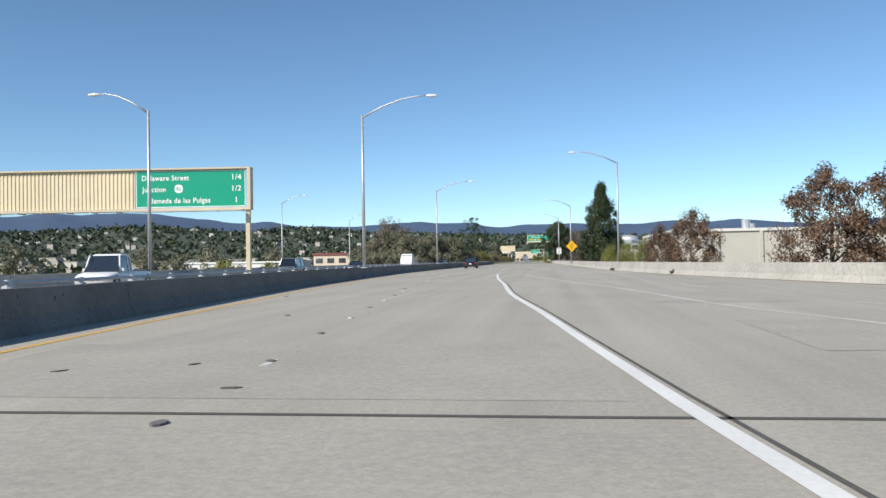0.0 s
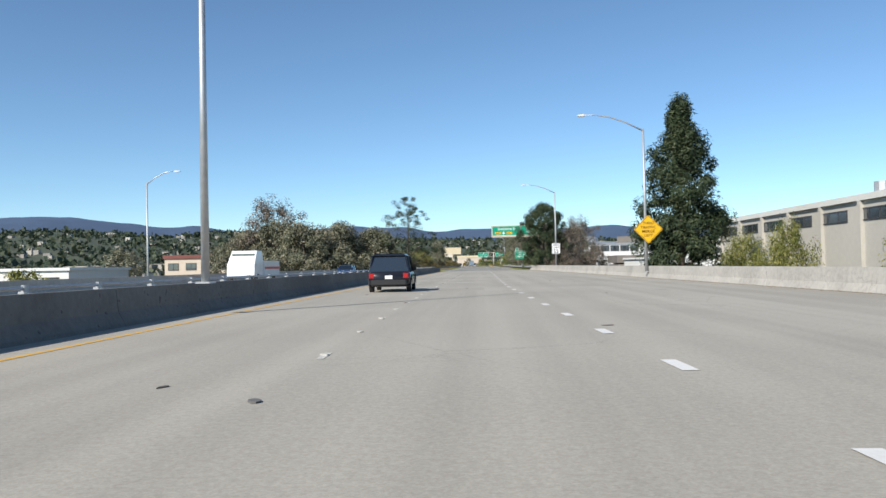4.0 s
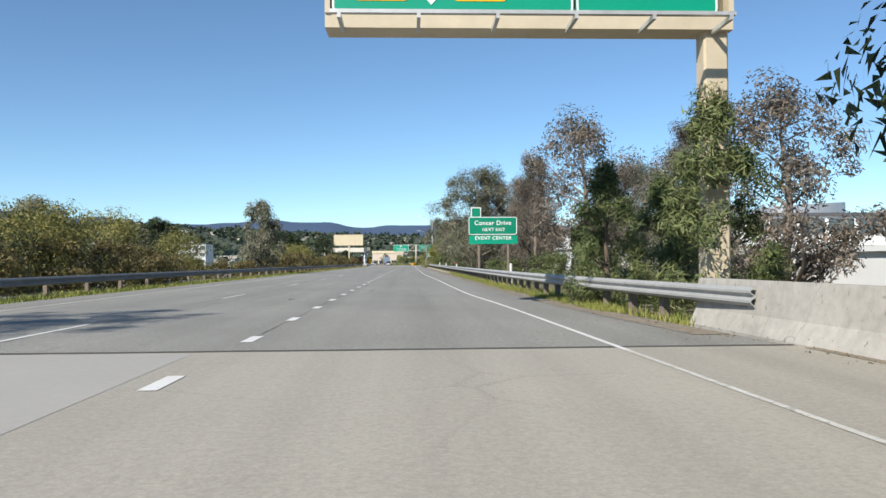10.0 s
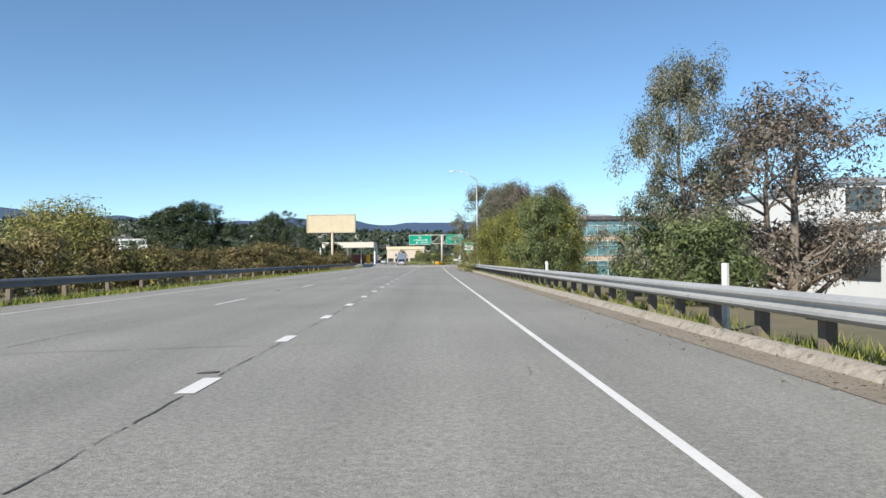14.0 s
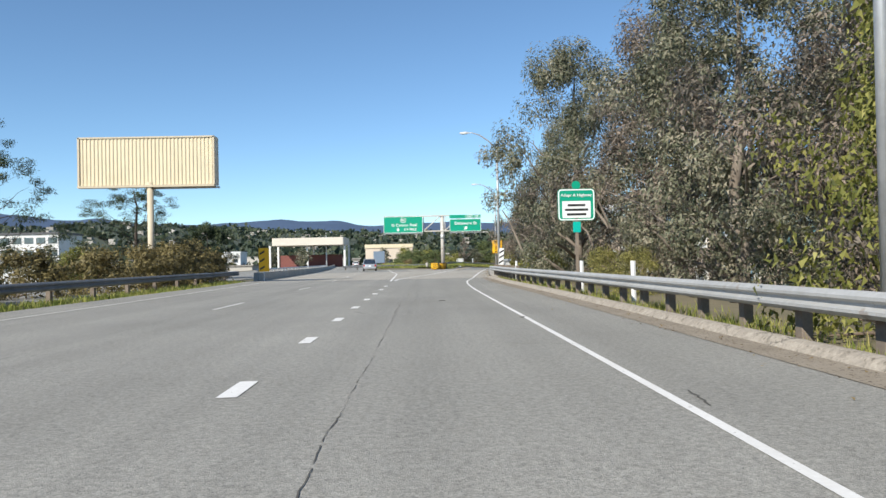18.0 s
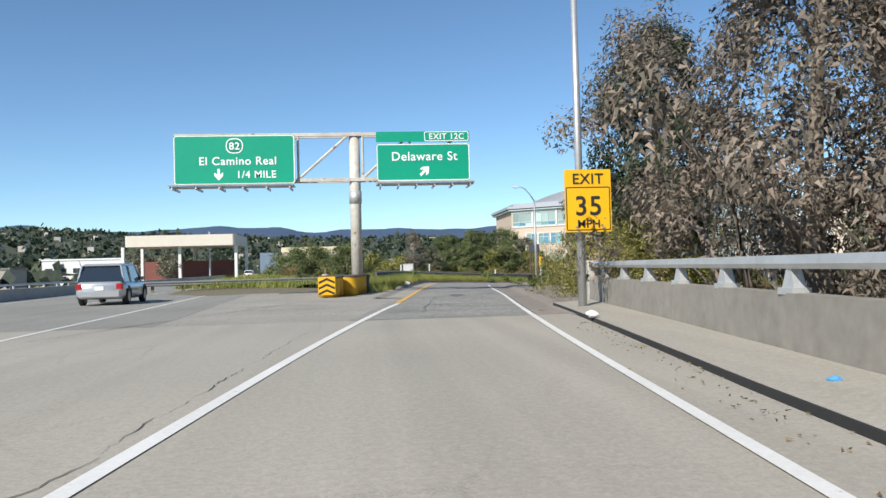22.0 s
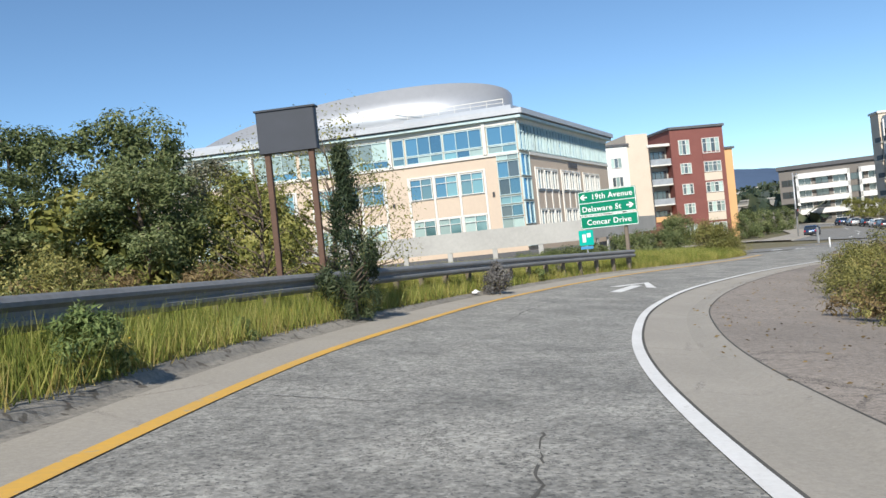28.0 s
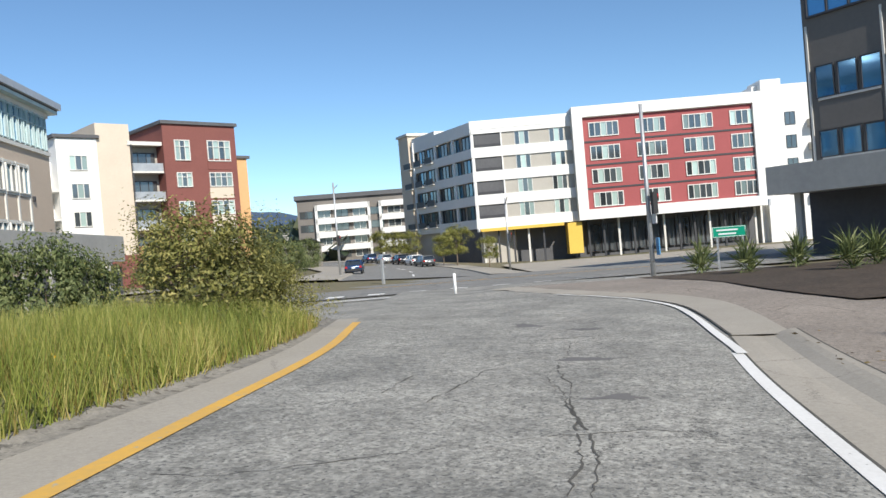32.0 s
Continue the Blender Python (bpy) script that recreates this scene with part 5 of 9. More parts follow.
# billboard back
g = thing("billboard", pose(-15.4, 459.9, -3.0), "cream corrugated back of a sign on one thick post", "sign")
part("post", smooth(Mesh().tube([(0, 0, 0), (0, 0, 9.6)], 0.2, 12).data("post", TAN_PAINT)), TAN_PAINT, g)
part("back_panel", Mesh().box(-4.4, 4.0, -0.06, 0.06, 9.4, 12.45), SIGN_BACK, g)
rb = Mesh().box(-0.07, 0.07, -0.1, -0.06, 9.45, 12.4, 0.02).data("rib", SIGN_BACK)
for i in range(35):
    part("rib", rb, SIGN_BACK, g, m=pose(-4.25 + i * 0.24, 0, 0))
part("frame", Mesh().box(-4.5, 4.1, -0.25, 0.3, 9.28, 9.42).box(4.0, 4.12, -0.14, 0.9, 9.4, 12.5).box(-4.52, -4.4, -0.14, 0.5, 9.4, 12.5).box(-4.5, 4.1, -0.14, 0.4, 12.42, 12.52), TAN_PAINT, g)
part("ladder_bracket", Mesh().box(-0.15, 4.3, 0.3, 0.5, 9.2, 9.3), ALU, g)

# roadside adoption sign with unreadable lines
g = thing("adoption_sign", pose(7.93, 440.3, 0.17), "green and white roadside sign on a metal post", "road sign")
part("post", Mesh().box(-0.06, 0.06, 0.0, 0.1, -1.2, 2.6), POST_WOOD, g)
p = green_panel(g, 1.46, 1.25, 0, 3.13, SIGN_BRIGHT)
part("white_field", plate(1.12, 0.66, 0.03, -0.012, 0.0), SIGN_WHITE, p, m=pose(0, 0, -0.19))
for z, w in ((-0.02, 0.7), (-0.2, 0.92), (-0.38, 0.76)):
    part("bar", plate(w, 0.09, 0.01, -0.018, -0.012), SIGN_BLACK, p, m=pose(0, 0, z))
legend(p, "Adopt A Highway", 0, 0.38, 0.11, SIGN_WHITE)
part("top_plate", plate(0.34, 0.34, 0.16, 0.0, 0.03), SIGN_BRIGHT, g, m=pose(0, 0, 3.9))
part("number_plate", plate(0.3, 0.42, 0.03, -0.01, 0.02), SIGN_TEAL, g, m=pose(0, 0, 2.25))

# median object marker, hazard marker and delineators
g = thing("object_marker", pose(-9.6, 466.5, 0), "yellow object marker with black chevrons on the median", "road marker")
part("post", Mesh().box(-0.04, 0.04, 0, 0.06, -0.2, 2.0), GALV, g)
p = part("panel", plate(0.75, 1.7, 0.04, -0.03, 0.0), SIGN_YELLOW, g, m=pose(0, 0, 1.55))
for z in (-0.55, 0.0, 0.55):
    part("bar", Mesh().face((-0.3, -0.035, z - 0.2), (0.05, -0.035, z), (0.05, -0.035, z + 0.14), (-0.3, -0.035, z - 0.06)), SIGN_BLACK, p)
g = thing("hazard_marker", pose(7.2, 463.4, 0, 0, 4, 0), "striped hazard board at the start of the parapet", "road marker")
part("post", Mesh().box(-0.03, 0.03, 0, 0.05, -0.5, 0.9), GALV, g)
p = part("panel", plate(0.32, 1.2, 0.03, -0.03, 0.0), SIGN_WHITE, g, m=pose(0, 0, 1.4))
for z in (-0.4, -0.05, 0.3):
    part("bar", Mesh().face((-0.15, -0.035, z - 0.1), (0.15, -0.035, z + 0.1), (0.15, -0.035, z + 0.22), (-0.15, -0.035, z + 0.02)), SIGN_BLACK, p)


def marker_post(x, y, z, h, label, red=False):
    t = thing("marker_post", pose(x, y, z, 0, 0, 0), label, "marker post", "marker posts along the roads")
    part("post", Mesh().prism([(-0.06, -0.02), (0.0, -0.05), (0.06, -0.02), (0.06, 0.02), (0.0, 0.03), (-0.06, 0.02)], -0.3, h), SIGN_WHITE, t)
    if red:
        part("reflector", Mesh().box(-0.07, 0.07, -0.06, 0.04, h - 0.12, h, 0.01), RED_CAP, t)
    return t


for x, y, r in ((7.6, 268, False), (7.5, 312, True), (7.45, 335, False), (7.4, 356, False), (7.35, 404, False), (7.3, 430, False), (7.4, 437, False), (7.3, 455, False)):
    marker_post(x, y, -0.2, 1.3, "white plastic marker post by the guardrail" if not r else "white marker post with a red reflector", r)
for x, y, h in ((12.9, 578.9, 1.9), (8.9, 566.0, 1.5), (20.2, 574.2, 1.6)):
    marker_post(x, y, ground_at(x, y), h, "white marker post behind the ramp guardrail")

# exit gantry
g = thing("exit_gantry", pose(0, 522.3, 0), "butterfly gantry with two green signs on one stout white post", "highway sign")
part("post", smooth(Mesh().tube([(4.9, 0.55, -0.2), (4.9, 0.55, 5.2), (4.9, 0.55, 7.85)], [0.27, 0.27, 0.25], 14).data("post", GANTRY_PAINT)), GANTRY_PAINT, g)
part("collar", smooth(Mesh().tube([(4.9, 0.55, 4.4), (4.9, 0.55, 5.0)], 0.3, 14).data("collar", ALU)), ALU, g)
for z in (5.55, 7.75):
    part("chord", Mesh().box(-3.6, 10.5, 0.25, 0.4, z - 0.08, z + 0.08).box(-3.6, 10.5, 0.75, 0.9, z - 0.08, z + 0.08), GANTRY_PAINT, g)
for x0, x1 in ((2.2, 4.6), (5.3, 7.6), (-0.4, 2.2), (-3.2, -0.4), (7.6, 10.0)):
    part("brace", Mesh().tube([(x0, 0.32, 5.6), (x1, 0.32, 7.7)], 0.07, 6), GANTRY_PAINT, g)
    part("upright", Mesh().tube([(x0, 0.32, 5.6), (x0, 0.32, 7.7)], 0.06, 6), GANTRY_PAINT, g)
p = green_panel(g, 5.65, 2.36, -0.75, 6.54, SIGN_BRIGHT)
legend(p, "El Camino Real", 0.15, -0.05, 0.38, SIGN_WHITE)
legend(p, "1/4 MILE", 1.0, -0.7, 0.34, SIGN_WHITE)
part("arrow", arrow_shape(0.56, 180, -0.012, 0.0), SIGN_WHITE, p, m=pose(-0.75, 0, -0.7))
sh = part("shield", plate(0.8, 0.72, 0.3, -0.012, 0.0), SIGN_WHITE, p, m=pose(0.0, 0, 0.66))
part("shield_face", plate(0.7, 0.62, 0.26, -0.016, -0.012), SIGN_GREEN, sh)
legend(sh, "82", 0, 0, 0.34, SIGN_WHITE, -0.02)
p = green_panel(g, 4.55, 1.82, 8.23, 6.31, SIGN_BRIGHT)
legend(p, "Delaware St", 0.05, 0.3, 0.42, SIGN_WHITE)
part("arrow", arrow_shape(0.6, -45, -0.012, 0.0), SIGN_WHITE, p, m=pose(0.05, 0, -0.42))
q = part("exit_backing", plate(4.55, 0.5, 0.02, 0.0, 0.05), SIGN_BRIGHT, g, m=pose(8.23, 0, 7.56))
q = part("exit_plate", plate(2.2, 0.5, 0.08, -0.02, 0.0), SIGN_BRIGHT, g, m=pose(9.38, 0, 7.56))
part("border", rim(2.17, 0.47, 0.08, 0.035, -0.027, -0.02), SIGN_WHITE, q)
legend(q, "EXIT 12C", 0, 0, 0.28, SIGN_WHITE, -0.03)
for x0, x1 in ((-3.6, 2.1), (5.9, 10.55)):
    part("catwalk", Mesh().box(x0, x1, -1.0, -0.3, 5.14, 5.2), ALU, g)
    for i in range(6):
        part("bracket", Mesh().box(-0.03, 0.03, -1.15, 0.4, 5.04, 5.14), ALU, g, m=pose(x0 + 0.2 + i * (x1 - x0 - 0.4) / 5, 0, 0))
    part("lamp_rail", Mesh().tube([(x0, -1.1, 5.24), (x1, -1.1, 5.24)], 0.04, 6), ALU, g)

# crash cushion of yellow drums
cush = thing("crash_cushion", pose(0, 0, 0), "row of yellow sand drums with black lids and a chevron board", "crash cushion")
ca, cb = Vector((3.75, 518.9)), Vector((4.7, 525.4))
drum_me = smooth(Mesh().tube([(0, 0, 0.02), (0, 0, 0.3), (0, 0, 0.34), (0, 0, 0.38), (0, 0, 0.8), (0, 0, 0.86)], [0.42, 0.43, 0.45, 0.43, 0.45, 0.46], 16).data("drum", DRUM_YELLOW))
DRUM_DARK = surf("dark_grey_drum", (0.07, 0.075, 0.08), (0.045, 0.048, 0.05), 6, 1.5, 0.6, bump=0.15)
drum_dark = drum_me.copy()
drum_dark.materials[0] = DRUM_DARK
lid_me = Mesh().tube([(0, 0, 0.86), (0, 0, 0.9), (0, 0, 0.94)], [0.48, 0.48, 0.3], 16).data("lid", DRUM_LID)
for i in range(8):
    for k in (0, 1) if 1 < i < 7 else (0,):
        c = ca.lerp(cb, i / 7) + Vector((0.48 if 1 < i < 7 else 0.0, 0)) * (2 * k - (1 if 1 < i < 7 else 0))
        last = i > 5
        d = part("drum", drum_dark if last else drum_me, DRUM_DARK if last else DRUM_YELLOW, cush, "dark grey plastic drum" if last else "", m=pose(c.x, c.y, 0, rng.uniform(-2, 2), rng.uniform(-2, 2), i * 40))
        part("lid", lid_me, DRUM_LID, d)
p = part("chevron_board", plate(0.72, 0.78, 0.02, -0.02, 0.0), SIGN_YELLOW, cush, m=pose(3.65, 518.35, 0.52))
for z in (-0.36, -0.12, 0.12):
    for sgn in (-1, 1):
        a = [(0.0, -0.026, z + 0.22), (0.0, -0.026, z + 0.12), (0.34 * sgn, -0.026, z - 0.04), (0.34 * sgn, -0.026, z + 0.06)]
        part("chevron", Mesh().face(*(a if sgn < 0 else a[::-1])), SIGN_BLACK, p)

# exit speed sign
g = thing("exit_speed_sign", pose(10.98, 503.9, 2.78), "yellow exit speed sign that reads 35 on a lamp mast", "road sign")
p = part("panel", plate(1.2, 1.58, 0.04, -0.02, 0.0), SIGN_YELLOW, g)
part("border", rim(1.14, 1.1, 0.04, 0.025, -0.026, -0.02), SIGN_BLACK, p, m=pose(0, 0, -0.2))
for txt, z, h in (("EXIT", 0.56, 0.26), ("35", -0.12, 0.48), ("MPH", -0.58, 0.2)):
    legend(p, txt, 0, z, h, SIGN_BLACK, -0.03)
for z in (-0.26, 0.24):
    part("clamp", Mesh().box(-0.3, 0.1, 0.0, 0.25, z - 0.04, z + 0.04), ALU, g)

# dark sign back on two brown posts above the ramp
g = thing("ramp_sign_back", pose(26.65, 582.4, -0.35, 0, 0, -37), "dark back of a sign on two brown steel posts", "sign")
for x in (-0.52, 0.5):
    part("post", Mesh().box(x - 0.065, x + 0.065, -0.065, 0.065, -0.6, 3.3, 0.012), RUST_POST, g)
part("panel", Mesh().box(-0.68, 0.68, -0.13, 0.1, 3.12, 4.06, 0.02), SIGN_DARK, g)
part("cap", Mesh().box(-0.71, 0.71, -0.16, 0.13, 4.06, 4.1), SIGN_DARK, g)

# street guide sign at the end of the ramp
yaw_s = math.degrees(math.atan2(597.1 - 599.9, 51.5 - 50.0))
g = thing("street_guide_sign", pose(50.4, 598.5, 0, 0, 0, yaw_s), "green street name sign in two panels on one wooden post", "street sign")
gz = ground_at(50.6, 597.6)
part("post", Mesh().box(0.8, 0.98, 0.1, 0.3, gz - 0.5, 2.3, 0.02), POST_WOOD, g)
p = green_panel(g, 3.35, 1.36, 0, 1.83, SIGN_GREEN, r=0.1, t=0.035)
part("divider", plate(3.27, 0.035, 0.01, -0.007, 0.0), SIGN_WHITE, p)
legend(p, "19th Avenue", 0.3, 0.34, 0.3, SIGN_WHITE)
legend(p, "Delaware St", -0.35, -0.34, 0.3, SIGN_WHITE)
part("arrow", arrow_shape(0.42, 90, -0.012, 0.0), SIGN_WHITE, p, m=pose(-1.35, 0, 0.34))
part("arrow", arrow_shape(0.42, -90, -0.012, 0.0), SIGN_WHITE, p, m=pose(1.3, 0, -0.34))
p = green_panel(g, 3.35, 0.72, 0.02, 0.74, SIGN_GREEN, r=0.08, t=0.035)
legend(p, "Concar Drive", 0, 0, 0.3, SIGN_WHITE)
g = thing("transit_sign", pose(49.6, 599.6, 0, 0, 0, yaw_s), "teal sign with a white symbol above a small blue plate", "street sign")
part("post", Mesh().box(-0.03, 0.03, 0.02, 0.07, -2.5, 0.1), GALV, g)
p = part("panel", plate(0.86, 0.86, 0.06, -0.01, 0.02), SIGN_TEAL, g, m=pose(0, 0, -0.1))
part("symbol", Mesh().box(-0.22, -0.02, -0.016, -0.01, -0.25, 0.2, 0.0).box(0.05, 0.28, -0.016, -0.01, 0.02, 0.25, 0.0), SIGN_WHITE, p)
part("lower_plate", plate(0.74, 0.16, 0.03, -0.01, 0.02), BLUE_BAG, g, m=pose(0, 0, -0.66))

# ---------------------------------------------------------------- plants


def leaves(centres, length, width, droop, seed, flat=0.0, out=None):
    """Leaf quads about centres; droop 1: hanging, 0: any way; out: the way that each leaf faces, roughly."""
    r = np.random.default_rng(seed)
    n = len(centres)
    d = r.normal(size=(n, 3))
    d[:, 2] = d[:, 2] * (1 - flat) - droop * 1.6
    d /= np.linalg.norm(d, axis=1)[:, None]
    face = r.normal(size=(n, 3))
    if out is not None:
        face = out + 0.5 * face
        face /= np.linalg.norm(face, axis=1)[:, None] + 1e-9
        d -= face * (d * face).sum(1)[:, None]
        d /= np.linalg.norm(d, axis=1)[:, None] + 1e-9
    s = np.cross(d, face)
    s /= np.linalg.norm(s, axis=1)[:, None] + 1e-9
    k = r.uniform(0.65, 1.35, (n, 1))
    a, b = d * length * k, s * width * k / 2
    if n > 3000:
        return np.stack([centres - b, centres + a, centres + b], 1)
    return np.stack([centres, centres + a * 0.45 + b, centres + a, centres + a * 0.45 - b], 1)


def clumps(kind, h, r, low, n, seed):
    """Clump centres of a crown that starts at low and ends at h."""
    g = np.random.default_rng(seed)
    out = []
    while len(out) < n:
        u = g.uniform(0, 1)
        a = g.uniform(0, 2 * math.pi)
        z = low + (h - low) * u
        bulge = 1 + 0.28 * math.sin(3 * a + 5 * u + seed) + 0.22 * math.sin(7 * u * 3 + 2 * a + seed * 2)
        if kind == "round":
            lim = math.sqrt(max(0, 1 - (2 * u - 0.9) ** 2 / 1.21)) * min(1.1, bulge)
        elif kind == "cone":
            lim = (1 - u) ** 0.7 * bulge * (0.55 + 0.45 * min(1, u * 5)) * 1.05
        elif kind == "column":
            lim = min(1.0, (1 - u) * 1.9) ** 0.85 * (0.7 + 0.3 * min(1, u * 4)) * bulge * 0.88
        elif kind == "tall":
            lim = (0.45 + 0.75 * math.sin(math.pi * min(1, u * 0.95 + 0.12))) * bulge * 0.8
        elif kind == "layer":
            z = low + (h - low) * (round(u * 9) / 9 + g.uniform(-0.045, 0.045))
            lim = (0.3 + 0.85 * (1 - u) ** 0.6 * min(1, u * 3 + 0.45)) * bulge
        else:
            lim = math.sqrt(max(0, 1 - u * u * 0.95)) * bulge
        rad = r * lim * math.sqrt(g.uniform(0.12, 1.0))
        out.append((rad * math.cos(a), rad * math.sin(a), z))
    return np.array(out)


def tree(name, label, kind, h, r, low, n_clump, per, spread, leaf, leaf_mat, bark, droop=0.5, trunk=0.22, limbs=7, seed=1, category="tree", lean=0.0, needle=False):
    """A plant: tapered trunk, limbs to the clumps and a crown of single leaves."""
    t = thing(name, pose(0, 0, 0), label, category)
    g = random.Random(seed)
    c = clumps(kind, h, r, low, n_clump, seed)
    c[:, 0] += lean * c[:, 2]
    top = h * (0.92 if kind != "bush" else 0.5)
    if trunk:
        n = 7
        pts = [(lean * top * i / n + (g.uniform(-1, 1) * 0.03 * h * (i / n) if 0 < i else 0), g.uniform(-1, 1) * 0.03 * h * (i / n), -0.5 + (top + 0.5) * i / n) for i in range(n + 1)]
        part("trunk", smooth(Mesh().tube(pts, [trunk * (1.25 - 1.12 * i / n) for i in range(n + 1)], 8).data("trunk", bark)), bark, t)
        order = sorted(range(len(c)), key=lambda k: -math.hypot(c[k][0], c[k][1]) + g.uniform(0, r))
        for k in [q for q in order if c[q][2] > 0.28 * h or h < 7][:limbs]:
            e = Vector(c[k])
            z0 = max(0.3, e.z - math.hypot(e.x, e.y) * g.uniform(0.5, 0.95))
            f = min(1.0, z0 / top)
            s = Vector((lean * z0, 0, z0))
            q = s.lerp(e, 0.5) + Vector((g.uniform(-0.1, 0.1), g.uniform(-0.1, 0.1), -0.06)) * (e - s).length
            e = e.lerp(s, 0.12)
            w = trunk * (1.2 - 1.0 * f) * (0.26 if kind == "layer" else 0.5)
            part("limb", smooth(Mesh().tube([s, s.lerp(q, 0.6) + Vector((0, 0, 0.03)) * (e - s).length, q, q.lerp(e, 0.55) + Vector((0.03, -0.03, 0.05)) * (e - s).length, e], [w, w * 0.75, w * 0.55, w * 0.35, w * 0.15], 6).data("limb", bark)), bark, t)
    gg = np.random.default_rng(seed + 50)
    size = gg.uniform(0.6, 1.25, (len(c), 1, 1))
    off = gg.normal(size=(len(c), per, 3))
    off *= (1.75 * gg.uniform(0, 1, (len(c), per, 1)) ** 0.42) / np.linalg.norm(off, axis=2, keepdims=True)
    off = off * np.array(spread)[None, None, :] * size
    pts = (c[:, None, :] + off).reshape(-1, 3)
    axis = c - np.array((0.0, 0.0, 0.35 * h)) - np.outer(c[:, 2], (lean, 0.0, 0.0))
    axis /= np.linalg.norm(axis, axis=1, keepdims=True) + 1e-9
    out = (off / (np.linalg.norm(off, axis=2, keepdims=True) + 1e-9) + 0.5 * axis[:, None, :] + np.array((0.0, 0.0, 0.25))).reshape(-1, 3)
    keep_ = pts[:, 2] > 0.02
    part("crown", quads("crown", leaves(pts[keep_], leaf[0], leaf[1], droop, seed + 9, 0.0, out[keep_]), leaf_mat), leaf_mat, t)
    return t


PROTO = {}


def proto(key, *a, **k):
    t = tree(*a, **k)
    t.matrix_basis = pose(0, -30, -60)
    PROTO[key] = [t, False]


proto("euc", "eucalyptus_tree", "tall grey-green eucalyptus with hanging clumped leaves", "tall", 14.5, 5.2, 1.6, 170, 270, (0.5, 0.5, 0.55), (0.17, 0.08), EUC, BARK_PALE, 0.8, 0.27, 14, 3)
proto("euc2", "eucalyptus_tree", "tall brown-tinged eucalyptus with hanging leaves and pale limbs", "tall", 14.0, 4.8, 1.4, 165, 290, (0.5, 0.5, 0.56), (0.16, 0.075), EUC_BROWN, BARK_PALE, 0.8, 0.32, 14, 8)
proto("sparse", "sparse_tree", "sparse eucalyptus with bare pale limbs and thin brownish foliage", "tall", 12.0, 4.3, 3.4, 88, 130, (0.52, 0.52, 0.5), (0.24, 0.095), EUC_BROWN, BARK_PALE, 0.6, 0.26, 26, 12)
proto("redwood", "redwood_tree", "tall dark green conifer with a narrow pointed crown", "column", 21.0, 4.5, 1.2, 250, 260, (0.55, 0.55, 0.6), (0.34, 0.12), PINE, BARK, 0.35, 0.4, 6, 5)
proto("pine", "pine_tree", "open dark pine with layered spreading limbs", "layer", 15.5, 5.0, 4.6, 120, 130, (0.42, 0.42, 0.22), (0.24, 0.05), PINE, BARK_DARK, 0.0, 0.27, 52, 6)
proto("darkround", "pine_tree", "broad dark green pine with a dense rounded crown", "round", 16.5, 5.6, 4.2, 150, 160, (0.65, 0.65, 0.52), (0.4, 0.13), PINE, BARK, 0.1, 0.36, 12, 15)
proto("tallpine", "pine_tree", "tall dark pine with a broad crown over a bare trunk", "round", 16.5, 5.3, 6.5, 220, 300, (0.58, 0.58, 0.46), (0.24, 0.09), PINE, BARK_DARK, 0.1, 0.36, 12, 16)
proto("oak", "broadleaf_tree", "dark rounded broadleaf tree with a dense crown", "round", 13.0, 5.5, 1.0, 120, 130, (0.7, 0.7, 0.6), (0.36, 0.2), EUC, BARK, 0.3, 0.3, 12, 21)
proto("greenoak", "broadleaf_tree", "dense green rounded tree outside the bend", "round", 13.0, 5.5, 0.6, 130, 170, (0.66, 0.66, 0.56), (0.3, 0.17), GREEN, BARK, 0.3, 0.3, 12, 24)
proto("street", "street_tree", "small rounded street tree in a pavement pit", "round", 5.2, 2.1, 1.7, 56, 90, (0.36, 0.36, 0.3), (0.17, 0.1), OLIVE, BARK, 0.2, 0.09, 8, 77)
proto("far_oak", "broadleaf_tree", "dark rounded tree standing in the town below", "round", 13.0, 5.5, 0.6, 60, 46, (0.85, 0.85, 0.75), (0.68, 0.42), EUC, BARK, 0.3, 0.3, 5, 22)
proto("young", "young_pine", "young bushy pine beside the guardrail", "cone", 4.9, 1.75, 0.3, 70, 150, (0.22, 0.22, 0.25), (0.22, 0.04), GREEN, BARK, -0.2, 0.1, 8, 31)
proto("olive", "olive_shrub", "large olive-green shrub with small leaves", "bush", 5.6, 3.4, 0.0, 140, 165, (0.42, 0.42, 0.4), (0.125, 0.07), OLIVE, BARK, 0.1, 0.12, 6, 41, "shrub")
proto("far_olive", "olive_shrub", "olive-green shrub standing away from the road", "bush", 5.6, 3.4, 0.0, 80, 80, (0.5, 0.5, 0.45), (0.32, 0.17), OLIVE, BARK, 0.1, 0.12, 4, 42, "shrub")
proto("yellow", "yellow_shrub", "yellow-green flowering shrub with fine leaves", "bush", 3.4, 2.6, 0.0, 86, 104, (0.37, 0.37, 0.35), (0.128, 0.064), YELLOWG, BARK, -0.1, 0.08, 6, 44, "shrub")
proto("low_yellow", "yellow_shrub", "low yellow-green shrub beside the paved apron", "bush", 2.1, 1.6, 0.0, 46, 112, (0.27, 0.27, 0.25), (0.102, 0.049), YELLOWG, BARK, -0.1, 0.06, 5, 45, "shrub")
proto("hedge", "median_shrub", "dusty olive-brown shrub along the median", "bush", 2.6, 2.4, 0.0, 54, 64, (0.4, 0.4, 0.35), (0.23, 0.12), leafy("median_shrub_leaf", (0.08, 0.07, 0.03), (0.18, 0.145, 0.06), (0.32, 0.26, 0.11)), BARK, -0.1, 0.06, 4, 47, "shrub")
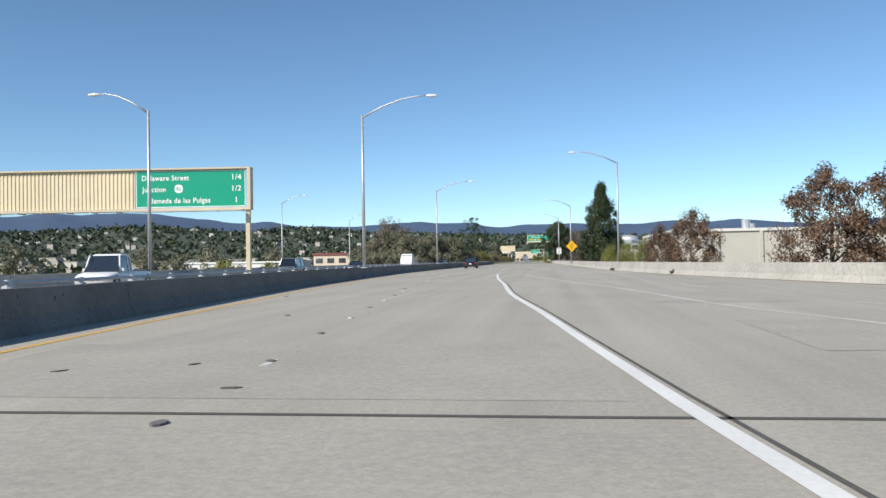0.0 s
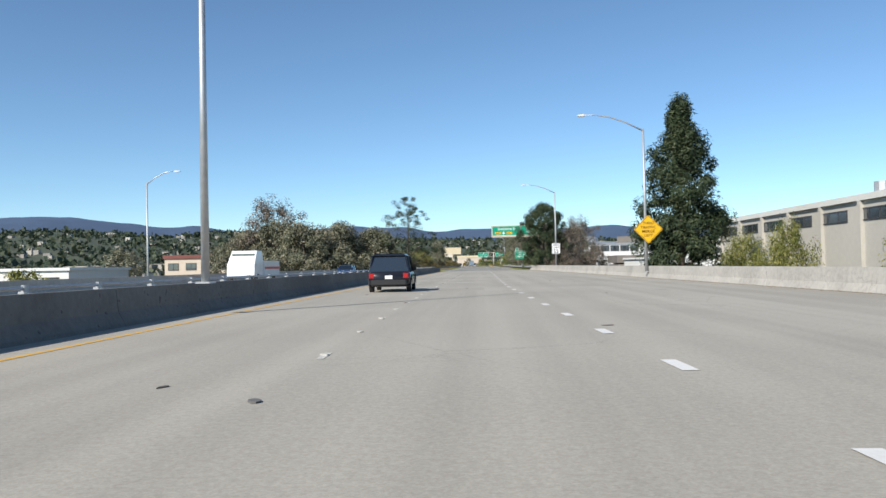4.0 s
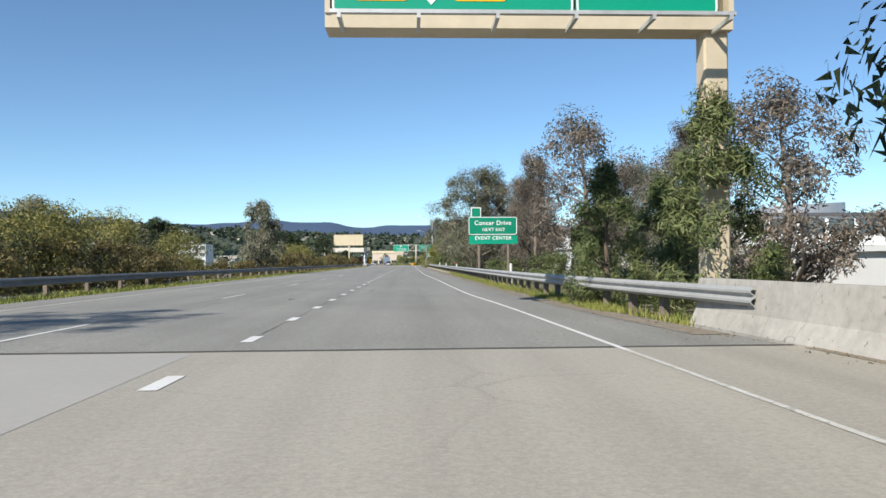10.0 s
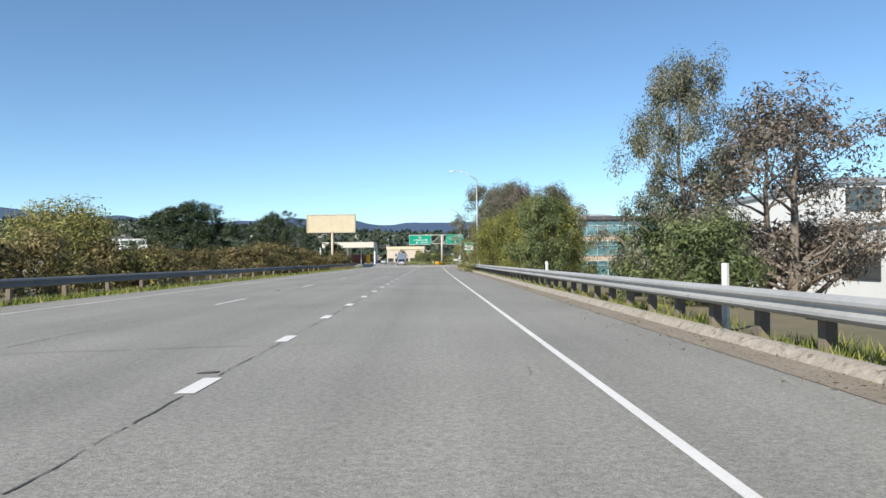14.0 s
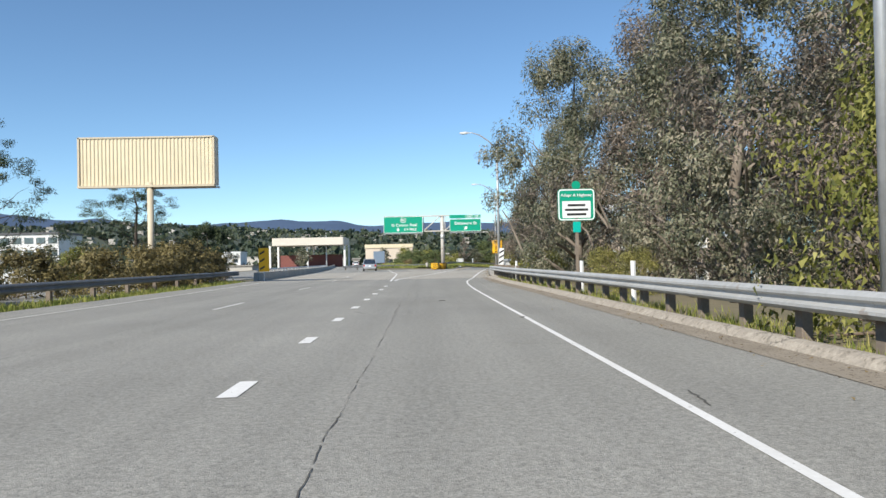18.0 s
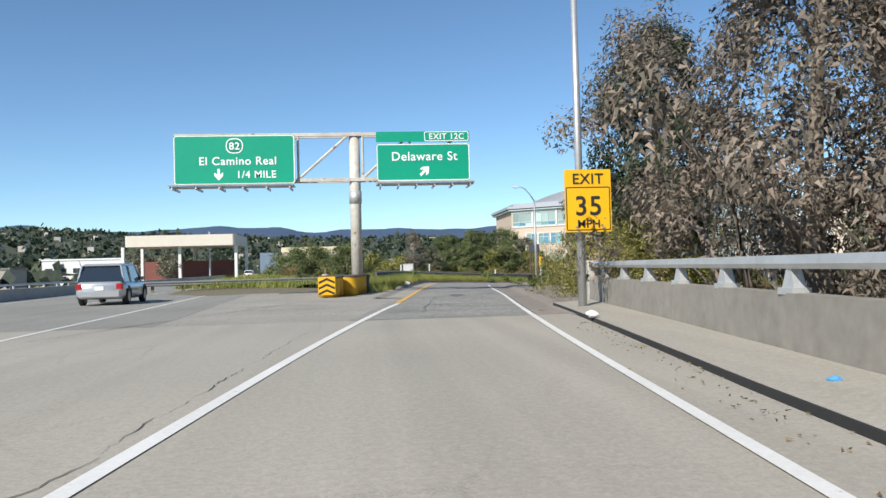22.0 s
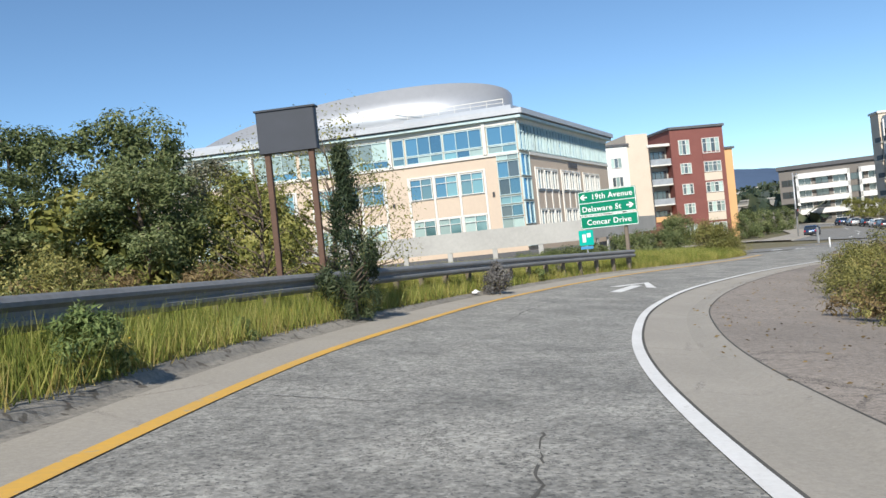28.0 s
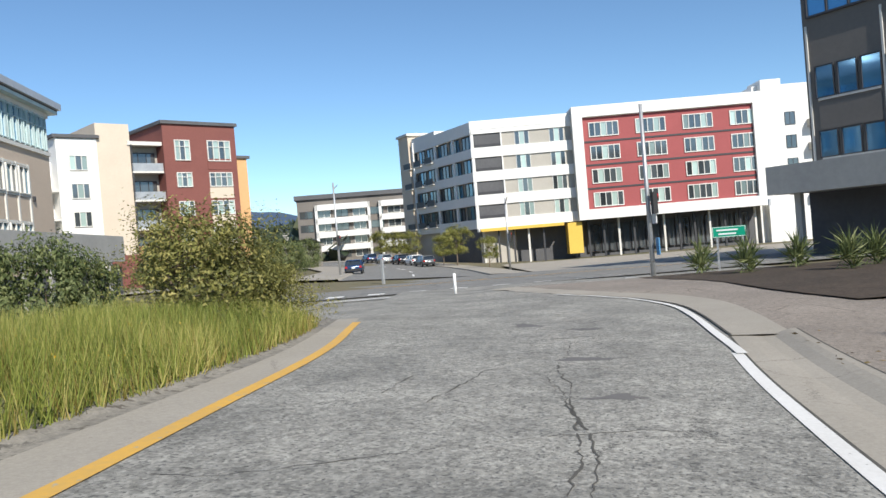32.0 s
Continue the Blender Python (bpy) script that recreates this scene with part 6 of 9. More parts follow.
proto("green", "green_shrub", "dense dark green leafy shrub", "bush", 3.0, 2.3, 0.0, 72, 106, (0.38, 0.38, 0.35), (0.165, 0.095), GREEN, BARK, 0.1, 0.08, 4, 49, "shrub")
proto("red", "reddish_tree", "broad tree with reddish-brown leaves", "round", 11.5, 4.6, 1.5, 120, 150, (0.55, 0.55, 0.5), (0.24, 0.13), REDDISH, BARK, 0.2, 0.25, 9, 53)
proto("scrub", "dry_scrub", "low dry brown scrub", "bush", 1.5, 1.9, 0.0, 46, 84, (0.32, 0.32, 0.21), (0.165, 0.055), DRYBUSH, BARK, -0.2, 0.05, 4, 57, "shrub")
proto("conifer_weed", "young_conifer", "scraggly young conifer growing at the kerb", "cone", 3.0, 0.72, 0.0, 60, 190, (0.12, 0.12, 0.16), (0.13, 0.025), PINE, BARK, -0.5, 0.05, 14, 61)
proto("weed", "kerb_weed", "leafy weed growing out of the kerb", "bush", 1.0, 0.6, 0.0, 30, 110, (0.11, 0.11, 0.12), (0.1, 0.035), leafy("weed_leaf", (0.08, 0.12, 0.04), (0.18, 0.24, 0.08), (0.34, 0.38, 0.15)), BARK, -0.4, 0.02, 4, 66, "weed")
proto("grey_weed", "kerb_weed", "grey dried weed at the kerb", "bush", 0.95, 0.5, 0.0, 30, 110, (0.1, 0.1, 0.13), (0.06, 0.035), leafy("grey_dry_leaf", (0.1, 0.095, 0.09), (0.22, 0.21, 0.2), (0.4, 0.38, 0.36)), BARK, -0.2, 0.02, 6, 68, "weed")
proto("bare", "bare_shrub", "twiggy shrub with thin olive leaves", "tall", 4.6, 2.0, 0.5, 80, 40, (0.4, 0.4, 0.4), (0.09, 0.045), OLIVE, BARK, 0.1, 0.07, 46, 71)


def plant(key, x, y, scale=1.0, rot=0.0, z=None, wide=None, group="", label=""):
    src, used = PROTO[key]
    zz = ground_at(x, y) if z is None else z
    m = pose(x, y, zz, 0, 0, rot)
    if not used:
        src.matrix_basis = m
        PROTO[key][1] = True
        ob = src
    else:
        ob = copy_thing(src, m)
    w = wide or scale
    ob.scale = (w, w, scale)
    if group:
        ob["group"] = group
    if label:
        ob["label"] = label
    return ob


pr_ = random.Random(11)


def many(key, spots, group=""):
    for s in spots:
        turn = pr_.uniform(0, 360)
        plant(key, s[0], s[1], s[2] if len(s) > 2 else 1.0, s[5] if len(s) > 5 else turn, s[3] if len(s) > 3 else None, s[4] if len(s) > 4 else None, group)


# right of the first bridge
many("redwood", [(17.4, 165.5, 1.04, -6.0)])
many("red", [(34.5, 88, 1.36, -6, 1.15), (22.6, 97, 1.06, -6, 0.8), (20.3, 104, 0.95, -6, 0.55), (42, 84, 1.5, -6)])
many("olive", [(18.6, 128, 1.62, -6.0, 0.72), (17.2, 140, 1.6, -6, 0.7), (18.0, 150, 1.55, -6, 0.75), (19.4, 114, 1.62, -6, 0.72)], "shrubs along the bridge")
many("tallpine", [(10.0, 233.6, 1.02, -5.2, 0.84)])
many("euc2", [(13.6, 233, 0.74, -4.0, 0.72), (20.5, 243, 0.6, -4.0)])
many("sparse", [(16.2, 234, 1.02, -3.0), (14.8, 283, 1.12, -2.0), (17.5, 259, 0.9, -2.5), (14.3, 347, 0.72, -2.0, 0.8), (15.5, 352, 0.75, -2)])
many("euc", [(10.9, 348, 0.66, -1.6, 0.5)])
many("young", [(9.6, 246.5, 1.08, -0.3), (8.0, 250.2, 0.85, -0.3), (10.4, 253, 0.9, -0.6)])
many("euc", [(17, 268, 0.62, -2.2), (10.0, 316, 0.86, -0.9, 1.08, 312), (16.5, 320, 0.92, -2.4), (24.5, 300, 0.9, -3)])
many("euc2", [(13.0, 323, 0.9, -1.8, 1.05), (14.8, 306, 0.7, -2.0, 0.62), (13.2, 295, 0.86, -2.0, 0.7), (19, 290, 0.8, -2.4), (20, 275, 0.85, -2.4)])
many("green", [(11.0, 293, 0.5), (10.8, 305, 0.5), (10.4, 321, 0.5), (9.9, 343, 0.8), (10.4, 349, 0.85), (12.5, 354, 0.8), (12.5, 256, 0.7), (11, 264, 0.6), (11, 275, 0.6)], "shrubs behind the guardrail")
many("olive", [(8.5, 401.5, 0.96, -0.25, 0.98), (11.2, 408.5, 1.3, -0.8, 1.05), (10.3, 421.0, 1.22, -0.6, 0.92), (14.2, 406, 1.35, -1.2), (11.2, 391, 1.3, -0.8, 0.9), (14.0, 396, 1.35, -1.0), (16.5, 412, 1.3, -1.5)], "olive shrubs behind the guardrail")
many("euc", [(13.5, 438, 1.0, -2.0), (11.3, 456.5, 1.1, -2.2, 1.02), (13.4, 470.3, 1.02, -2.4, 0.82), (20, 440, 1.05, -3.0)])
many("euc2", [(14.8, 430, 0.95, -2), (13.5, 447, 1.05, -2, 0.95), (17, 455, 1.1, -3.0), (24, 452, 1.1, -3.4)])
many("yellow", [(9.3, 437, 0.45), (10.6, 447, 0.5), (10.2, 459, 0.42)], "shrubs by the parapet")
many("olive", [(10.9, 471, 0.62, -1.6, 0.6), (13.4, 474, 0.75, -2, 0.7), (16.0, 468, 0.5, -1.4, 0.5)], "olive shrubs behind the parapet")
# behind the second bridge and inside the bend
many("euc2", [(15.2, 500.6, 1.04, -4.0, 0.98), (18.4, 500.5, 0.98, -4.2, 0.8)])
many("euc", [(20.8, 499.5, 0.9, -4.2, 0.75), (29, 549, 0.78, -1.6), (33, 556, 0.75, -1.6), (21, 536, 0.5, -1.2)])
many("greenoak", [(9.0, 369.0, 0.42, -0.4, 0.36)])
many("sparse", [(16.0, 512.4, 0.86, -0.3, 0.86)])
many("darkround", [(16.3, 512.9, 0.62, -0.3, 0.42)])
many("yellow", [(13.6, 510.2, 0.56), (14.2, 512.2, 0.72), (15.4, 512.6, 0.8), (14.6, 514.8, 0.8), (16.2, 515.6, 0.95), (15.7, 517, 0.9), (17.8, 520.5, 1.0), (18.4, 526, 0.9), (18.6, 530.5, 0.75), (18.8, 535, 0.55), (19.6, 540, 0.5), (20.5, 545, 0.5), (20.6, 523, 1.2), (21.6, 529, 1.1), (22.5, 535, 0.9)], "yellow-green shrubs beside the ramp")
many("olive", [(18.0, 515, 0.75), (21.5, 527, 0.7), (23.6, 532, 0.7), (24.5, 541, 0.5)], "olive shrubs inside the bend")
many("green", [(19.5, 543, 0.5), (22.5, 548, 0.5)], "low shrubs inside the bend")
for i in range(24):
    s = 10.6 + 0.42 * i
    for k, o in enumerate((5.8 - 0.02 * i, 8.0)):
        q = ramp_at(s + 0.1 * k, o + 0.45 * math.sin(i * 2.1), 0, 1)
        plant("low_yellow" if (i + k) % 4 else "scrub", q.x, q.y, (0.7 if i < 17 else 0.9) * (1 + 0.18 * math.sin(i * 1.7 + k)) + 0.1 * k, pr_.uniform(0, 360), q.z - 0.15, None, "shrubs inside the bend")
# outside the bend
many("green", [(0.6, 550, 0.95), (-1.8, 553, 0.8), (3.2, 553, 0.75), (5.2, 556, 0.45)], "shrubs between ramp and highway")
many("greenoak", [(17.2, 597.5, 0.46, -0.1, 0.5), (21.5, 599, 0.52, -0.2, 0.55), (25.5, 598, 0.54, -0.4, 0.55), (20.0, 594.0, 0.36, -0.3, 0.5), (25.0, 592.8, 0.34, -0.5, 0.46)])
many("greenoak", [(4.0, 539.0, 0.24, -0.1, 0.24), (1.2, 541.5, 0.18, -0.2, 0.2)])
many("oak", [(29.5, 602, 0.44, -0.6, 0.46), (14.0, 592.5, 0.3, -0.1, 0.4)])
many("far_olive", [(12.4, 600, 0.8), (16, 604, 0.95), (19.5, 595, 0.75), (23.4, 594, 0.85), (33, 604, 0.8), (29.3, 594.5, 0.7, -0.4), (10.5, 612, 1.0), (3, 606, 0.9), (-2, 612, 0.9), (7, 618, 1.0)], "trees and shrubs outside the bend")
many("sparse", [(11.8, 591.0, 0.55, -0.4, 0.34)])
many("scrub", [(7.5, 588, 1.1), (10, 586, 1.0), (13.5, 586.5, 1.1), (17, 587.5, 1.0), (5, 582, 1.1), (12, 580, 0.7), (19.5, 589.5, 0.9), (22.5, 589, 0.9), (26, 588.5, 0.8), (8.5, 577, 0.8), (28, 590.5, 0.8)], "dry scrub outside the bend")
for i in range(26):
    q = ramp_at(8.4 + 0.26 * i, -8.2 - 3.6 * (i % 3) + 0.9 * math.sin(i * 2.7), 0, -1)
    plant("scrub" if i % 4 else "low_yellow", q.x, q.y, 0.66 + 0.2 * math.sin(i * 1.9), pr_.uniform(0, 360), ground_at(q.x, q.y) - 0.1, None, "scrub on the bank outside the bend")
many("bare", [(29.2, 586.6, 1.1, -0.8), (31.0, 588.6, 0.9, -0.9), (26.8, 585.6, 0.9, -0.6)])
p = ramp_at(15.03, -1.35, 0.05, -1)
plant("conifer_weed", p.x, p.y, 1.25, 20, p.z, 0.95)
for s, o, k, key in ((12.65, -1.40, 1.1, "weed"), (13.5, -1.35, 0.8, "weed"), (11.6, -1.60, 0.45, "weed"), (16.42, -0.62, 1.05, "grey_weed"), (16.47, -0.95, 0.8, "grey_weed"), (8.3, -1.30, 0.8, "weed"), (8.05, 1.9, 0.5, "weed"), (17.7, -2.00, 0.55, "grey_weed"), (17.3, -1.60, 0.5, "weed"), (14.2, -1.50, 0.4, "weed"), (6.9, 2.1, 0.6, "weed"), (7.3, 2.6, 0.5, "weed")):
    p = ramp_at(s, o, 0.08, -1 if o < 0 else 1)
    plant(key, p.x, p.y, k, pr_.uniform(0, 360), p.z)
# near the street corner
many("yellow", [(66.2, 605.2, 0.78, -2.75, 0.8), (67.6, 606.0, 0.66, -2.8, 0.6)], "shrubs at the street corner")
many("green", [(64.4, 613.0, 0.8, -2.75, 0.6), (65.7, 612.1, 0.84, -2.8, 0.6), (67.0, 611.2, 0.86, -2.8, 0.6), (67.9, 610.7, 0.7, -2.85, 0.45)], "hedge before the garage wall")
many("bare", [(65.6, 605.6, 0.62, -2.7, 0.8), (68.2, 605.6, 0.6, -2.8, 0.8), (67.0, 606.6, 0.6, -2.8, 0.9)])
many("yellow", [(68.5, 606.5, 0.55, -2.8), (67.3, 604.4, 0.4, -2.6)], "shrubs at the street corner")
many("green", [(56.5, 612, 0.55, -2.5), (60, 614.5, 0.58, -2.6), (63.5, 617, 0.6, -2.8), (67, 620, 0.65, -3), (70.5, 623, 0.65, -3.1), (53.5, 611, 0.5, -2.4)], "clipped hedge before the garage wall")
# left of the highway
many("oak", [(-21, 234, 1.05, -6), (-26.5, 229, 1.12, -6), (-32, 224, 1.1, -6), (-37.5, 228, 1.15, -6), (-44, 232, 1.05, -6), (-50, 238, 0.9, -6), (-23, 243, 0.95, -6), (-30, 240, 1.05, -6), (-16.5, 241, 0.6, -4), (-27, 255, 0.8, -4), (-34, 262, 0.8, -4)])
many("sparse", [(-39, 231, 1.62, -6)])
many("oak", [(-23.5, 254, 0.78, -4), (-21, 262, 0.6, -3), (-24, 285, 0.66, -3), (-21.5, 296, 0.56, -3), (-30, 280, 0.74, -3)])
many("yellow", [(-17.5, 258, 1.3, -0.6), (-16.8, 264, 1.3, -0.6)], "yellow-green shrubs along the median")
many("pine", [(-15.0, 234.0, 1.06, -3.2, 1.0), (-31, 461, 0.75, -4), (-22, 452, 0.82, -3.5, 0.75), (-24.5, 482, 0.8, -3, 1.0)])
many("oak", [(-14.0, 316, 0.68, -1.0, 0.44)])
many("darkround", [(-27, 418, 0.72, -3.4, 0.95), (-19.8, 430, 0.68, -3.4, 0.5), (-32, 424, 0.7, -3.4, 0.9), (-30, 330, 0.6, -3), (-40, 360, 0.6, -3), (-18.5, 484, 0.5, -3.2, 0.45)])
many("yellow", [(-16, 361, 1.45, -1.0), (-18.5, 364, 1.55, -1.2), (-15.5, 268, 1.2), (-17, 280, 1.3), (-16, 292, 1.1)], "yellow-green shrubs along the median")
hx = 246.0
while hx < 470:
    plant("hedge", -14.6 + 0.9 * math.sin(hx), hx, (0.7 if hx < 345 else 0.95) + 0.2 * math.sin(hx * 1.3), pr_.uniform(0, 360), None, None, "shrubs along the median")
    hx += 5.2
many("far_oak", [(-45, 520, 0.5), (-60, 540, 0.6), (-38, 545, 0.4), (-75, 500, 0.6), (-90, 560, 0.7), (-52, 590, 0.5), (-33, 640, 0.45), (-12, 690, 0.5), (6, 700, 0.5), (24, 690, 0.55), (-50, 680, 0.6), (-95, 640, 0.6), (-70, 430, 0.7), (-85, 390, 0.7), (-60, 360, 0.6), (-110, 330, 0.8), (-95, 290, 0.8), (-80, 200, 0.9, -6), (-100, 150, 0.9, -6), (-70, 160, 0.7, -6), (-120, 240, 1.0, -6), (-62, 120, 0.6, -6)])
many("far_olive", [(-44, 470, 0.9), (-50, 480, 1.0), (-38, 500, 0.8), (-30, 520, 0.7), (-60, 190, 1.3, -6), (-66, 175, 1.4, -6), (-75, 140, 1.3, -6)], "far shrubs")


# grass and flowers
def blades(points, h, w, seed):
    r = np.random.default_rng(seed)
    n = len(points)
    a = r.uniform(0, 2 * math.pi, n)
    hh = h * r.uniform(0.45, 1.35, n)
    lean = r.normal(size=(n, 2)) * 0.28 * hh[:, None]
    side = np.stack([np.cos(a), np.sin(a), np.zeros(n)], 1) * w / 2
    tip = points + np.concatenate([lean, hh[:, None]], 1)
    return np.stack([points - side, points + side, tip], 1)


def ramp_points(s0, s1, o0, o1, edge, n, seed, up=0.05):
    r = np.random.default_rng(seed)
    out = []
    tab = [station(s0 + (s1 - s0) * i / 160) for i in range(161)]
    for u, v in zip(r.uniform(0, 160, n), r.uniform(0, 1, n)):
        mid, side, half, z, slope = tab[int(u)]
        nxt = tab[min(160, int(u) + 1)]
        w = u - int(u)
        o = o0 + (o1 - o0) * v + edge * half - (lerp(LEFT_W, s0 + (s1 - s0) * u / 160) - 1.2 if edge < 0 else 0.0)
        p = mid.lerp(nxt[0], w) + side * o
        rise = berm(s0 + (s1 - s0) * u / 160, -o - half) - 0.06 if edge < 0 and -o - half < 8.0 else 0.0
        out.append((p.x, p.y, z + (nxt[3] - z) * w - slope * max(-14, o) + up + max(rise, 0.0)))
    return np.array(out)


tagged(part("verge_grass", quads("verge_grass", blades(ramp_points(7.1, 21.8, -4.9, -1.12, -1, 150000, 1), 0.46, 0.016, 2), GRASS), GRASS), "green and yellow wild grass on the ramp verge", "grass", kind="stuff")
tagged(part("dry_grass", quads("dry_grass", blades(ramp_points(7.1, 21.8, -4.6, -1.06, -1, 34000, 3), 0.36, 0.015, 4), GRASS_DRY), GRASS_DRY), "dry straw-coloured grass on the ramp verge", "grass", kind="stuff")
tagged(part("bank_grass", quads("bank_grass", blades(ramp_points(7.5, 12, -17, -4.4, -1, 30000, 5, -0.1), 0.5, 0.05, 6), GRASS), GRASS), "rough grass on the bank outside the bend", "grass", kind="stuff")
tagged(part("dry_bank_grass", quads("dry_bank_grass", blades(ramp_points(11.5, 18, -17, -4.4, -1, 30000, 7, -0.1), 0.4, 0.05, 8), GRASS_DRY), GRASS_DRY), "dry brown grass on the bank outside the bend", "grass", kind="stuff")
tagged(part("rail_grass", quads("rail_grass", blades(ramp_points(7.9, 18.9, -3.0, -1.5, -1, 42000, 19), 0.56, 0.014, 20), GRASS), GRASS), "tall seeding grass under the ramp guardrail", "grass", kind="stuff")
rg = np.random.default_rng(12)
med_y = rg.uniform(240, 466, 26000)
med_x = np.interp(med_y, [r[0] for r in YEL], [r[1] for r in YEL]) - rg.uniform(1.7, 3.6, 26000)
tagged(part("median_grass", quads("median_grass", blades(np.stack([med_x, med_y, np.full(26000, -0.05)], 1), 0.2, 0.05, 8), GRASS), GRASS), "thin grass under the median guardrail", "grass", kind="stuff")
sh_y = rg.uniform(243, 460, 26000)
sh_y = sh_y + 2.0 * np.sin(sh_y * 1.3)
sh_x = np.interp(sh_y, [r[0] for r in RAIL_R], [r[1] for r in RAIL_R]) + np.abs(rg.normal(0.2, 0.55, 26000)) - 0.06 - 0.32 * (np.sin(sh_y * 0.21) + np.sin(sh_y * 0.083) > 1.25)
tagged(part("shoulder_grass", quads("shoulder_grass", blades(np.stack([sh_x, sh_y, np.full(26000, -0.06)], 1), 0.2, 0.03, 9), GRASS), GRASS), "weeds and grass under the roadside guardrail", "grass", kind="stuff")
ed_y = rg.uniform(245, 309, 14000)
ed_y = ed_y + 2.5 * np.sin(ed_y * 0.9)
ed_x = np.interp(ed_y, [r[0] for r in RAIL_R], [r[1] for r in RAIL_R]) - 0.62 + np.abs(rg.normal(0.0, 0.45, 14000)) * (1 + 0.4 * np.sin(ed_y * 0.37))
tagged(part("edge_grass", quads("edge_grass", blades(np.stack([ed_x, ed_y, np.full(14000, -0.02)], 1), 0.13, 0.016, 31), GRASS), GRASS), "yellow-green grass along the dirt edge of the shoulder", "grass", kind="stuff")
gr_pts = np.stack([rg.uniform(3.0, 9.0, 9000), rg.uniform(520, 545, 9000), np.full(9000, -0.08)], 1)
keep = (gr_pts[:, 1] > 524) & (gr_pts[:, 0] > 4.4) & (gr_pts[:, 0] < np.interp(gr_pts[:, 1], [520, 528, 538.5, 546], [5.6, 6.9, 8.0, 9.2]) - 0.1)
tagged(part("gore_grass", quads("gore_grass", blades(gr_pts[keep], 0.4, 0.035, 10), GRASS), GRASS), "tall grass between the drums and the ramp", "grass", kind="stuff")
fl = ramp_points(9, 21, -3.6, -1.3, -1, 900, 15, 0.36)
tagged(part("wild_flowers", quads("wild_flowers", leaves(fl, 0.02, 0.02, -0.6, 16), SIGN_YELLOW), SIGN_YELLOW), "small yellow wild flowers in the verge grass", "flowers", kind="stuff")

# dirt strip with dry leaves along the shoulder
strip("dirt_shoulder", RAIL_R, RAIL_R, 241, 462, 0.008, DIRT, -1.0, -0.4, label="dirt and leaf litter along the shoulder")
DUST_B = [(-40, 44), (20, 23), (43, 17.7), (62, 14.5), (77, 13.0), (101, 11.7), (155, 10.4), (182, 9.7), (207, 8.95), (225, 8.3), (243, 7.6)]
strip("dirt_barrier", DUST_B, BAR_R, 20, 239, 0.006, DIRT, 0.05, -0.12, label="blown dirt at the foot of the concrete barrier")
lit_n = 6000
ly = rg.uniform(100, 500, lit_n)
lx = np.where(ly < 240, np.interp(ly, [r[0] for r in BAR_R], [r[1] for r in BAR_R]) - np.abs(rg.normal(0.2, 0.25, lit_n)) - 0.25, np.where(ly < 462, np.interp(ly, [r[0] for r in RAIL_R], [r[1] for r in RAIL_R]) - np.abs(rg.normal(0, 0.6, lit_n)) - 0.15, np.interp(ly, [r[0] for r in CURB2], [r[1] for r in CURB2]) - np.abs(rg.normal(0, 0.3, lit_n)) - 0.05))
tagged(part("leaf_litter", quads("leaf_litter", leaves(np.stack([lx, ly, np.full(lit_n, 0.02)], 1), 0.045, 0.02, 0.0, 21, 0.85), DRYBUSH), DRYBUSH), "dry leaves and bark scattered along the road edge", "litter", kind="stuff")
lr_pts = ramp_points(5, 21, 1.0, 6.0, 1, 1500, 23, 0.09)
tagged(part("apron_litter", quads("apron_litter", leaves(lr_pts, 0.08, 0.03, 0.0, 24, 0.85), DRYBUSH), DRYBUSH), "dry leaves scattered on the paved apron", "litter", kind="stuff")

# ---------------------------------------------------------------- buildings
BEIGE = surf("beige_stone_cladding", (0.6, 0.485, 0.38), (0.53, 0.425, 0.33), 3, 0.3, 0.8, bump=0.1)
TRIM = surf("pale_stone_trim", (0.7, 0.68, 0.63), (0.62, 0.6, 0.55), 3, 0.5, 0.75, bump=0.1)
WALL_WHITE = surf("white_stucco", (0.8, 0.79, 0.76), (0.72, 0.71, 0.68), 4, 0.4, 0.85, bump=0.15)
WALL_TAN = surf("tan_stucco", (0.66, 0.56, 0.45), (0.58, 0.49, 0.39), 4, 0.4, 0.85, bump=0.15)
WALL_BROWN = surf("brown_red_cladding", (0.23, 0.085, 0.07), (0.18, 0.065, 0.055), 4, 0.4, 0.8, bump=0.15)
WALL_RED = surf("red_panel_cladding", (0.36, 0.09, 0.09), (0.3, 0.075, 0.075), 4, 0.3, 0.75, bump=0.1)
WALL_GREY = surf("grey_beige_stucco", (0.46, 0.43, 0.38), (0.38, 0.355, 0.31), 4, 0.4, 0.85, bump=0.15)
WALL_TAUPE = surf("taupe_cladding", (0.2, 0.18, 0.16), (0.16, 0.145, 0.13), 4, 0.4, 0.8, bump=0.15)
WALL_ORANGE = surf("orange_stucco", (0.72, 0.42, 0.2), (0.63, 0.36, 0.17), 4, 0.4, 0.85, bump=0.15)
YELLOW_WALL = surf("yellow_panel", (0.75, 0.5, 0.1), (0.66, 0.43, 0.08), 4, 0.4, 0.8, bump=0.1)
# roof edges, and the shade painted into garage, shop and balcony openings
ROOF_AND_SHADE = surf("dark_roof_edge_and_shade", (0.12, 0.12, 0.125), (0.08, 0.08, 0.085), 3, 0.5, 0.7)
ROOF_EDGE = surf("pale_metal_eave", (0.5, 0.51, 0.53), (0.4, 0.41, 0.43), 2, 0.4, 0.5, 0.3, bump=0.05)
ROOF_METAL = surf("silver_roof_metal", (0.5, 0.51, 0.53), (0.43, 0.44, 0.46), 1.5, 0.12, 0.4, 0.5, bump=0.03)
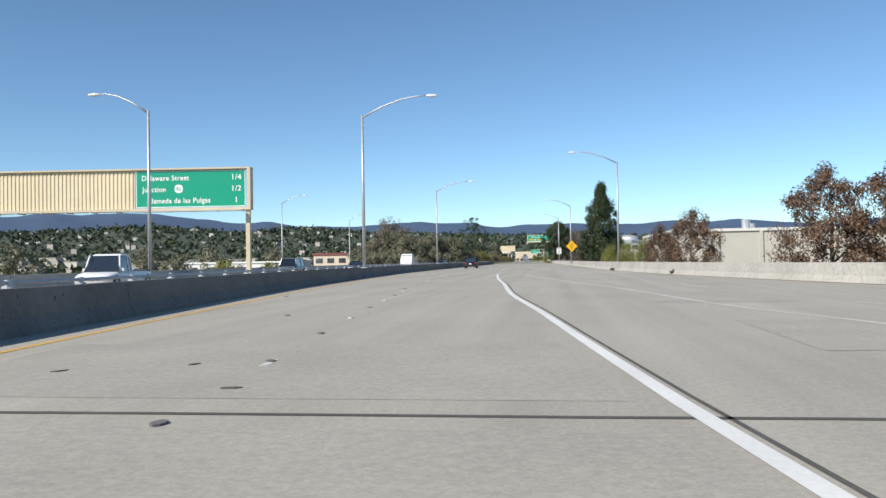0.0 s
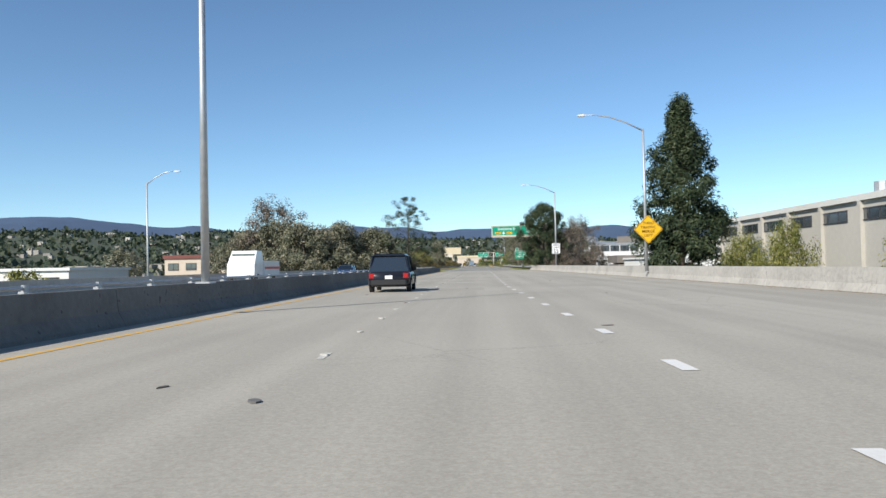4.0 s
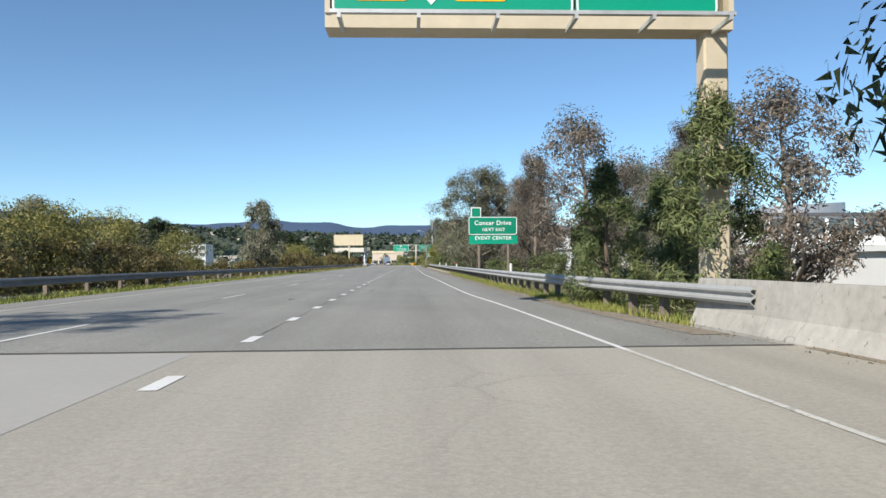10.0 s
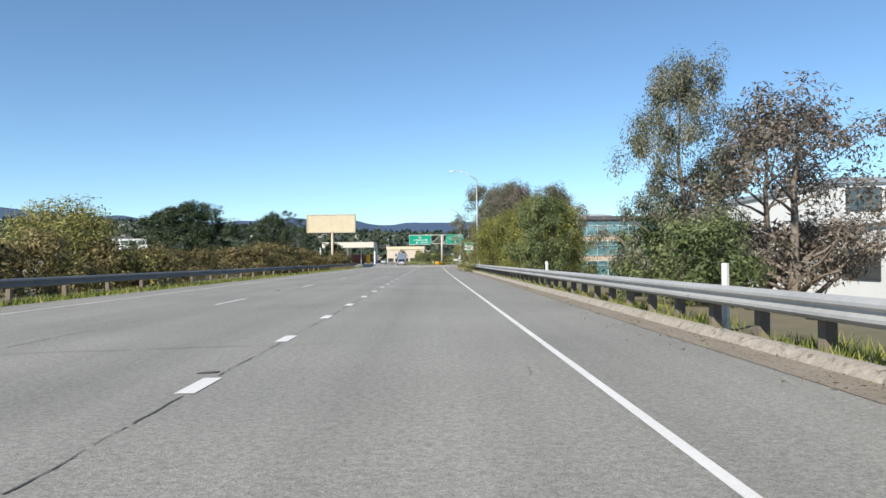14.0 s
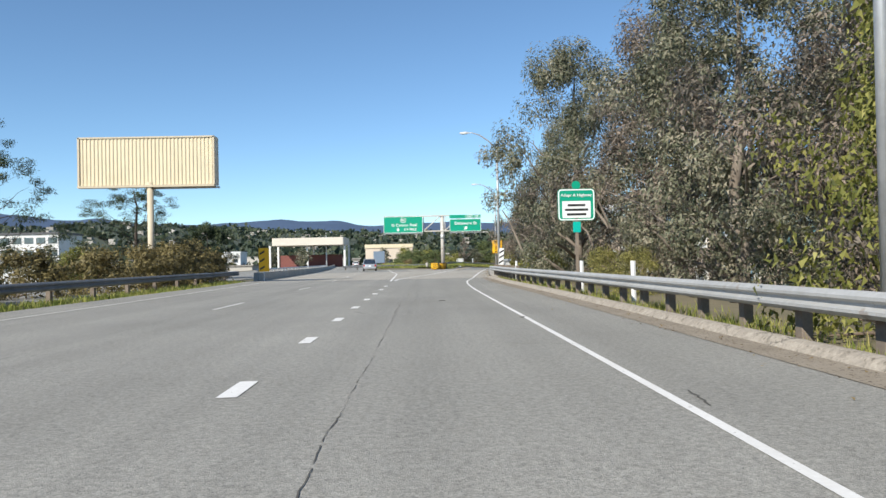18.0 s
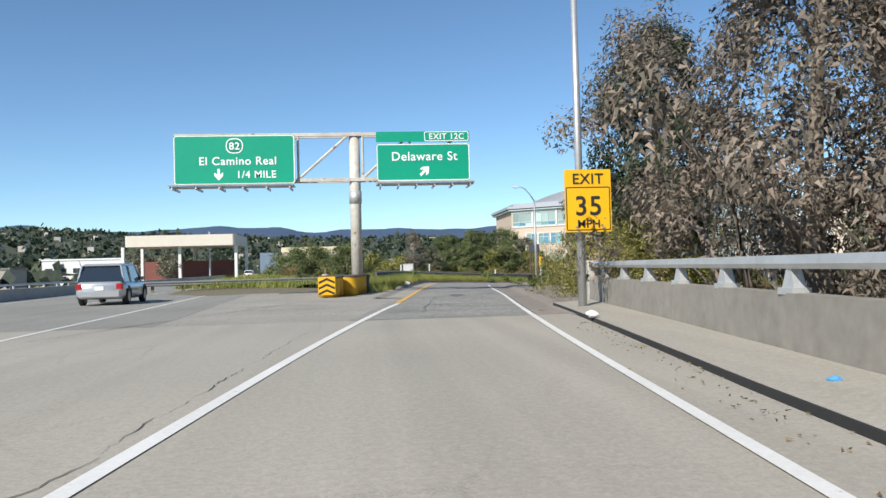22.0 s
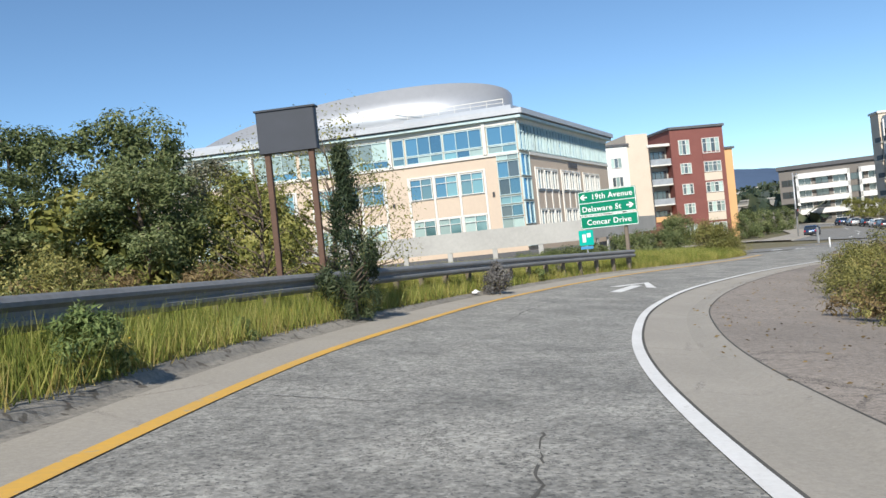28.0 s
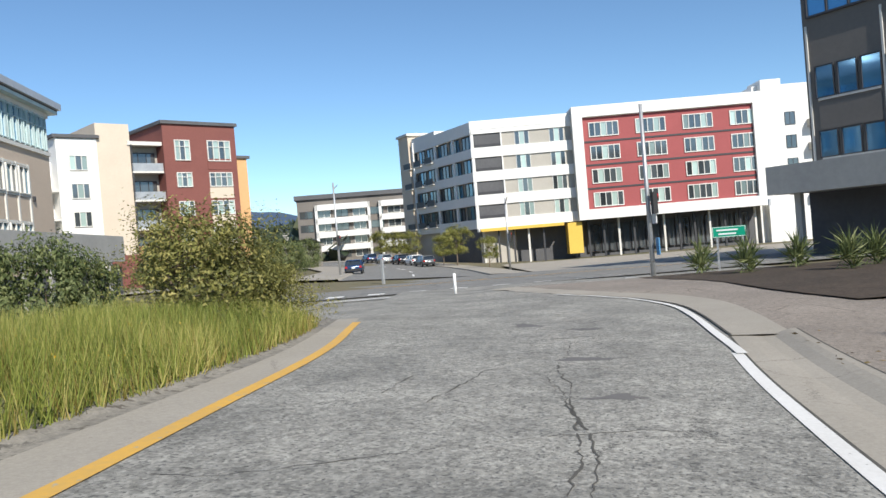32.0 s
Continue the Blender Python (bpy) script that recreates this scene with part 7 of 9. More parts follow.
WALL_CONC = surf("garage_concrete", (0.45, 0.44, 0.41), (0.34, 0.33, 0.31), 3, 0.3, 0.9, bump=0.25)
WAREHOUSE = surf("warehouse_panels", (0.52, 0.49, 0.43), (0.44, 0.41, 0.36), 2, 0.2, 0.85, bump=0.15)
ROOF_WHITE = surf("white_roof_membrane", (0.82, 0.82, 0.8), (0.74, 0.74, 0.72), 1, 0.1, 0.8, bump=0.1)
FRAME_DARK = surf("dark_window_frame", (0.06, 0.06, 0.065), None, 3, 1, 0.5, bump=0)
FRAME_WHITE = surf("white_window_frame", (0.78, 0.77, 0.72), None, 3, 1, 0.6, bump=0)
FRAME_TEAL = surf("pale_teal_mullion", (0.55, 0.68, 0.68), None, 3, 1, 0.5, bump=0)
GLASS_TEAL = glass("teal_office_glass", (0.1, 0.22, 0.23), ior=2.0)
GLASS_BLUE = glass("blue_office_glass", (0.06, 0.15, 0.22), ior=2.0, sheen=(0.6, 0.85, 1.0))
GLASS_SKY = glass("mirrored_blue_glass", (0.05, 0.17, 0.3), 0.05, 2.6, (0.35, 0.68, 1.0))
GLASS_DARK = glass("dark_apartment_glass", (0.06, 0.07, 0.075))
GLASS_BLIND = glass("pale_blind_behind_glass", (0.33, 0.42, 0.38), 0.2)
pane_cache, frame_cache = {}, {}


def lattice(xs, zs, front, back):
    """A grid of bars in one piece, open between every second line."""
    m = Mesh()
    nx, nz = len(xs), len(zs)
    m.v = [(x, y, z) for y in (front, back) for z in zs for x in xs]
    at = lambda i, j, s: s * nx * nz + j * nx + i
    solid = lambda i, j: 0 <= i < nx - 1 and 0 <= j < nz - 1 and not (i % 2 and j % 2)
    for j in range(nz - 1):
        for i in range(nx - 1):
            if not solid(i, j):
                continue
            m.f.append((at(i, j, 0), at(i + 1, j, 0), at(i + 1, j + 1, 0), at(i, j + 1, 0)))
            for di, dj, p, q in ((0, -1, (i, j), (i + 1, j)), (1, 0, (i + 1, j), (i + 1, j + 1)), (0, 1, (i + 1, j + 1), (i, j + 1)), (-1, 0, (i, j + 1), (i, j))):
                if not solid(i + di, j + dj):
                    m.f.append((at(*q, 0), at(*p, 0), at(*p, 1), at(*q, 1)))
    return m


def window(parent, x, z, w, h, nx, nz, glass_mat, frame_mat, t=0.08, deep=0.14, y=0.0, tone=None):
    """A framed window on a facade, with its panes set back in the frame."""
    key = (w, h, nx, nz, frame_mat.name, t, deep)
    if key not in frame_cache:
        bars = [-w / 2, -w / 2 + t]
        for i in range(1, nx):
            c = -w / 2 + w * i / nx
            bars += [c - t * 0.4, c + t * 0.4]
        rails = [-h / 2, -h / 2 + t]
        for i in range(1, nz):
            c = -h / 2 + h * (i / nz if nz > 2 else 0.68)
            rails += [c - t * 0.35, c + t * 0.35]
        frame_cache[key] = lattice(bars + [w / 2 - t, w / 2], rails + [h / 2 - t, h / 2], -deep, 0.02).data("window", frame_mat)
    win = part("window", frame_cache[key], frame_mat, parent, m=pose(x, y, z))
    pw = (w - 2 * t) / nx
    for i in range(nx):
        g = glass_mat if not tone else tone[(i * 7 + int(abs(x) * 3 + abs(z) * 5)) % len(tone)]
        k2 = (pw, h - 2 * t, g.name)
        if k2 not in pane_cache:
            pane_cache[k2] = Mesh().box(-pw / 2, pw / 2, -0.035, -0.012, -(h - 2 * t) / 2, (h - 2 * t) / 2).data("pane", g)
        part("pane", pane_cache[k2], g, win, m=pose(-w / 2 + t + pw * (i + 0.5), 0, 0))
    return win


class Face:
    """Places parts of a building on one of its facades, without an object of its own."""

    def __init__(self, parent, a, b, z=0.0):
        d = Vector((b[0] - a[0], b[1] - a[1]))
        self.m = pose(a[0], a[1], z, 0, 0, math.degrees(math.atan2(d.y, d.x)))
        self.parent, self.length = parent, d.length

    def put(self, ob):
        ob.matrix_basis = self.m @ ob.matrix_basis
        return ob

    def window(self, *a, **k):
        return self.put(window(self.parent, *a, **k))

    def slab(self, name, x0, x1, z0, z1, out, material, label="", back=0.1):
        return self.put(part(name, Mesh().box(x0, x1, -out, back, z0, z1), material, self.parent, label))


# office with the silver drum roof
off = thing("office_building", pose(0, 0, 0), "beige office block with teal glass bands and a silver drum roof", "office building")
C0, R0 = (73.7, 638.2), (105.2, 658.4)
LF = [(40, 668), (54.0, 657.2), (64.2, 648.0), C0]
part("wall", Mesh().prism([C0, R0, (92, 690), (60, 705), (40, 690), (40, 668), (54.0, 657.2), (64.2, 648.0)], -4, 14.0), BEIGE, off)
EAVE = [(73.75, 637.3), (106.3, 658.1), (92.6, 691), (60, 706), (39.2, 691), (39.2, 667.6), (53.5, 656.5), (63.7, 647.3)]
part("soffit", Mesh().prism(EAVE, 14.0, 14.3), FRAME_TEAL, off)
part("roof_edge", Mesh().prism([(73.75, 637.0), (106.7, 658.0), (92.8, 691.2), (60, 706.3), (38.9, 691.2), (38.9, 667.4), (53.3, 656.2), (63.5, 647.0)], 14.45, 15.05), ROOF_EDGE, off)
part("gutter", Mesh().prism(EAVE, 14.3, 14.45), ROOF_AND_SHADE, off)
part("roof", Mesh().prism([(73.8, 639.0), (104.6, 658.6), (91.8, 689.6), (60, 704), (40.6, 689.6), (40.6, 668.6), (54.4, 658.0), (64.6, 648.8)], 15.05, 15.75), ROOF_METAL, off)
lf = [Face(off, LF[i], LF[i + 1]) for i in range(3)]
for f in lf:
    f.slab("spandrel", 0.0, f.length, 13.45, 14.0, 0.2, TRIM)
    f.slab("sill_band", 0.0, f.length, 9.95, 10.25, 0.2, TRIM)
BAND_TONES = (GLASS_BLIND, GLASS_BLIND, GLASS_BLUE, GLASS_BLIND, GLASS_TEAL, GLASS_BLUE, GLASS_BLIND)
for f, x0, x1, k in ((lf[0], 0.4, 5.4, 3), (lf[0], 6.0, 11.4, 3), (lf[0], 12.0, 17.5, 3), (lf[1], 0.3, 5.8, 3), (lf[1], 6.0, 11.6, 3), (lf[1], 12.15, 13.65, 1), (lf[2], 0.1, 4.7, 3), (lf[2], 4.8, 9.5, 3), (lf[2], 10.1, 13.55, 2)):
    w = x1 - x0
    f.window((x0 + x1) / 2, 12.3, w, 2.2, k, 1, GLASS_TEAL, FRAME_TEAL, 0.1, 0.16, y=0.0, tone=BAND_TONES)
    f.window((x0 + x1) / 2, 10.7, w, 0.9, k, 1, GLASS_TEAL, FRAME_TEAL, 0.1, 0.16, tone=(GLASS_BLUE, GLASS_BLIND, GLASS_TEAL))
for f, x in ((lf[1], 11.85), (lf[2], 9.8), (lf[0], 5.7), (lf[0], 11.7)):
    f.slab("pilaster", x - 0.2, x + 0.2, 10.25, 14.0, 0.34, TRIM)
for f, starts in ((lf[0], (-0.3 + 4.0, 9.9 + 4.0)), (lf[1], (1.5,)), (lf[2], (0.05,))):
    for a in starts:
        for k in range(3):
            c = a + 1.55 + 3.12 * k
            if c + 1.5 > f.length:
                continue
            f.slab("panel_infill", c - 1.38, c + 1.38, 3.6, 5.75, 0.07, BEIGE)
            f.window(c, 7.15, 2.76, 2.5, 2, 2, GLASS_BLUE, FRAME_WHITE, 0.09, 0.2, y=-0.05, tone=(GLASS_TEAL, GLASS_BLUE, GLASS_TEAL))
            f.window(c, 2.25, 2.76, 2.3, 2, 2, GLASS_TEAL, FRAME_WHITE, 0.09, 0.2, y=-0.05, tone=(GLASS_BLIND, GLASS_BLIND, GLASS_TEAL))
        n_ = 3 if a + 9.3 < f.length else 1
        for k in range(n_ + 1):
            x = a + 3.12 * k
            f.slab("mullion", x - 0.13, x + 0.13, -0.4, 8.7, 0.16, TRIM)
        for z in (8.5, 5.8, 3.42):
            f.slab("rail_band", a + 0.13, a + 3.12 * n_ - 0.13, z, z + 0.16, 0.14, TRIM)
        f.slab("wall_lamp", a + 3.12 * n_ + 0.75, a + 3.12 * n_ + 1.0, 5.4, 5.85, 0.22, FRAME_DARK)
f = lf[2]
for z, h, g in ((9.75, 0.75, (GLASS_BLIND,)), (8.3, 1.9, (GLASS_BLUE, GLASS_DARK)), (6.3, 1.9, (GLASS_DARK, GLASS_BLUE)), (4.75, 0.9, (GLASS_TEAL,)), (3.5, 1.3, (GLASS_DARK, GLASS_BLUE)), (1.4, 2.6, (GLASS_BLIND,))):
    f.window(12.28, z, 2.55, h, 2, 1, GLASS_DARK, FRAME_TEAL, 0.07, 0.22, tone=g)
rf = Face(off, C0, R0)
rf.slab("spandrel", 0, rf.length, 13.55, 14.0, 0.2, TRIM)
rf.slab("sill_band", 3.1, rf.length, 9.95, 10.3, 0.2, TRIM)
for i in range(8):
    rf.window(2.35 + 4.6 * i, 11.95, 4.5, 3.1, 4, 2, GLASS_BLUE, FRAME_TEAL, 0.09, 0.2, tone=(GLASS_SKY, GLASS_BLUE, GLASS_TEAL))
    for k in range(4):
        rf.slab("fin", 0.35 + 4.6 * i + 1.15 * k, 0.39 + 4.6 * i + 1.15 * k, 10.3, 13.6, 0.24, FRAME_TEAL)
for z, h in ((8.7, 2.6), (5.9, 2.6), (3.1, 2.6), (0.4, 2.4)):
    rf.window(1.5, z, 2.8, h, 2, 1, GLASS_BLUE, FRAME_TEAL, 0.08, 0.2, tone=(GLASS_SKY, GLASS_BLUE))
for a in (4.75, 14.35, 23.95):
    for k in range(3):
        c = a + 1.3 + 2.6 * k
        rf.window(c, 7.1, 2.1, 2.4, 2, 1, GLASS_DARK, FRAME_WHITE, 0.1, 0.22, y=-0.04, tone=(GLASS_DARK, GLASS_BLUE))
        rf.window(c, 2.2, 2.1, 2.3, 2, 1, GLASS_DARK, FRAME_WHITE, 0.1, 0.22, y=-0.04, tone=(GLASS_DARK, GLASS_BLUE))
        rf.slab("panel_infill", c - 1.05, c + 1.05, 3.6, 5.65, 0.07, BEIGE)
    for k in range(4):
        rf.slab("mullion", a + 2.6 * k - 0.14, a + 2.6 * k + 0.14, -0.4, 8.6, 0.16, TRIM)
    for z in (8.4, 5.7, 3.4):
        rf.slab("rail_band", a + 0.14, a + 7.66, z, z + 0.16, 0.14, TRIM)
    rf.slab("wall_lamp", a + 8.5, a + 8.75, 5.4, 5.85, 0.22, FRAME_DARK)
rf.slab("blank_sign", 17.6, 21.4, 9.0, 9.7, 0.12, ROOF_AND_SHADE)
# the drum: an oval metal screen whose top rises towards the corner
ring = []
for i in range(72):
    a = 2 * math.pi * i / 72
    u, v = 24.1 + 23.0 * math.cos(a), 10.5 + 9.7 * math.sin(a)
    ring.append((C0[0] - 0.749 * u + 0.663 * v, C0[1] + 0.663 * u + 0.749 * v, 16.1 - 2.46 * math.cos(a) - 2.78 * math.sin(a)))
part("drum_screen", smooth(Mesh().loft([[(x, y, 13.2) for x, y, z in ring], [(x, y, max(z, 13.3)) for x, y, z in ring]], True).data("drum_screen", ROOF_METAL)), ROOF_METAL, off, "brushed silver drum screen")
for i in range(36, 71, 2):
    (x0, y0, z0), (x1, y1, z1) = ring[i], ring[i + 1]
    d = Vector((x1 - x0, y1 - y0)).normalized()
    o = Vector((d.y, -d.x)) * 0.03
    part("seam", Mesh().face((x0 + o.x, y0 + o.y, 15.7), (x0 + o.x + d.x * 0.05, y0 + o.y + d.y * 0.05, 15.7), (x0 + o.x + d.x * 0.05, y0 + o.y + d.y * 0.05, z0), (x0 + o.x, y0 + o.y, z0)), ROOF_EDGE, off)
rail_f = Face(off, (54.6, 657.6), (73.2, 639.4))
for k in range(14):
    rail_f.put(part("rail_post", Mesh().box(-0.03, 0.03, -0.03, 0.03, 15.7, 16.6), TRIM, off, m=pose(0.5 + 1.95 * k, 0.4, 0)))
rail_f.put(part("roof_rail", Mesh().box(0.3, 25.9, 0.37, 0.43, 16.52, 16.6).box(0.3, 25.9, 0.37, 0.43, 16.1, 16.15), TRIM, off))

# garage wall in front of it
gw = thing("garage_wall", pose(0, 0, 0), "long grey concrete garage wall before the office", "wall", kind="structure")
for (a, b) in (((44, 650.5), (58, 639)), ((58, 639), (72.5, 626.8)), ((72.5, 626.8), (86.5, 635.8)), ((86.5, 635.8), (100.5, 644.8))):
    f = Face(gw, a, b)
    f.slab("panel", 0.02, f.length - 0.02, -0.6, 1.45, 0.15, WALL_CONC)
    # dark slab stands in for the garage's shade behind the piers
    f.slab("lower_wall", 0.0, f.length, -4.5, -1.1, -0.2, ROOF_AND_SHADE, back=0.6)
    for k in range(4):
        f.slab("pier", f.length * k / 4, f.length * k / 4 + 0.5, -4.5, -0.6, 0.1, WALL_CONC)

# apartment house in brown, white and tan
apt = thing("apartment_house", pose(0, 0, 0), "five-storey apartment house in brown, white and tan blocks with balconies", "apartment building")
F = Face(apt, (132.4, 670.8), (142.4, 667.0))


def block(face, name, x0, x1, z1, depth, material, out=0.0, z0=-5.0):
    return face.slab(name, x0, x1, z0, z1, out, material, back=depth)


block(F, "wall", 0.0, 10.7, 17.5, 14, WALL_BROWN, 0.6)
F.slab("roof_cap", -0.3, 11.0, 17.5, 17.95, 0.9, ROOF_AND_SHADE, back=14)
block(F, "wall", -13.4, -8.5, 15.3, 12, WALL_WHITE, 0.2)
F.slab("roof_cap", -13.8, -8.2, 15.3, 15.7, 0.5, ROOF_AND_SHADE, back=12)
block(F, "wall", -8.5, -4.2, 17.3, 12, WALL_TAN, 0.0)
block(F, "wall", -4.2, 0.0, 14.6, 12, WALL_GREY, -1.6)
F.slab("roof_cap", -4.6, 0.0, 14.6, 15.1, 0.2, TRIM, back=10)
block(F, "wall", 10.7, 13.2, 13.2, 12, WALL_ORANGE, -1.0)
F.slab("roof_cap", 10.7, 13.6, 13.2, 13.6, -0.7, ROOF_AND_SHADE, back=12)
block(F, "wall", -22.0, -13.4, 12.5, 12, WALL_WHITE, -2.0)
F.slab("podium", -8.5, 0.0, -5.0, 0.4, 0.3, WALL_BROWN, back=2)
F.slab("podium_beam", -4.2, 2.0, 0.4, 1.4, 0.5, WALL_ORANGE, back=2)
for k, z in enumerate((14.0, 10.0, 6.1, 2.4, -1.6)):
    F.window(2.6, z, 2.2, 2.0 if k else 2.8, 3 if not k else 3, 2, GLASS_DARK, FRAME_WHITE, 0.12, 0.16, y=-0.6, tone=(GLASS_DARK, GLASS_BLIND))
    F.window(8.0, z, 3.5, 2.0 if k else 2.9, 4, 2, GLASS_DARK, FRAME_WHITE, 0.12, 0.16, y=-0.6, tone=(GLASS_DARK, GLASS_BLIND))
    F.slab("bay_panel", 6.2, 9.8, z - 2.6, z - 1.1, 0.66, WALL_TAN if k else WALL_BROWN)
    if k < 3:
        F.window(-10.9, 12.2 - 3.5 * k, 2.2, 1.9, 3, 1, GLASS_DARK, FRAME_WHITE, 0.1, 0.14, y=-0.2, tone=(GLASS_DARK, GLASS_BLIND))
for k in range(4):
    z = 11.2 - 3.75 * k
    F.slab("balcony_slab", -4.2, -0.02, z - 0.25, z, 0.25, TRIM, back=1.4)
    F.slab("balcony_rail", -4.2, -0.02, z, z + 1.05, 0.2, GALV, back=-0.14)
    F.window(-2.1, z + 1.4, 3.4, 2.4, 3, 1, GLASS_DARK, FRAME_DARK, 0.1, 0.1, y=1.5)
    F.slab("balcony_post", -4.25, -4.05, z - 0.2, z + 3.5, 0.2, FRAME_DARK)
for k in range(4):
    F.slab("balcony_slab", -16.6, -13.5, 8.6 - 3.5 * k, 8.9 - 3.5 * k, 0.4, TRIM, back=2.4)

# white and red apartment block across the street
wr = thing("corner_apartment_block", pose(0, 0, 0), "white apartment block with a red front panel over glazed shops", "apartment building")
dW = Vector((0.40, -0.917))
oW = Vector((168.5, 622.5))
A_ = oW + dW * -17.0
E_ = oW + dW * 25.4
F1 = Face(wr, A_, E_)
L1_ = 14.8
block(F1, "wall", 0.0, L1_, 15.7, 22, WALL_GREY, 0.0, z0=0.4)
for k in range(5):
    z = 15.1 - 3.55 * k if k < 5 else 0
    F1.slab("floor_band", -0.3, L1_, z - 0.75, z + 0.75, 0.25, WALL_WHITE)
F1.slab("floor_band", -0.3, L1_, 15.0, 16.3, 0.3, WALL_WHITE)
F1.slab("corner_post", -0.25, 0.1, 0.4, 15.5, 0.2, WALL_WHITE)
for k in range(4):
    z = 13.3 - 3.55 * k
    # flat dark panel paints the shade of a balcony opening
    F1.slab("balcony_recess", 0.2, 4.2, z - 1.3, z + 1.3, 0.04, ROOF_AND_SHADE)
    F1.slab("balcony_rail", 0.2, 4.2, z - 1.2, z - 0.55, 0.2, FRAME_DARK, back=-0.16)
    F1.slab("balcony_divider", 4.2, 4.4, z - 1.1, z + 1.1, 0.22, WALL_WHITE)
    for x in (7.4, 12.6):
        F1.window(x, z, 2.2, 2.1, 3, 1, GLASS_DARK, FRAME_WHITE, 0.09, 0.08, tone=(GLASS_DARK, GLASS_BLIND))
block(F1, "wall", L1_, 42.6, 16.9, 22, WALL_WHITE, 1.2, z0=0.2)
F1.slab("red_panel", L1_ + 1.5, 41.2, 1.7, 15.2, 1.22, WALL_RED)
for s_, z0, z1 in (((L1_, L1_ + 1.5), 0.2, 16.9), ((41.2, 42.6), 0.2, 16.9)):
    F1.slab("frame_post", s_[0], s_[1], z0, z1, 1.75, WALL_WHITE)
F1.slab("frame_beam", L1_ + 1.5, 41.2, 15.3, 16.9, 1.75, WALL_WHITE)
F1.slab("frame_beam", L1_ + 1.5, 41.2, 0.2, 1.65, 1.75, WALL_WHITE)
# thin dark slabs added as shadow lines across the red panel
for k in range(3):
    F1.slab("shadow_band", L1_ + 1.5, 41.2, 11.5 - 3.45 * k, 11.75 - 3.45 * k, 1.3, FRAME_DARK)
for k in range(4):
    for i in range(4):
        F1.window(L1_ + 4.6 + 6.9 * i, 13.4 - 3.45 * k, 4.4, 2.15, 5, 1, GLASS_DARK, FRAME_WHITE, 0.13, 0.14, y=-1.22, tone=(GLASS_DARK, GLASS_BLIND, GLASS_DARK))
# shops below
# dark block stands in for the shade inside the shop floor
F1.slab("shop_recess", 0.5, 42, -6.5, 0.3, -3.0, ROOF_AND_SHADE, back=20)
F1.slab("yellow_wall", 13.1, 15.2, -4.6, 0.0, 0.9, YELLOW_WALL, back=2)
F1.slab("canopy", 0.2, 12.6, -0.3, 0.15, 0.8, YELLOW_WALL, back=3)
for i in range(19):
    x = 0.6 + 2.25 * i
    if not 11 < x < 16:
        F1.put(part("shop_column", Mesh().box(-0.14, 0.14, 0.2, 0.5, -6.5, 0.3), FRAME_DARK if i % 3 else TRIM, wr, m=pose(x, 0, 0)))
for i in range(11):
    x = 17.4 + 2.25 * i
    F1.window(x, -2.6, 2.1, 4.2, 2, 2, GLASS_DARK, FRAME_DARK, 0.1, 0.1, y=2.7)
S1 = Face(wr, A_ + Vector((0.62, 0.785)) * 34, A_)
block(S1, "wall", 8, 34, 15.5, 10, WALL_GREY, -0.5, z0=-6)
for k in range(4):
    z = 13.3 - 3.55 * k
    for x0, x1 in ((21.5, 34.2), (13.0, 21.0)):
        S1.slab("floor_band", x0, x1, z - 2.45, z - 1.05, 0.28 if x0 != 13.0 else 0.1, WALL_WHITE)
    for i in range(2, 8):
        S1.window(2.4 + 4.2 * i, z, 3.4, 2.1, 3, 1, GLASS_DARK, FRAME_DARK, 0.1, 0.1, y=0.4, tone=(GLASS_DARK, GLASS_BLUE, GLASS_DARK))
        if i < 5:
            S1.slab("balcony_rail", 1.2 + 4.2 * i, 4.0 + 4.2 * i, z - 1.45, z - 0.5, 0.6, FRAME_DARK, back=-0.5)
            S1.slab("balcony_slab", 1.2 + 4.2 * i, 4.0 + 4.2 * i, z - 1.6, z - 1.45, 0.62, TRIM)
S1.slab("parapet", 21.5, 34.3, 14.4, 16.2, 0.3, WALL_WHITE)
S1.slab("parapet", 12.5, 21.5, 14.4, 16.9, 0.0, WALL_WHITE, back=6)
for x in (12.6, 21.2, 27.6, 33.7):
    S1.slab("frame_post", x, x + 0.5, -0.3, 16.2, 0.22, WALL_WHITE)
# flat dark panel paints the shade of the open ground floor
S1.slab("shop_recess", 21.5, 34, -6.4, 0.2, -0.35, ROOF_AND_SHADE)
S1.slab("tower", 8.0, 12.0, -6, 17.6, 0.5, WALL_TAN, back=8)
S1.slab("tower_cap", 7.7, 12.4, 17.6, 18.0, 0.8, TRIM, back=8)
block(F1, "wall", 42.6, 62, 18.2, 20, WALL_WHITE, -2.0, z0=-6)
F1.slab("stair_tower", 43.5, 46.5, -6, 18.9, -0.8, WALL_WHITE, back=6)
for k in range(4):
    z = 13.0 - 3.5 * k
    F1.window(48, z, 1.6, 2.0, 2, 1, GLASS_DARK, FRAME_DARK, 0.09, 0.08, y=2.0)
    F1.slab("balcony_slab", 50.5, 57, z - 1.5, z - 0.4, -0.4, WALL_GREY, back=2)
    F1.window(53.5, z + 0.8, 5, 2.3, 3, 1, GLASS_DARK, FRAME_DARK, 0.1, 0.05, y=2.0)

# farther apartments down the street
fa = thing("far_apartments", pose(0, 0, 0), "low grey and white apartment row down the street", "apartment building")
F2 = Face(fa, (200.2, 698.1), (214.6, 674.2))
block(F2, "wall", 0, 28, 10.6, 16, WALL_TAUPE, 0.0, z0=-6)
F2.slab("roof_cap", -0.5, 28.5, 10.6, 11.6, 0.6, ROOF_AND_SHADE, back=16)
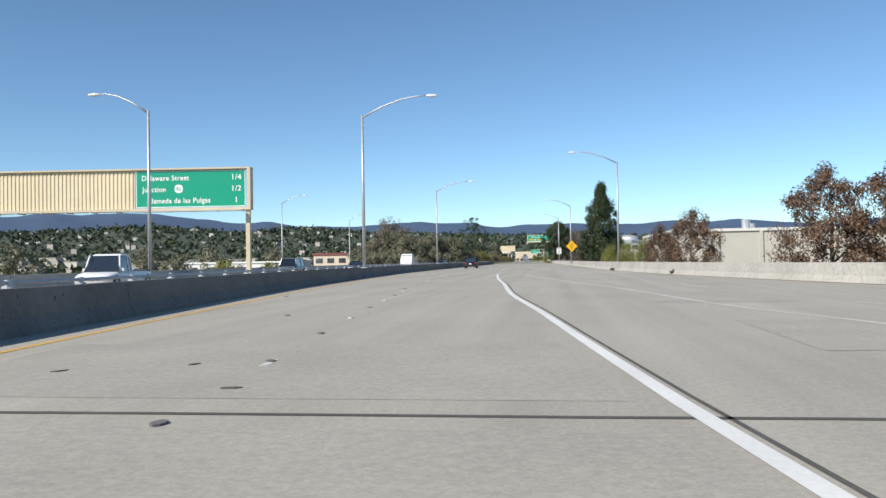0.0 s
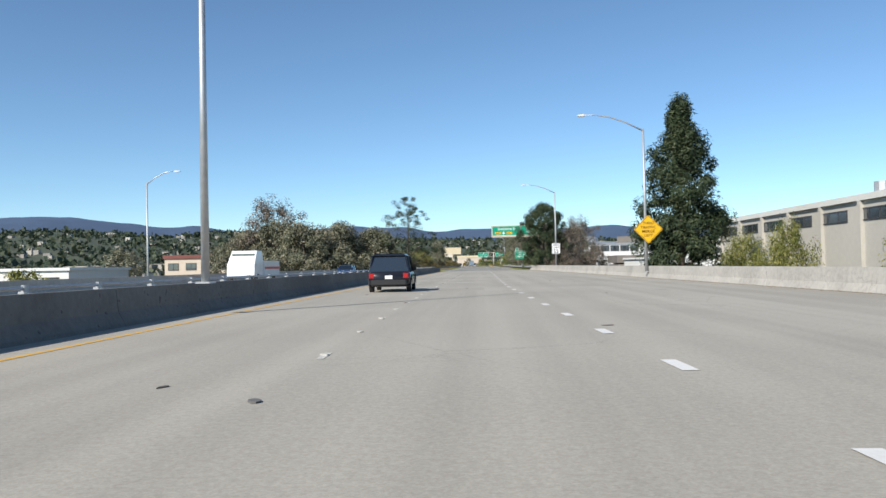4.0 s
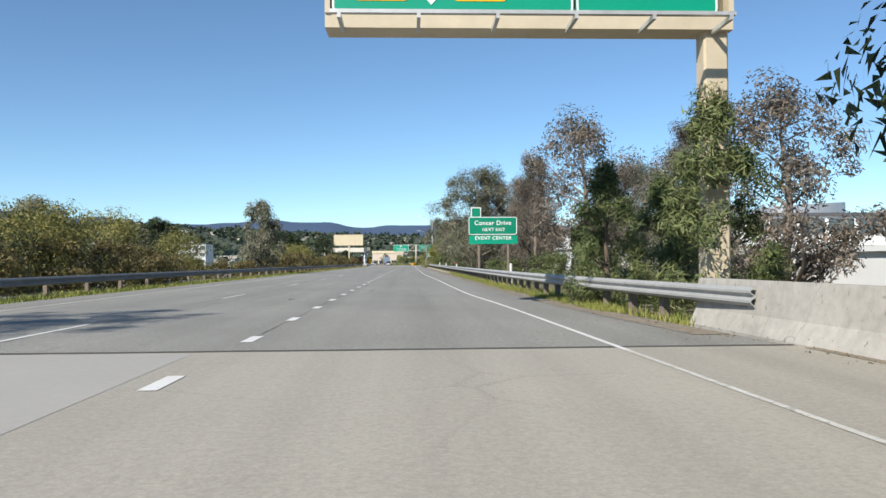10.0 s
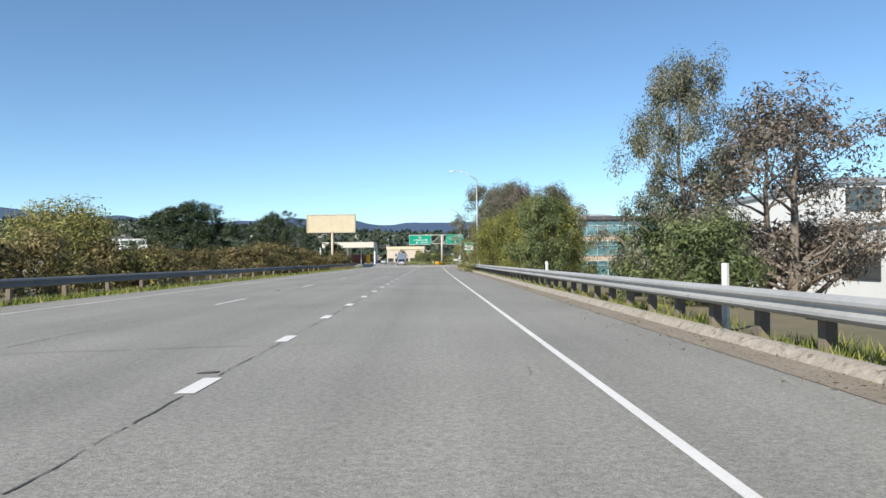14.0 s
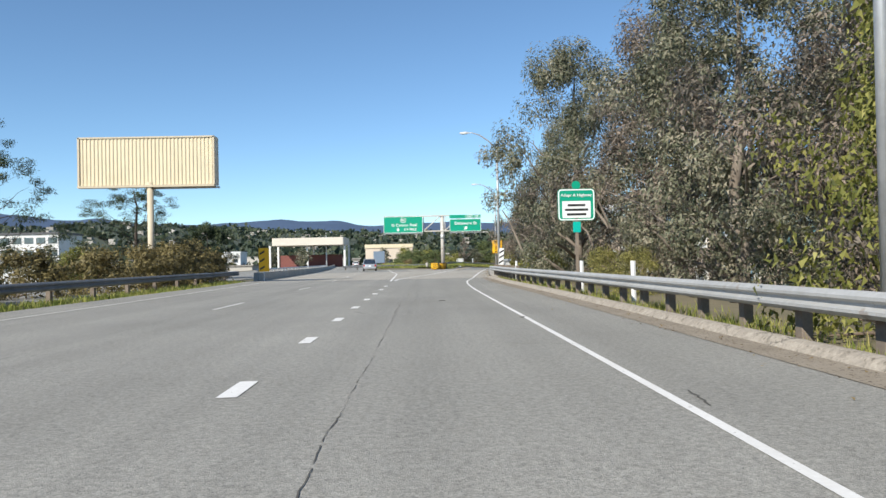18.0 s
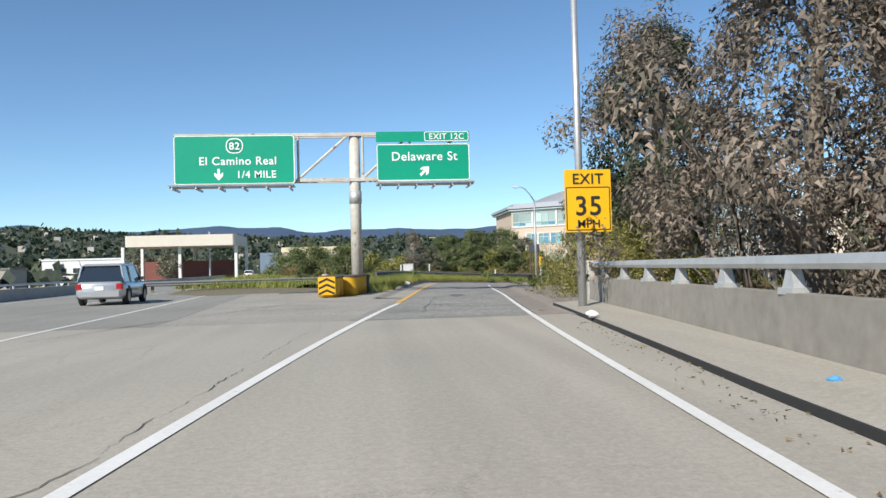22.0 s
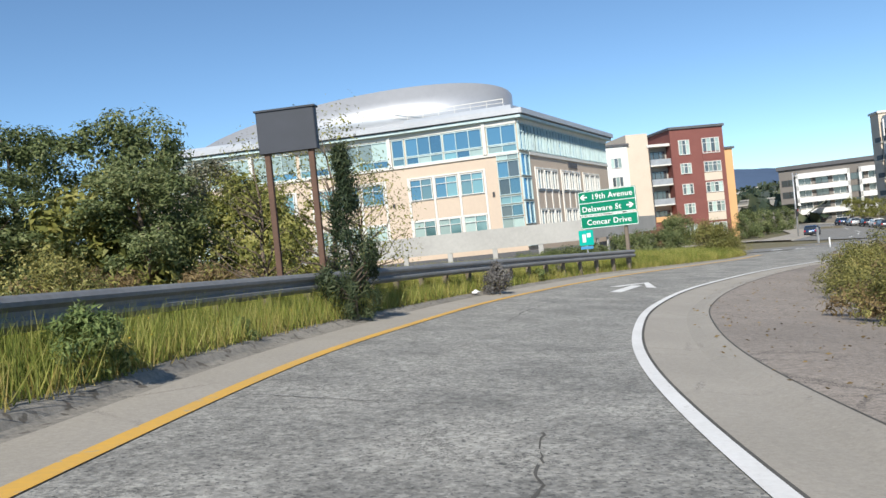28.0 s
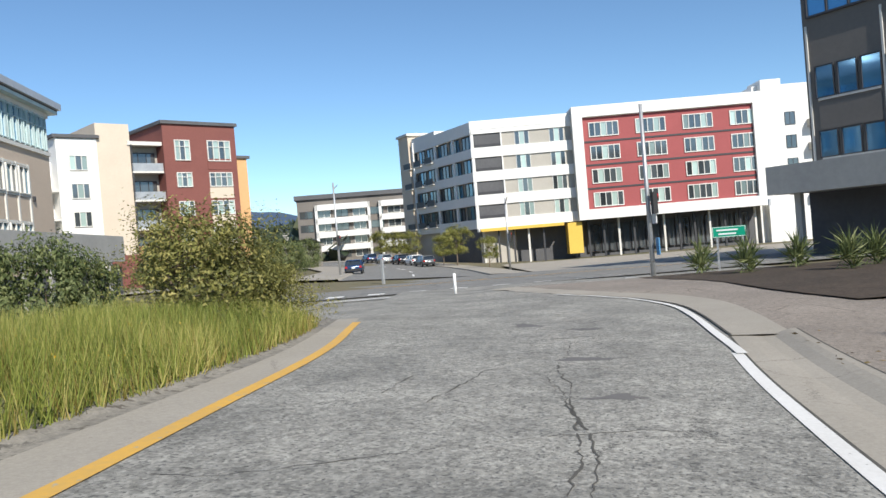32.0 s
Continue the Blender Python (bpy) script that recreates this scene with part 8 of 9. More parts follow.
for x0, x1 in ((4, 16.5), (18.5, 28)):
    for k in range(4):
        F2.slab("balcony_band", x0, x1, 7.9 - 3.1 * k, 9.2 - 3.1 * k, 1.2, WALL_WHITE)
    F2.slab("frame_post", x0, x0 + 0.6, -3, 9.2, 1.2, WALL_WHITE)
    F2.slab("frame_post", x1 - 0.6, x1, -3, 9.2, 1.2, WALL_WHITE)
for k in range(4):
    for i in range(7):
        F2.window(2 + 4 * i, 7.0 - 3.1 * k + 0.1, 3.0, 1.7, 2, 1, GLASS_DARK, FRAME_WHITE if i % 2 else FRAME_DARK, 0.1, 0.06)

# dark office on the inner side
o2 = thing("dark_office_building", pose(0, 0, 0), "shaded taupe office above an open parking deck", "office building")
F3 = Face(o2, (104.4, 593.6), (78, 553.8))
block(F3, "wall", 0.5, 48, 16, 26, WALL_TAUPE, 0.0, z0=1.6)
for i in range(11):
    c = 2.95 + 4.35 * i
    F3.slab("pilaster", c - 2.3, c - 2.18, 1.7, 9.6, 0.07, TRIM)
    F3.slab("sill", c - 1.75, c + 1.85, 1.78, 1.9, 0.09, TRIM)
    F3.slab("sill", c - 1.75, c + 1.85, 5.2, 5.32, 0.09, TRIM)
    F3.slab("panel_infill", c - 1.75, c + 1.85, 3.5, 5.0, 0.05, WALL_TAUPE)
    for k in (-1.03, 0.32, 1.67):
        F3.window(c + k - 0.27, 2.68, 1.16, 1.56, 1, 1, GLASS_SKY, FRAME_DARK, 0.06, 0.1)
        F3.window(c + k - 0.27, 6.25, 1.16, 1.86, 1, 1, GLASS_SKY, FRAME_DARK, 0.06, 0.1)
F3.window(24, 12.2, 46.4, 4.4, 36, 2, GLASS_SKY, FRAME_DARK, 0.12, 0.15)
F3.slab("deck_slab", -0.95, 48, 0.0, 1.65, 2.4, WALL_CONC, back=26)
# solid dark block stands in for the shaded inside of the parking deck
F3.slab("garage_back", -0.85, 48, -5.5, 0.0, -1.5, ROOF_AND_SHADE, back=26)
for i in range(9):
    F3.put(part("pillar", Mesh().box(-0.2, 0.2, -1.6, -1.2, -5.5, 0.0, 0.04), WALL_CONC, o2, m=pose(0.4 + 5.4 * i, 0, 0)))
F3.put(part("wall_lamp", Mesh().tube([(-0.6, -2.6, -0.6), (-0.6, -2.6, -0.2)], 0.16, 8), SIGN_WHITE, o2))

# office with teal glass behind the second bridge
o3 = thing("glass_office_building", pose(0, 0, 0), "beige office with teal glass behind the trees", "office building")
F4 = Face(o3, (29, 516), (29, 470))
part("wall", Mesh().box(29, 60, 470, 516, -6, 8.6), BEIGE, o3)
part("roof", Mesh().box(28, 61, 469, 517, 8.6, 9.3), ROOF_AND_SHADE, o3)
for i in range(8):
    F4.window(3 + 5.7 * i, 7.0, 5.2, 2.6, 4, 2, GLASS_TEAL, FRAME_TEAL, 0.12, 0.2)
    F4.window(3 + 5.7 * i, 3.0, 3.0, 2.2, 3, 1, GLASS_BLUE, FRAME_WHITE, 0.3, 0.2)
    F4.window(3 + 5.7 * i, -0.8, 3.0, 2.4, 3, 1, GLASS_BLUE, FRAME_WHITE, 0.3, 0.2)
F4.slab("blue_sign", 20, 23.5, 4.6, 5.3, 0.3, BLUE_BAG)
F5 = Face(o3, (29, 470), (60, 470))
for k in range(3):
    F5.window(15, 7.0 - 3.8 * k, 28, 2.8, 14, 2, GLASS_TEAL, FRAME_TEAL, 0.12, 0.2)


def plain_block(name, label, x0, x1, y0, y1, z0, z1, wall, roof, cap=0.35, rows=(), face="south", category="building"):
    """A flat-roofed house with a roof edge and rows of windows on the side that is seen."""
    t = thing(name, pose(0, 0, 0), label, category)
    part("wall", Mesh().box(x0, x1, y0, y1, z0, z1 - cap), wall, t)
    part("roof", Mesh().box(x0 - 0.3, x1 + 0.3, y0 - 0.3, y1 + 0.3, z1 - cap, z1), roof, t)
    f = Face(t, (x0, y0), (x1, y0)) if face == "south" else Face(t, (x0, y1), (x0, y0))
    for z, h, w, n in rows:
        for i in range(n):
            f.window(f.length * (i + 0.5) / n, z, min(w, f.length / n * 0.9), h, 3 if w > 2.5 else 2, 1, GLASS_DARK, FRAME_DARK, 0.1, 0.08)
    return t


# works halls right of the first bridge
t = plain_block("warehouse", "grey-beige warehouse with a pale roof edge", 29, 85, 150, 192, -6, 6.2, WAREHOUSE, TRIM, 0.5, ((4.6, 1.0, 5.0, 6),), "west", "warehouse")
fw = Face(t, (29, 192), (29, 150))
for i in range(6):
    fw.slab("pilaster", 7.25 * i, 7.25 * i + 0.5, -6, 5.7, 0.3, WAREHOUSE)
fw = Face(t, (29, 150), (85, 150))
for i in range(8):
    fw.slab("pilaster", 7.4 * i, 7.4 * i + 0.6, -6, 5.7, 0.3, WAREHOUSE)
for x, y in ((44, 160), (50, 180), (36, 166)):
    part("roof_vent", Mesh().tube([(x, y, 6.3), (x, y, 8.2)], 0.8, 10), GALV, t)
plain_block("white_hall", "long low hall with a bright white roof", 27, 74, 228, 290, -6, 1.9, ROOF_WHITE, ROOF_WHITE, 0.3, (), "west", "warehouse")
t = bpy.data.objects["white_hall"]
part("canopy", Mesh().box(25.6, 31, 249, 261, 1.0, 2.5, 0.1), WALL_TAUPE, t, "brown canopy")
part("canopy_beam", Mesh().box(25.8, 27, 249, 260, 0.3, 0.7), WALL_TAUPE, t)
plain_block("white_store", "white flat-roofed store among the trees", 24, 60, 318, 372, -5, 3.2, WALL_WHITE, ROOF_WHITE, 0.4, ((0.8, 1.6, 3.5, 7),), "west", "store")
t = plain_block("drum_office", "white office with teal glass and a silver drum roof", 50, 66, 330, 350, -5, 7.4, WALL_WHITE, ROOF_AND_SHADE, 0.5, ((5.6, 2.0, 3.4, 4), (2.2, 2.0, 3.4, 4)), "south", "office building")
part("drum_screen", smooth(Mesh().loft([[(58 - 6.6 * math.cos(a * 0.13), 338 - 5 * math.sin(a * 0.13), 7.4), (58 - 6.6 * math.cos(a * 0.13), 338 - 5 * math.sin(a * 0.13), 8.3 + 0.045 * a)] for a in range(25)]).data("drum_screen", ROOF_METAL)), ROOF_METAL, t)
plain_block("white_shops", "white and tan shop row with flat roofs", 68, 92, 336, 350, -5, 7.4, WALL_WHITE, ROOF_WHITE, 0.5, ((4.2, 1.7, 3.0, 5),), "south", "store")
plain_block("white_offices", "row of white three-storey offices", 94, 150, 352, 372, -5, 7.2, WALL_TAN, ROOF_WHITE, 0.5, ((5.2, 1.7, 3.0, 12), (2.0, 1.7, 3.0, 12)), "south", "office building")
plain_block("teal_office_far", "white office with teal glass behind eucalyptus", 40, 66, 392, 420, -5, 8.4, WALL_WHITE, ROOF_METAL, 0.5, ((6.4, 2.2, 3.4, 7), (2.6, 2.2, 3.4, 7), (-1, 2.0, 3.4, 7)), "south", "office building")
# left of the highway
plain_block("white_depot", "long white depot beyond the highway", -86, -58, 196, 214, -6, 1.9, WALL_WHITE, ROOF_WHITE, 0.4, ((0.0, 1.2, 2.0, 6),))
plain_block("brown_shops", "low brown and white shops", -72, -52, 262, 276, -5, 4.6, WALL_TAN, WALL_BROWN, 0.8, ((2.0, 1.6, 2.4, 5),))
plain_block("cream_store", "cream store with a tan roof beyond the highway", -22, -2, 742, 760, -3, 8.8, WALL_TAN, SIGN_BACK, 1.6, ((1.5, 2.0, 3.0, 5),))
plain_block("white_store_far", "white flat-roofed store at the bend", -116, -86, 790, 804, -3, 7.8, WALL_WHITE, ROOF_WHITE, 0.6, ((3.4, 1.8, 2.6, 6), (0.4, 1.8, 2.6, 6)))
plain_block("grey_offices_far", "grey-white office blocks beyond the highway", -128, -104, 640, 656, -3, 12, WALL_WHITE, ROOF_AND_SHADE, 0.6, ((9.6, 1.8, 2.6, 7), (6, 1.8, 2.6, 7), (2.4, 1.8, 2.6, 7)))
CREAM = surf("pale_canopy_panels", (0.7, 0.64, 0.54), (0.62, 0.56, 0.47), 2, 0.4, 0.7, bump=0.1)
cp = thing("station_canopy", pose(0, 0, 0), "large cream canopy roof on slim columns", "canopy")
part("roof", Mesh().box(-44, -22, 650, 668, 6.9, 9.2, 0.3), CREAM, cp)
for x in (-45, -33.5, -22):
    for y in (652, 666):
        part("column", Mesh().box(x - 0.3, x + 0.3, y - 0.3, y + 0.3, -3, 6.9, 0.05), WALL_WHITE, cp)
part("back_wall", Mesh().box(-44, -24, 664, 666, -3, 4), WALL_BROWN, cp)

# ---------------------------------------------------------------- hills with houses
# blue in the far ridge's base colour paints the haze of distance
HILL = surf("hazed_wooded_hill", (0.07, 0.11, 0.185), (0.05, 0.082, 0.14), 0.012, 0.0022, 0.95, bump=0.0)
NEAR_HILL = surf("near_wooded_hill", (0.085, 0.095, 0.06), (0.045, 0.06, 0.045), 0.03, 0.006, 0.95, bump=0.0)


def ridge_height(a, seed, low, high):
    v = 0
    for k, w in ((2.1, 0.5), (4.7, 0.3), (9.3, 0.2), (21, 0.15), (47, 0.08)):
        v += w * math.sin(a * k + seed * k * 0.37 + 1.3 * math.sin(a * k * 0.5 + seed))
    return low + (high - low) * (0.5 + 0.55 * v)


def hill(name, material, label, dist, depth, low, high, seed, lift=0.0, a0=-75, a1=75, n=260):
    rows = []
    for i in range(n + 1):
        a = radians(a0 + (a1 - a0) * i / n)
        h = ridge_height(a, seed, low, high) * (1 + lift * max(0.0, -a - 0.1))
        row = []
        for k in range(7):
            u = k / 6
            d = dist + depth * u
            zz = -6 + (h + 6) * (math.sin(math.pi / 2 * u) ** 1.3) + (5 * math.sin(a * 90 + k * 2.1) if 0 < k < 6 else 0)
            row.append((d * math.sin(a), 300 + d * math.cos(a), zz))
        rows.append(row)
    return tagged(part(name, smooth(Mesh().loft(rows).data(name, material)), material), label, kind="structure")


hill("backdrop_far_hills", HILL, "long wooded ridge on the horizon, coloured blue for haze", 3000, 1100, 120, 275, 2.2)
hill("backdrop_near_hills", NEAR_HILL, "wooded hillside dotted with houses", 950, 1500, 34, 92, 5.0, 1.1)
hr = np.random.default_rng(33)


def hill_spots(n, dist, depth, low, high, seed, umax=0.95, lift=0.0):
    out = []
    for _ in range(n):
        a = radians(hr.uniform(-62, 62))
        u = hr.uniform(0.02, umax)
        h = ridge_height(a, seed, low, high) * (1 + lift * max(0.0, -a - 0.1))
        d = dist + depth * u
        out.append((d * math.sin(a), 300 + d * math.cos(a), -6 + (h + 6) * (math.sin(math.pi / 2 * u) ** 1.3), d))
    return out


hm = Mesh()
for x, y, z, d in hill_spots(430, 950, 1500, 34, 92, 5.0, 0.95, 1.1):
    w, l, h = hr.uniform(6, 13), hr.uniform(6, 12), hr.uniform(4, 8)
    hm.box(x - w / 2, x + w / 2, y - l / 2, y + l / 2, z - 3, z + h)
tagged(part("hillside_houses", hm, surf("hill_house_walls", (0.48, 0.45, 0.4), (0.33, 0.3, 0.26), 0.02, 0.01, 0.9, bump=0, island=0.45)), "many pale houses scattered over the hillside", "houses", kind="stuff")
hills_trees = []
for x, y, z, d in hill_spots(5600, 950, 1500, 34, 92, 5.0, 1.02, 1.1) + hill_spots(1800, 420, 600, -4, 6, 3.0, 1.0):
    r = hr.uniform(4, 9) * (1 if d > 900 else 0.75)
    k = 9
    c = hr.normal(size=(k, 3)) * np.array((r * 0.5, r * 0.5, r * 0.35)) + np.array((x, y, z + r * 0.55))
    hills_trees.append(leaves(c, r * 1.1, r * 0.9, -0.15, int(x * 7 + y) % 9999))
tagged(part("hillside_trees", quads("hillside_trees", np.concatenate(hills_trees), leafy("far_tree_crown", (0.025, 0.04, 0.028), (0.055, 0.075, 0.045), (0.1, 0.11, 0.06), 0.15)), None), "dense trees over the hillside and the town", "trees", kind="stuff")
hm = Mesh()
for x, y, z, d in hill_spots(260, 380, 600, -4, 6, 3.0, 1.0):
    w, l, h = hr.uniform(8, 24), hr.uniform(8, 16), hr.uniform(4, 9)
    hm.box(x - w / 2, x + w / 2, y - l / 2, y + l / 2, z - 3, z + h)
    hm.box(x - w / 2 - 0.4, x + w / 2 + 0.4, y - l / 2 - 0.4, y + l / 2 + 0.4, z + h, z + h + 0.5)
tagged(part("town_houses", hm, bpy.data.materials["hill_house_walls"]), "low pale town buildings in the distance", "houses", kind="stuff")

# ---------------------------------------------------------------- street beyond the ramp
def east(s, n, up=0.0):
    x, y = 53.6 + D_EAST[0] * s + N_EAST[0] * n, 593.7 + D_EAST[1] * s + N_EAST[1] * n
    return (x, y, float(east_z(x, y)) + up)


def east_sheet(name, s0, s1, n0, n1, up, material, label, parts=12):
    rows = [[east(s0 + (s1 - s0) * i / parts, n0, up), east(s0 + (s1 - s0) * i / parts, n1, up)] for i in range(parts + 1)]
    return structure(name, Mesh().loft(rows), material, label)


east_sheet("road_cross_street", 40, 62, -75, 95, 0.0, ASPH_DARK, "dark asphalt of the cross street", 4)
STREET_R = [(60, -3.5), (80, -2.5), (95, -1.0), (117, 4.5), (147, 17.5), (205, 43)]
rows = [[east(s, lerp(STREET_R, s) - 3.6, 0.12), east(s, lerp(STREET_R, s) - 0.1, 0.12), east(s, lerp(STREET_R, s) - 0.05, 0.004), east(s, lerp(STREET_R, s) + 12, 0.004), east(s, lerp(STREET_R, s) + 12.1, 0.12), east(s, lerp(STREET_R, s) + 16, 0.12)] for s in range(62, 202, 5)]
structure("road_far_street", Mesh().loft([r[2:4] for r in rows]), ASPH_DARK, "grey asphalt of the street ahead")
structure("pavement_street", Mesh().loft([r[:3] for r in rows]).loft([r[3:] for r in rows]), GUTTER, "concrete pavements along the street ahead")
east_sheet("road_junction", 20, 40, -16, 9, -0.06, ASPH_RAMP, "worn asphalt where the ramp meets the street", 5)
east_sheet("pavement_left_corner", 62, 67, 12.6, 90, 0.13, GUTTER, "concrete pavement along the cross street", 2)
east_sheet("pavement_right_corner", 62, 100, -70, -7.2, 0.13, GUTTER, "concrete pavement in front of the shops", 4)
# dark bed ground, with the shade beside the parking deck put into its colour
BED_SHADED = surf("shaded_bed_ground", (0.085, 0.062, 0.045), (0.045, 0.035, 0.026), 18, 0.8, 0.95, bump=0.8, dist=0.03, grit=(20, 0.4))
def over(s, n, up):
    """A point of the corner, from the slope of the ramp over to that of the street."""
    q = east(s, n, up)
    r = on_ramp(Vector(q[:2]), up)[2]
    w = float(sstep(14, 27, s))
    return (q[0], q[1], r * (1 - w) + max(q[2], r) * w)


ISLAND = [(9.5, -3.55), (11.0, -4.0), (13.3, -4.47), (17.2, -5.22), (19.9, -5.5), (23.0, -5.06), (25.8, -3.79), (33.5, -1.5)]
rows = []
for i in range(25):
    s = 11.0 + 15.5 * i / 24
    n = spline(ISLAND, s)
    rows.append([over(s, n - 0.08, 0.032), over(s, n + 0.08, 0.032)])
structure("marking_corner", Mesh().loft(rows), WHITE_LINE, "white line that sweeps round the paved corner")
rows = [[over(13.3 + 20 * i / 24, spline(ISLAND, 13.3 + 20 * i / 24) - 1.3, 0.02 + 0.04 * min(1, i / 3)), over(13.3 + 20 * i / 24, -12, 0.06), over(13.3 + 20 * i / 24, -30, 0.06)] for i in range(25)]
structure("pavement_corner", Mesh().loft(rows), APRON, "cracked paved corner inside the turn")
bed = Mesh().loft([[over(18 + 2 * i, -9.4 + 0.3 * math.sin(i) + 0.12 * i, 0.11), over(18 + 2 * i, -30, 0.11)] for i in range(9)])
structure("planting_bed", bed, BED_SHADED, "planting bed before the office, its ground coloured dark for shade")
rows = [[over(13.3 + 20 * i / 24, spline(ISLAND, 13.3 + 20 * i / 24) - 1.3, 0.025 + 0.04 * min(1, i / 3)), over(13.3 + 20 * i / 24, spline(ISLAND, 13.3 + 20 * i / 24) - 0.2, 0.018)] for i in range(25)]
structure("gutter_corner", Mesh().loft(rows), GUTTER, "smooth concrete gutter round the corner")
rows = [[over(13.3 + 13 * i / 24, spline(ISLAND, 13.3 + 13 * i / 24) - d, 0.03) for d in (0.24, 0.19)] for i in range(25)]
structure("joint_corner", Mesh().loft(rows), CRACK, "dark seam along the gutter round the corner")
for i in range(9):
    east_sheet("marking_crossing", 40.6, 42.8, -12 + 2.2 * i, -11.1 + 2.2 * i, 0.02, WHITE_LINE, "white crossing bars", 1)
east_sheet("marking_stop", 36.5, 37.0, -9, 6, 0.024, WHITE_LINE, "white stop line", 1)
east_sheet("marking_arrow_left", 28, 32, 0.5, 1.0, 0.024, WHITE_LINE, "white lane mark", 1)
east_sheet("marking_centre", 51, 51.3, -75, 95, 0.015, YELLOW_LINE, "yellow centre line of the cross street", 1)
for i in range(6):
    s = 66 + 14 * i
    structure("marking_far_centre", Mesh().loft([[east(q, lerp(STREET_R, q) + 5.9, 0.02), east(q, lerp(STREET_R, q) + 6.1, 0.02)] for q in (s, s + 3, s + 6)]), WHITE_LINE, "white lane dashes of the street")

# ---------------------------------------------------------------- vehicles
TYRE = surf("tyre_rubber", (0.025, 0.025, 0.026), (0.04, 0.04, 0.04), 12, 3, 0.85, bump=0.2)
RIM_M = surf("alloy_rim", (0.45, 0.45, 0.46), (0.3, 0.3, 0.31), 6, 2, 0.35, 0.8, bump=0)
CAR_GLASS = glass("car_window_glass", (0.02, 0.025, 0.03), 0.04)
TAIL = surf("red_tail_lens", (0.45, 0.02, 0.02), None, 6, 2, 0.25, bump=0)
HEAD = surf("clear_head_lens", (0.7, 0.72, 0.75), None, 6, 2, 0.2, bump=0)
BLACK_TRIM = surf("black_plastic_trim", (0.03, 0.03, 0.032), None, 10, 2, 0.6, bump=0.1)
CAR_SILVER = surf("silver_car_paint", (0.55, 0.56, 0.57), (0.5, 0.51, 0.52), 2, 0.6, 0.25, 0.5, bump=0)
CAR_BLACK = surf("dark_car_paint", (0.02, 0.022, 0.03), (0.015, 0.016, 0.022), 2, 0.6, 0.2, 0.2, bump=0)
CAR_WHITE = surf("white_car_paint", (0.8, 0.8, 0.79), (0.74, 0.74, 0.73), 2, 0.6, 0.25, bump=0)
CAR_BLUE = surf("blue_car_paint", (0.03, 0.07, 0.16), (0.025, 0.055, 0.13), 2, 0.6, 0.25, 0.3, bump=0)
CAR_GREY = surf("grey_car_paint", (0.2, 0.21, 0.22), (0.17, 0.18, 0.19), 2, 0.6, 0.25, 0.4, bump=0)
BOX_BLUE = surf("blue_grey_truck_box", (0.2, 0.26, 0.33), (0.16, 0.21, 0.27), 2, 0.5, 0.6, bump=0.1)

wheel_me = smooth(Mesh().tube([(-0.11, 0, 0), (-0.09, 0, 0), (0.09, 0, 0), (0.11, 0, 0)], [0.3, 0.34, 0.34, 0.3], 18).data("tyre", TYRE))
rim_me = Mesh().tube([(-0.115, 0, 0), (0.115, 0, 0)], [0.22, 0.22], 10).data("rim", RIM_M)


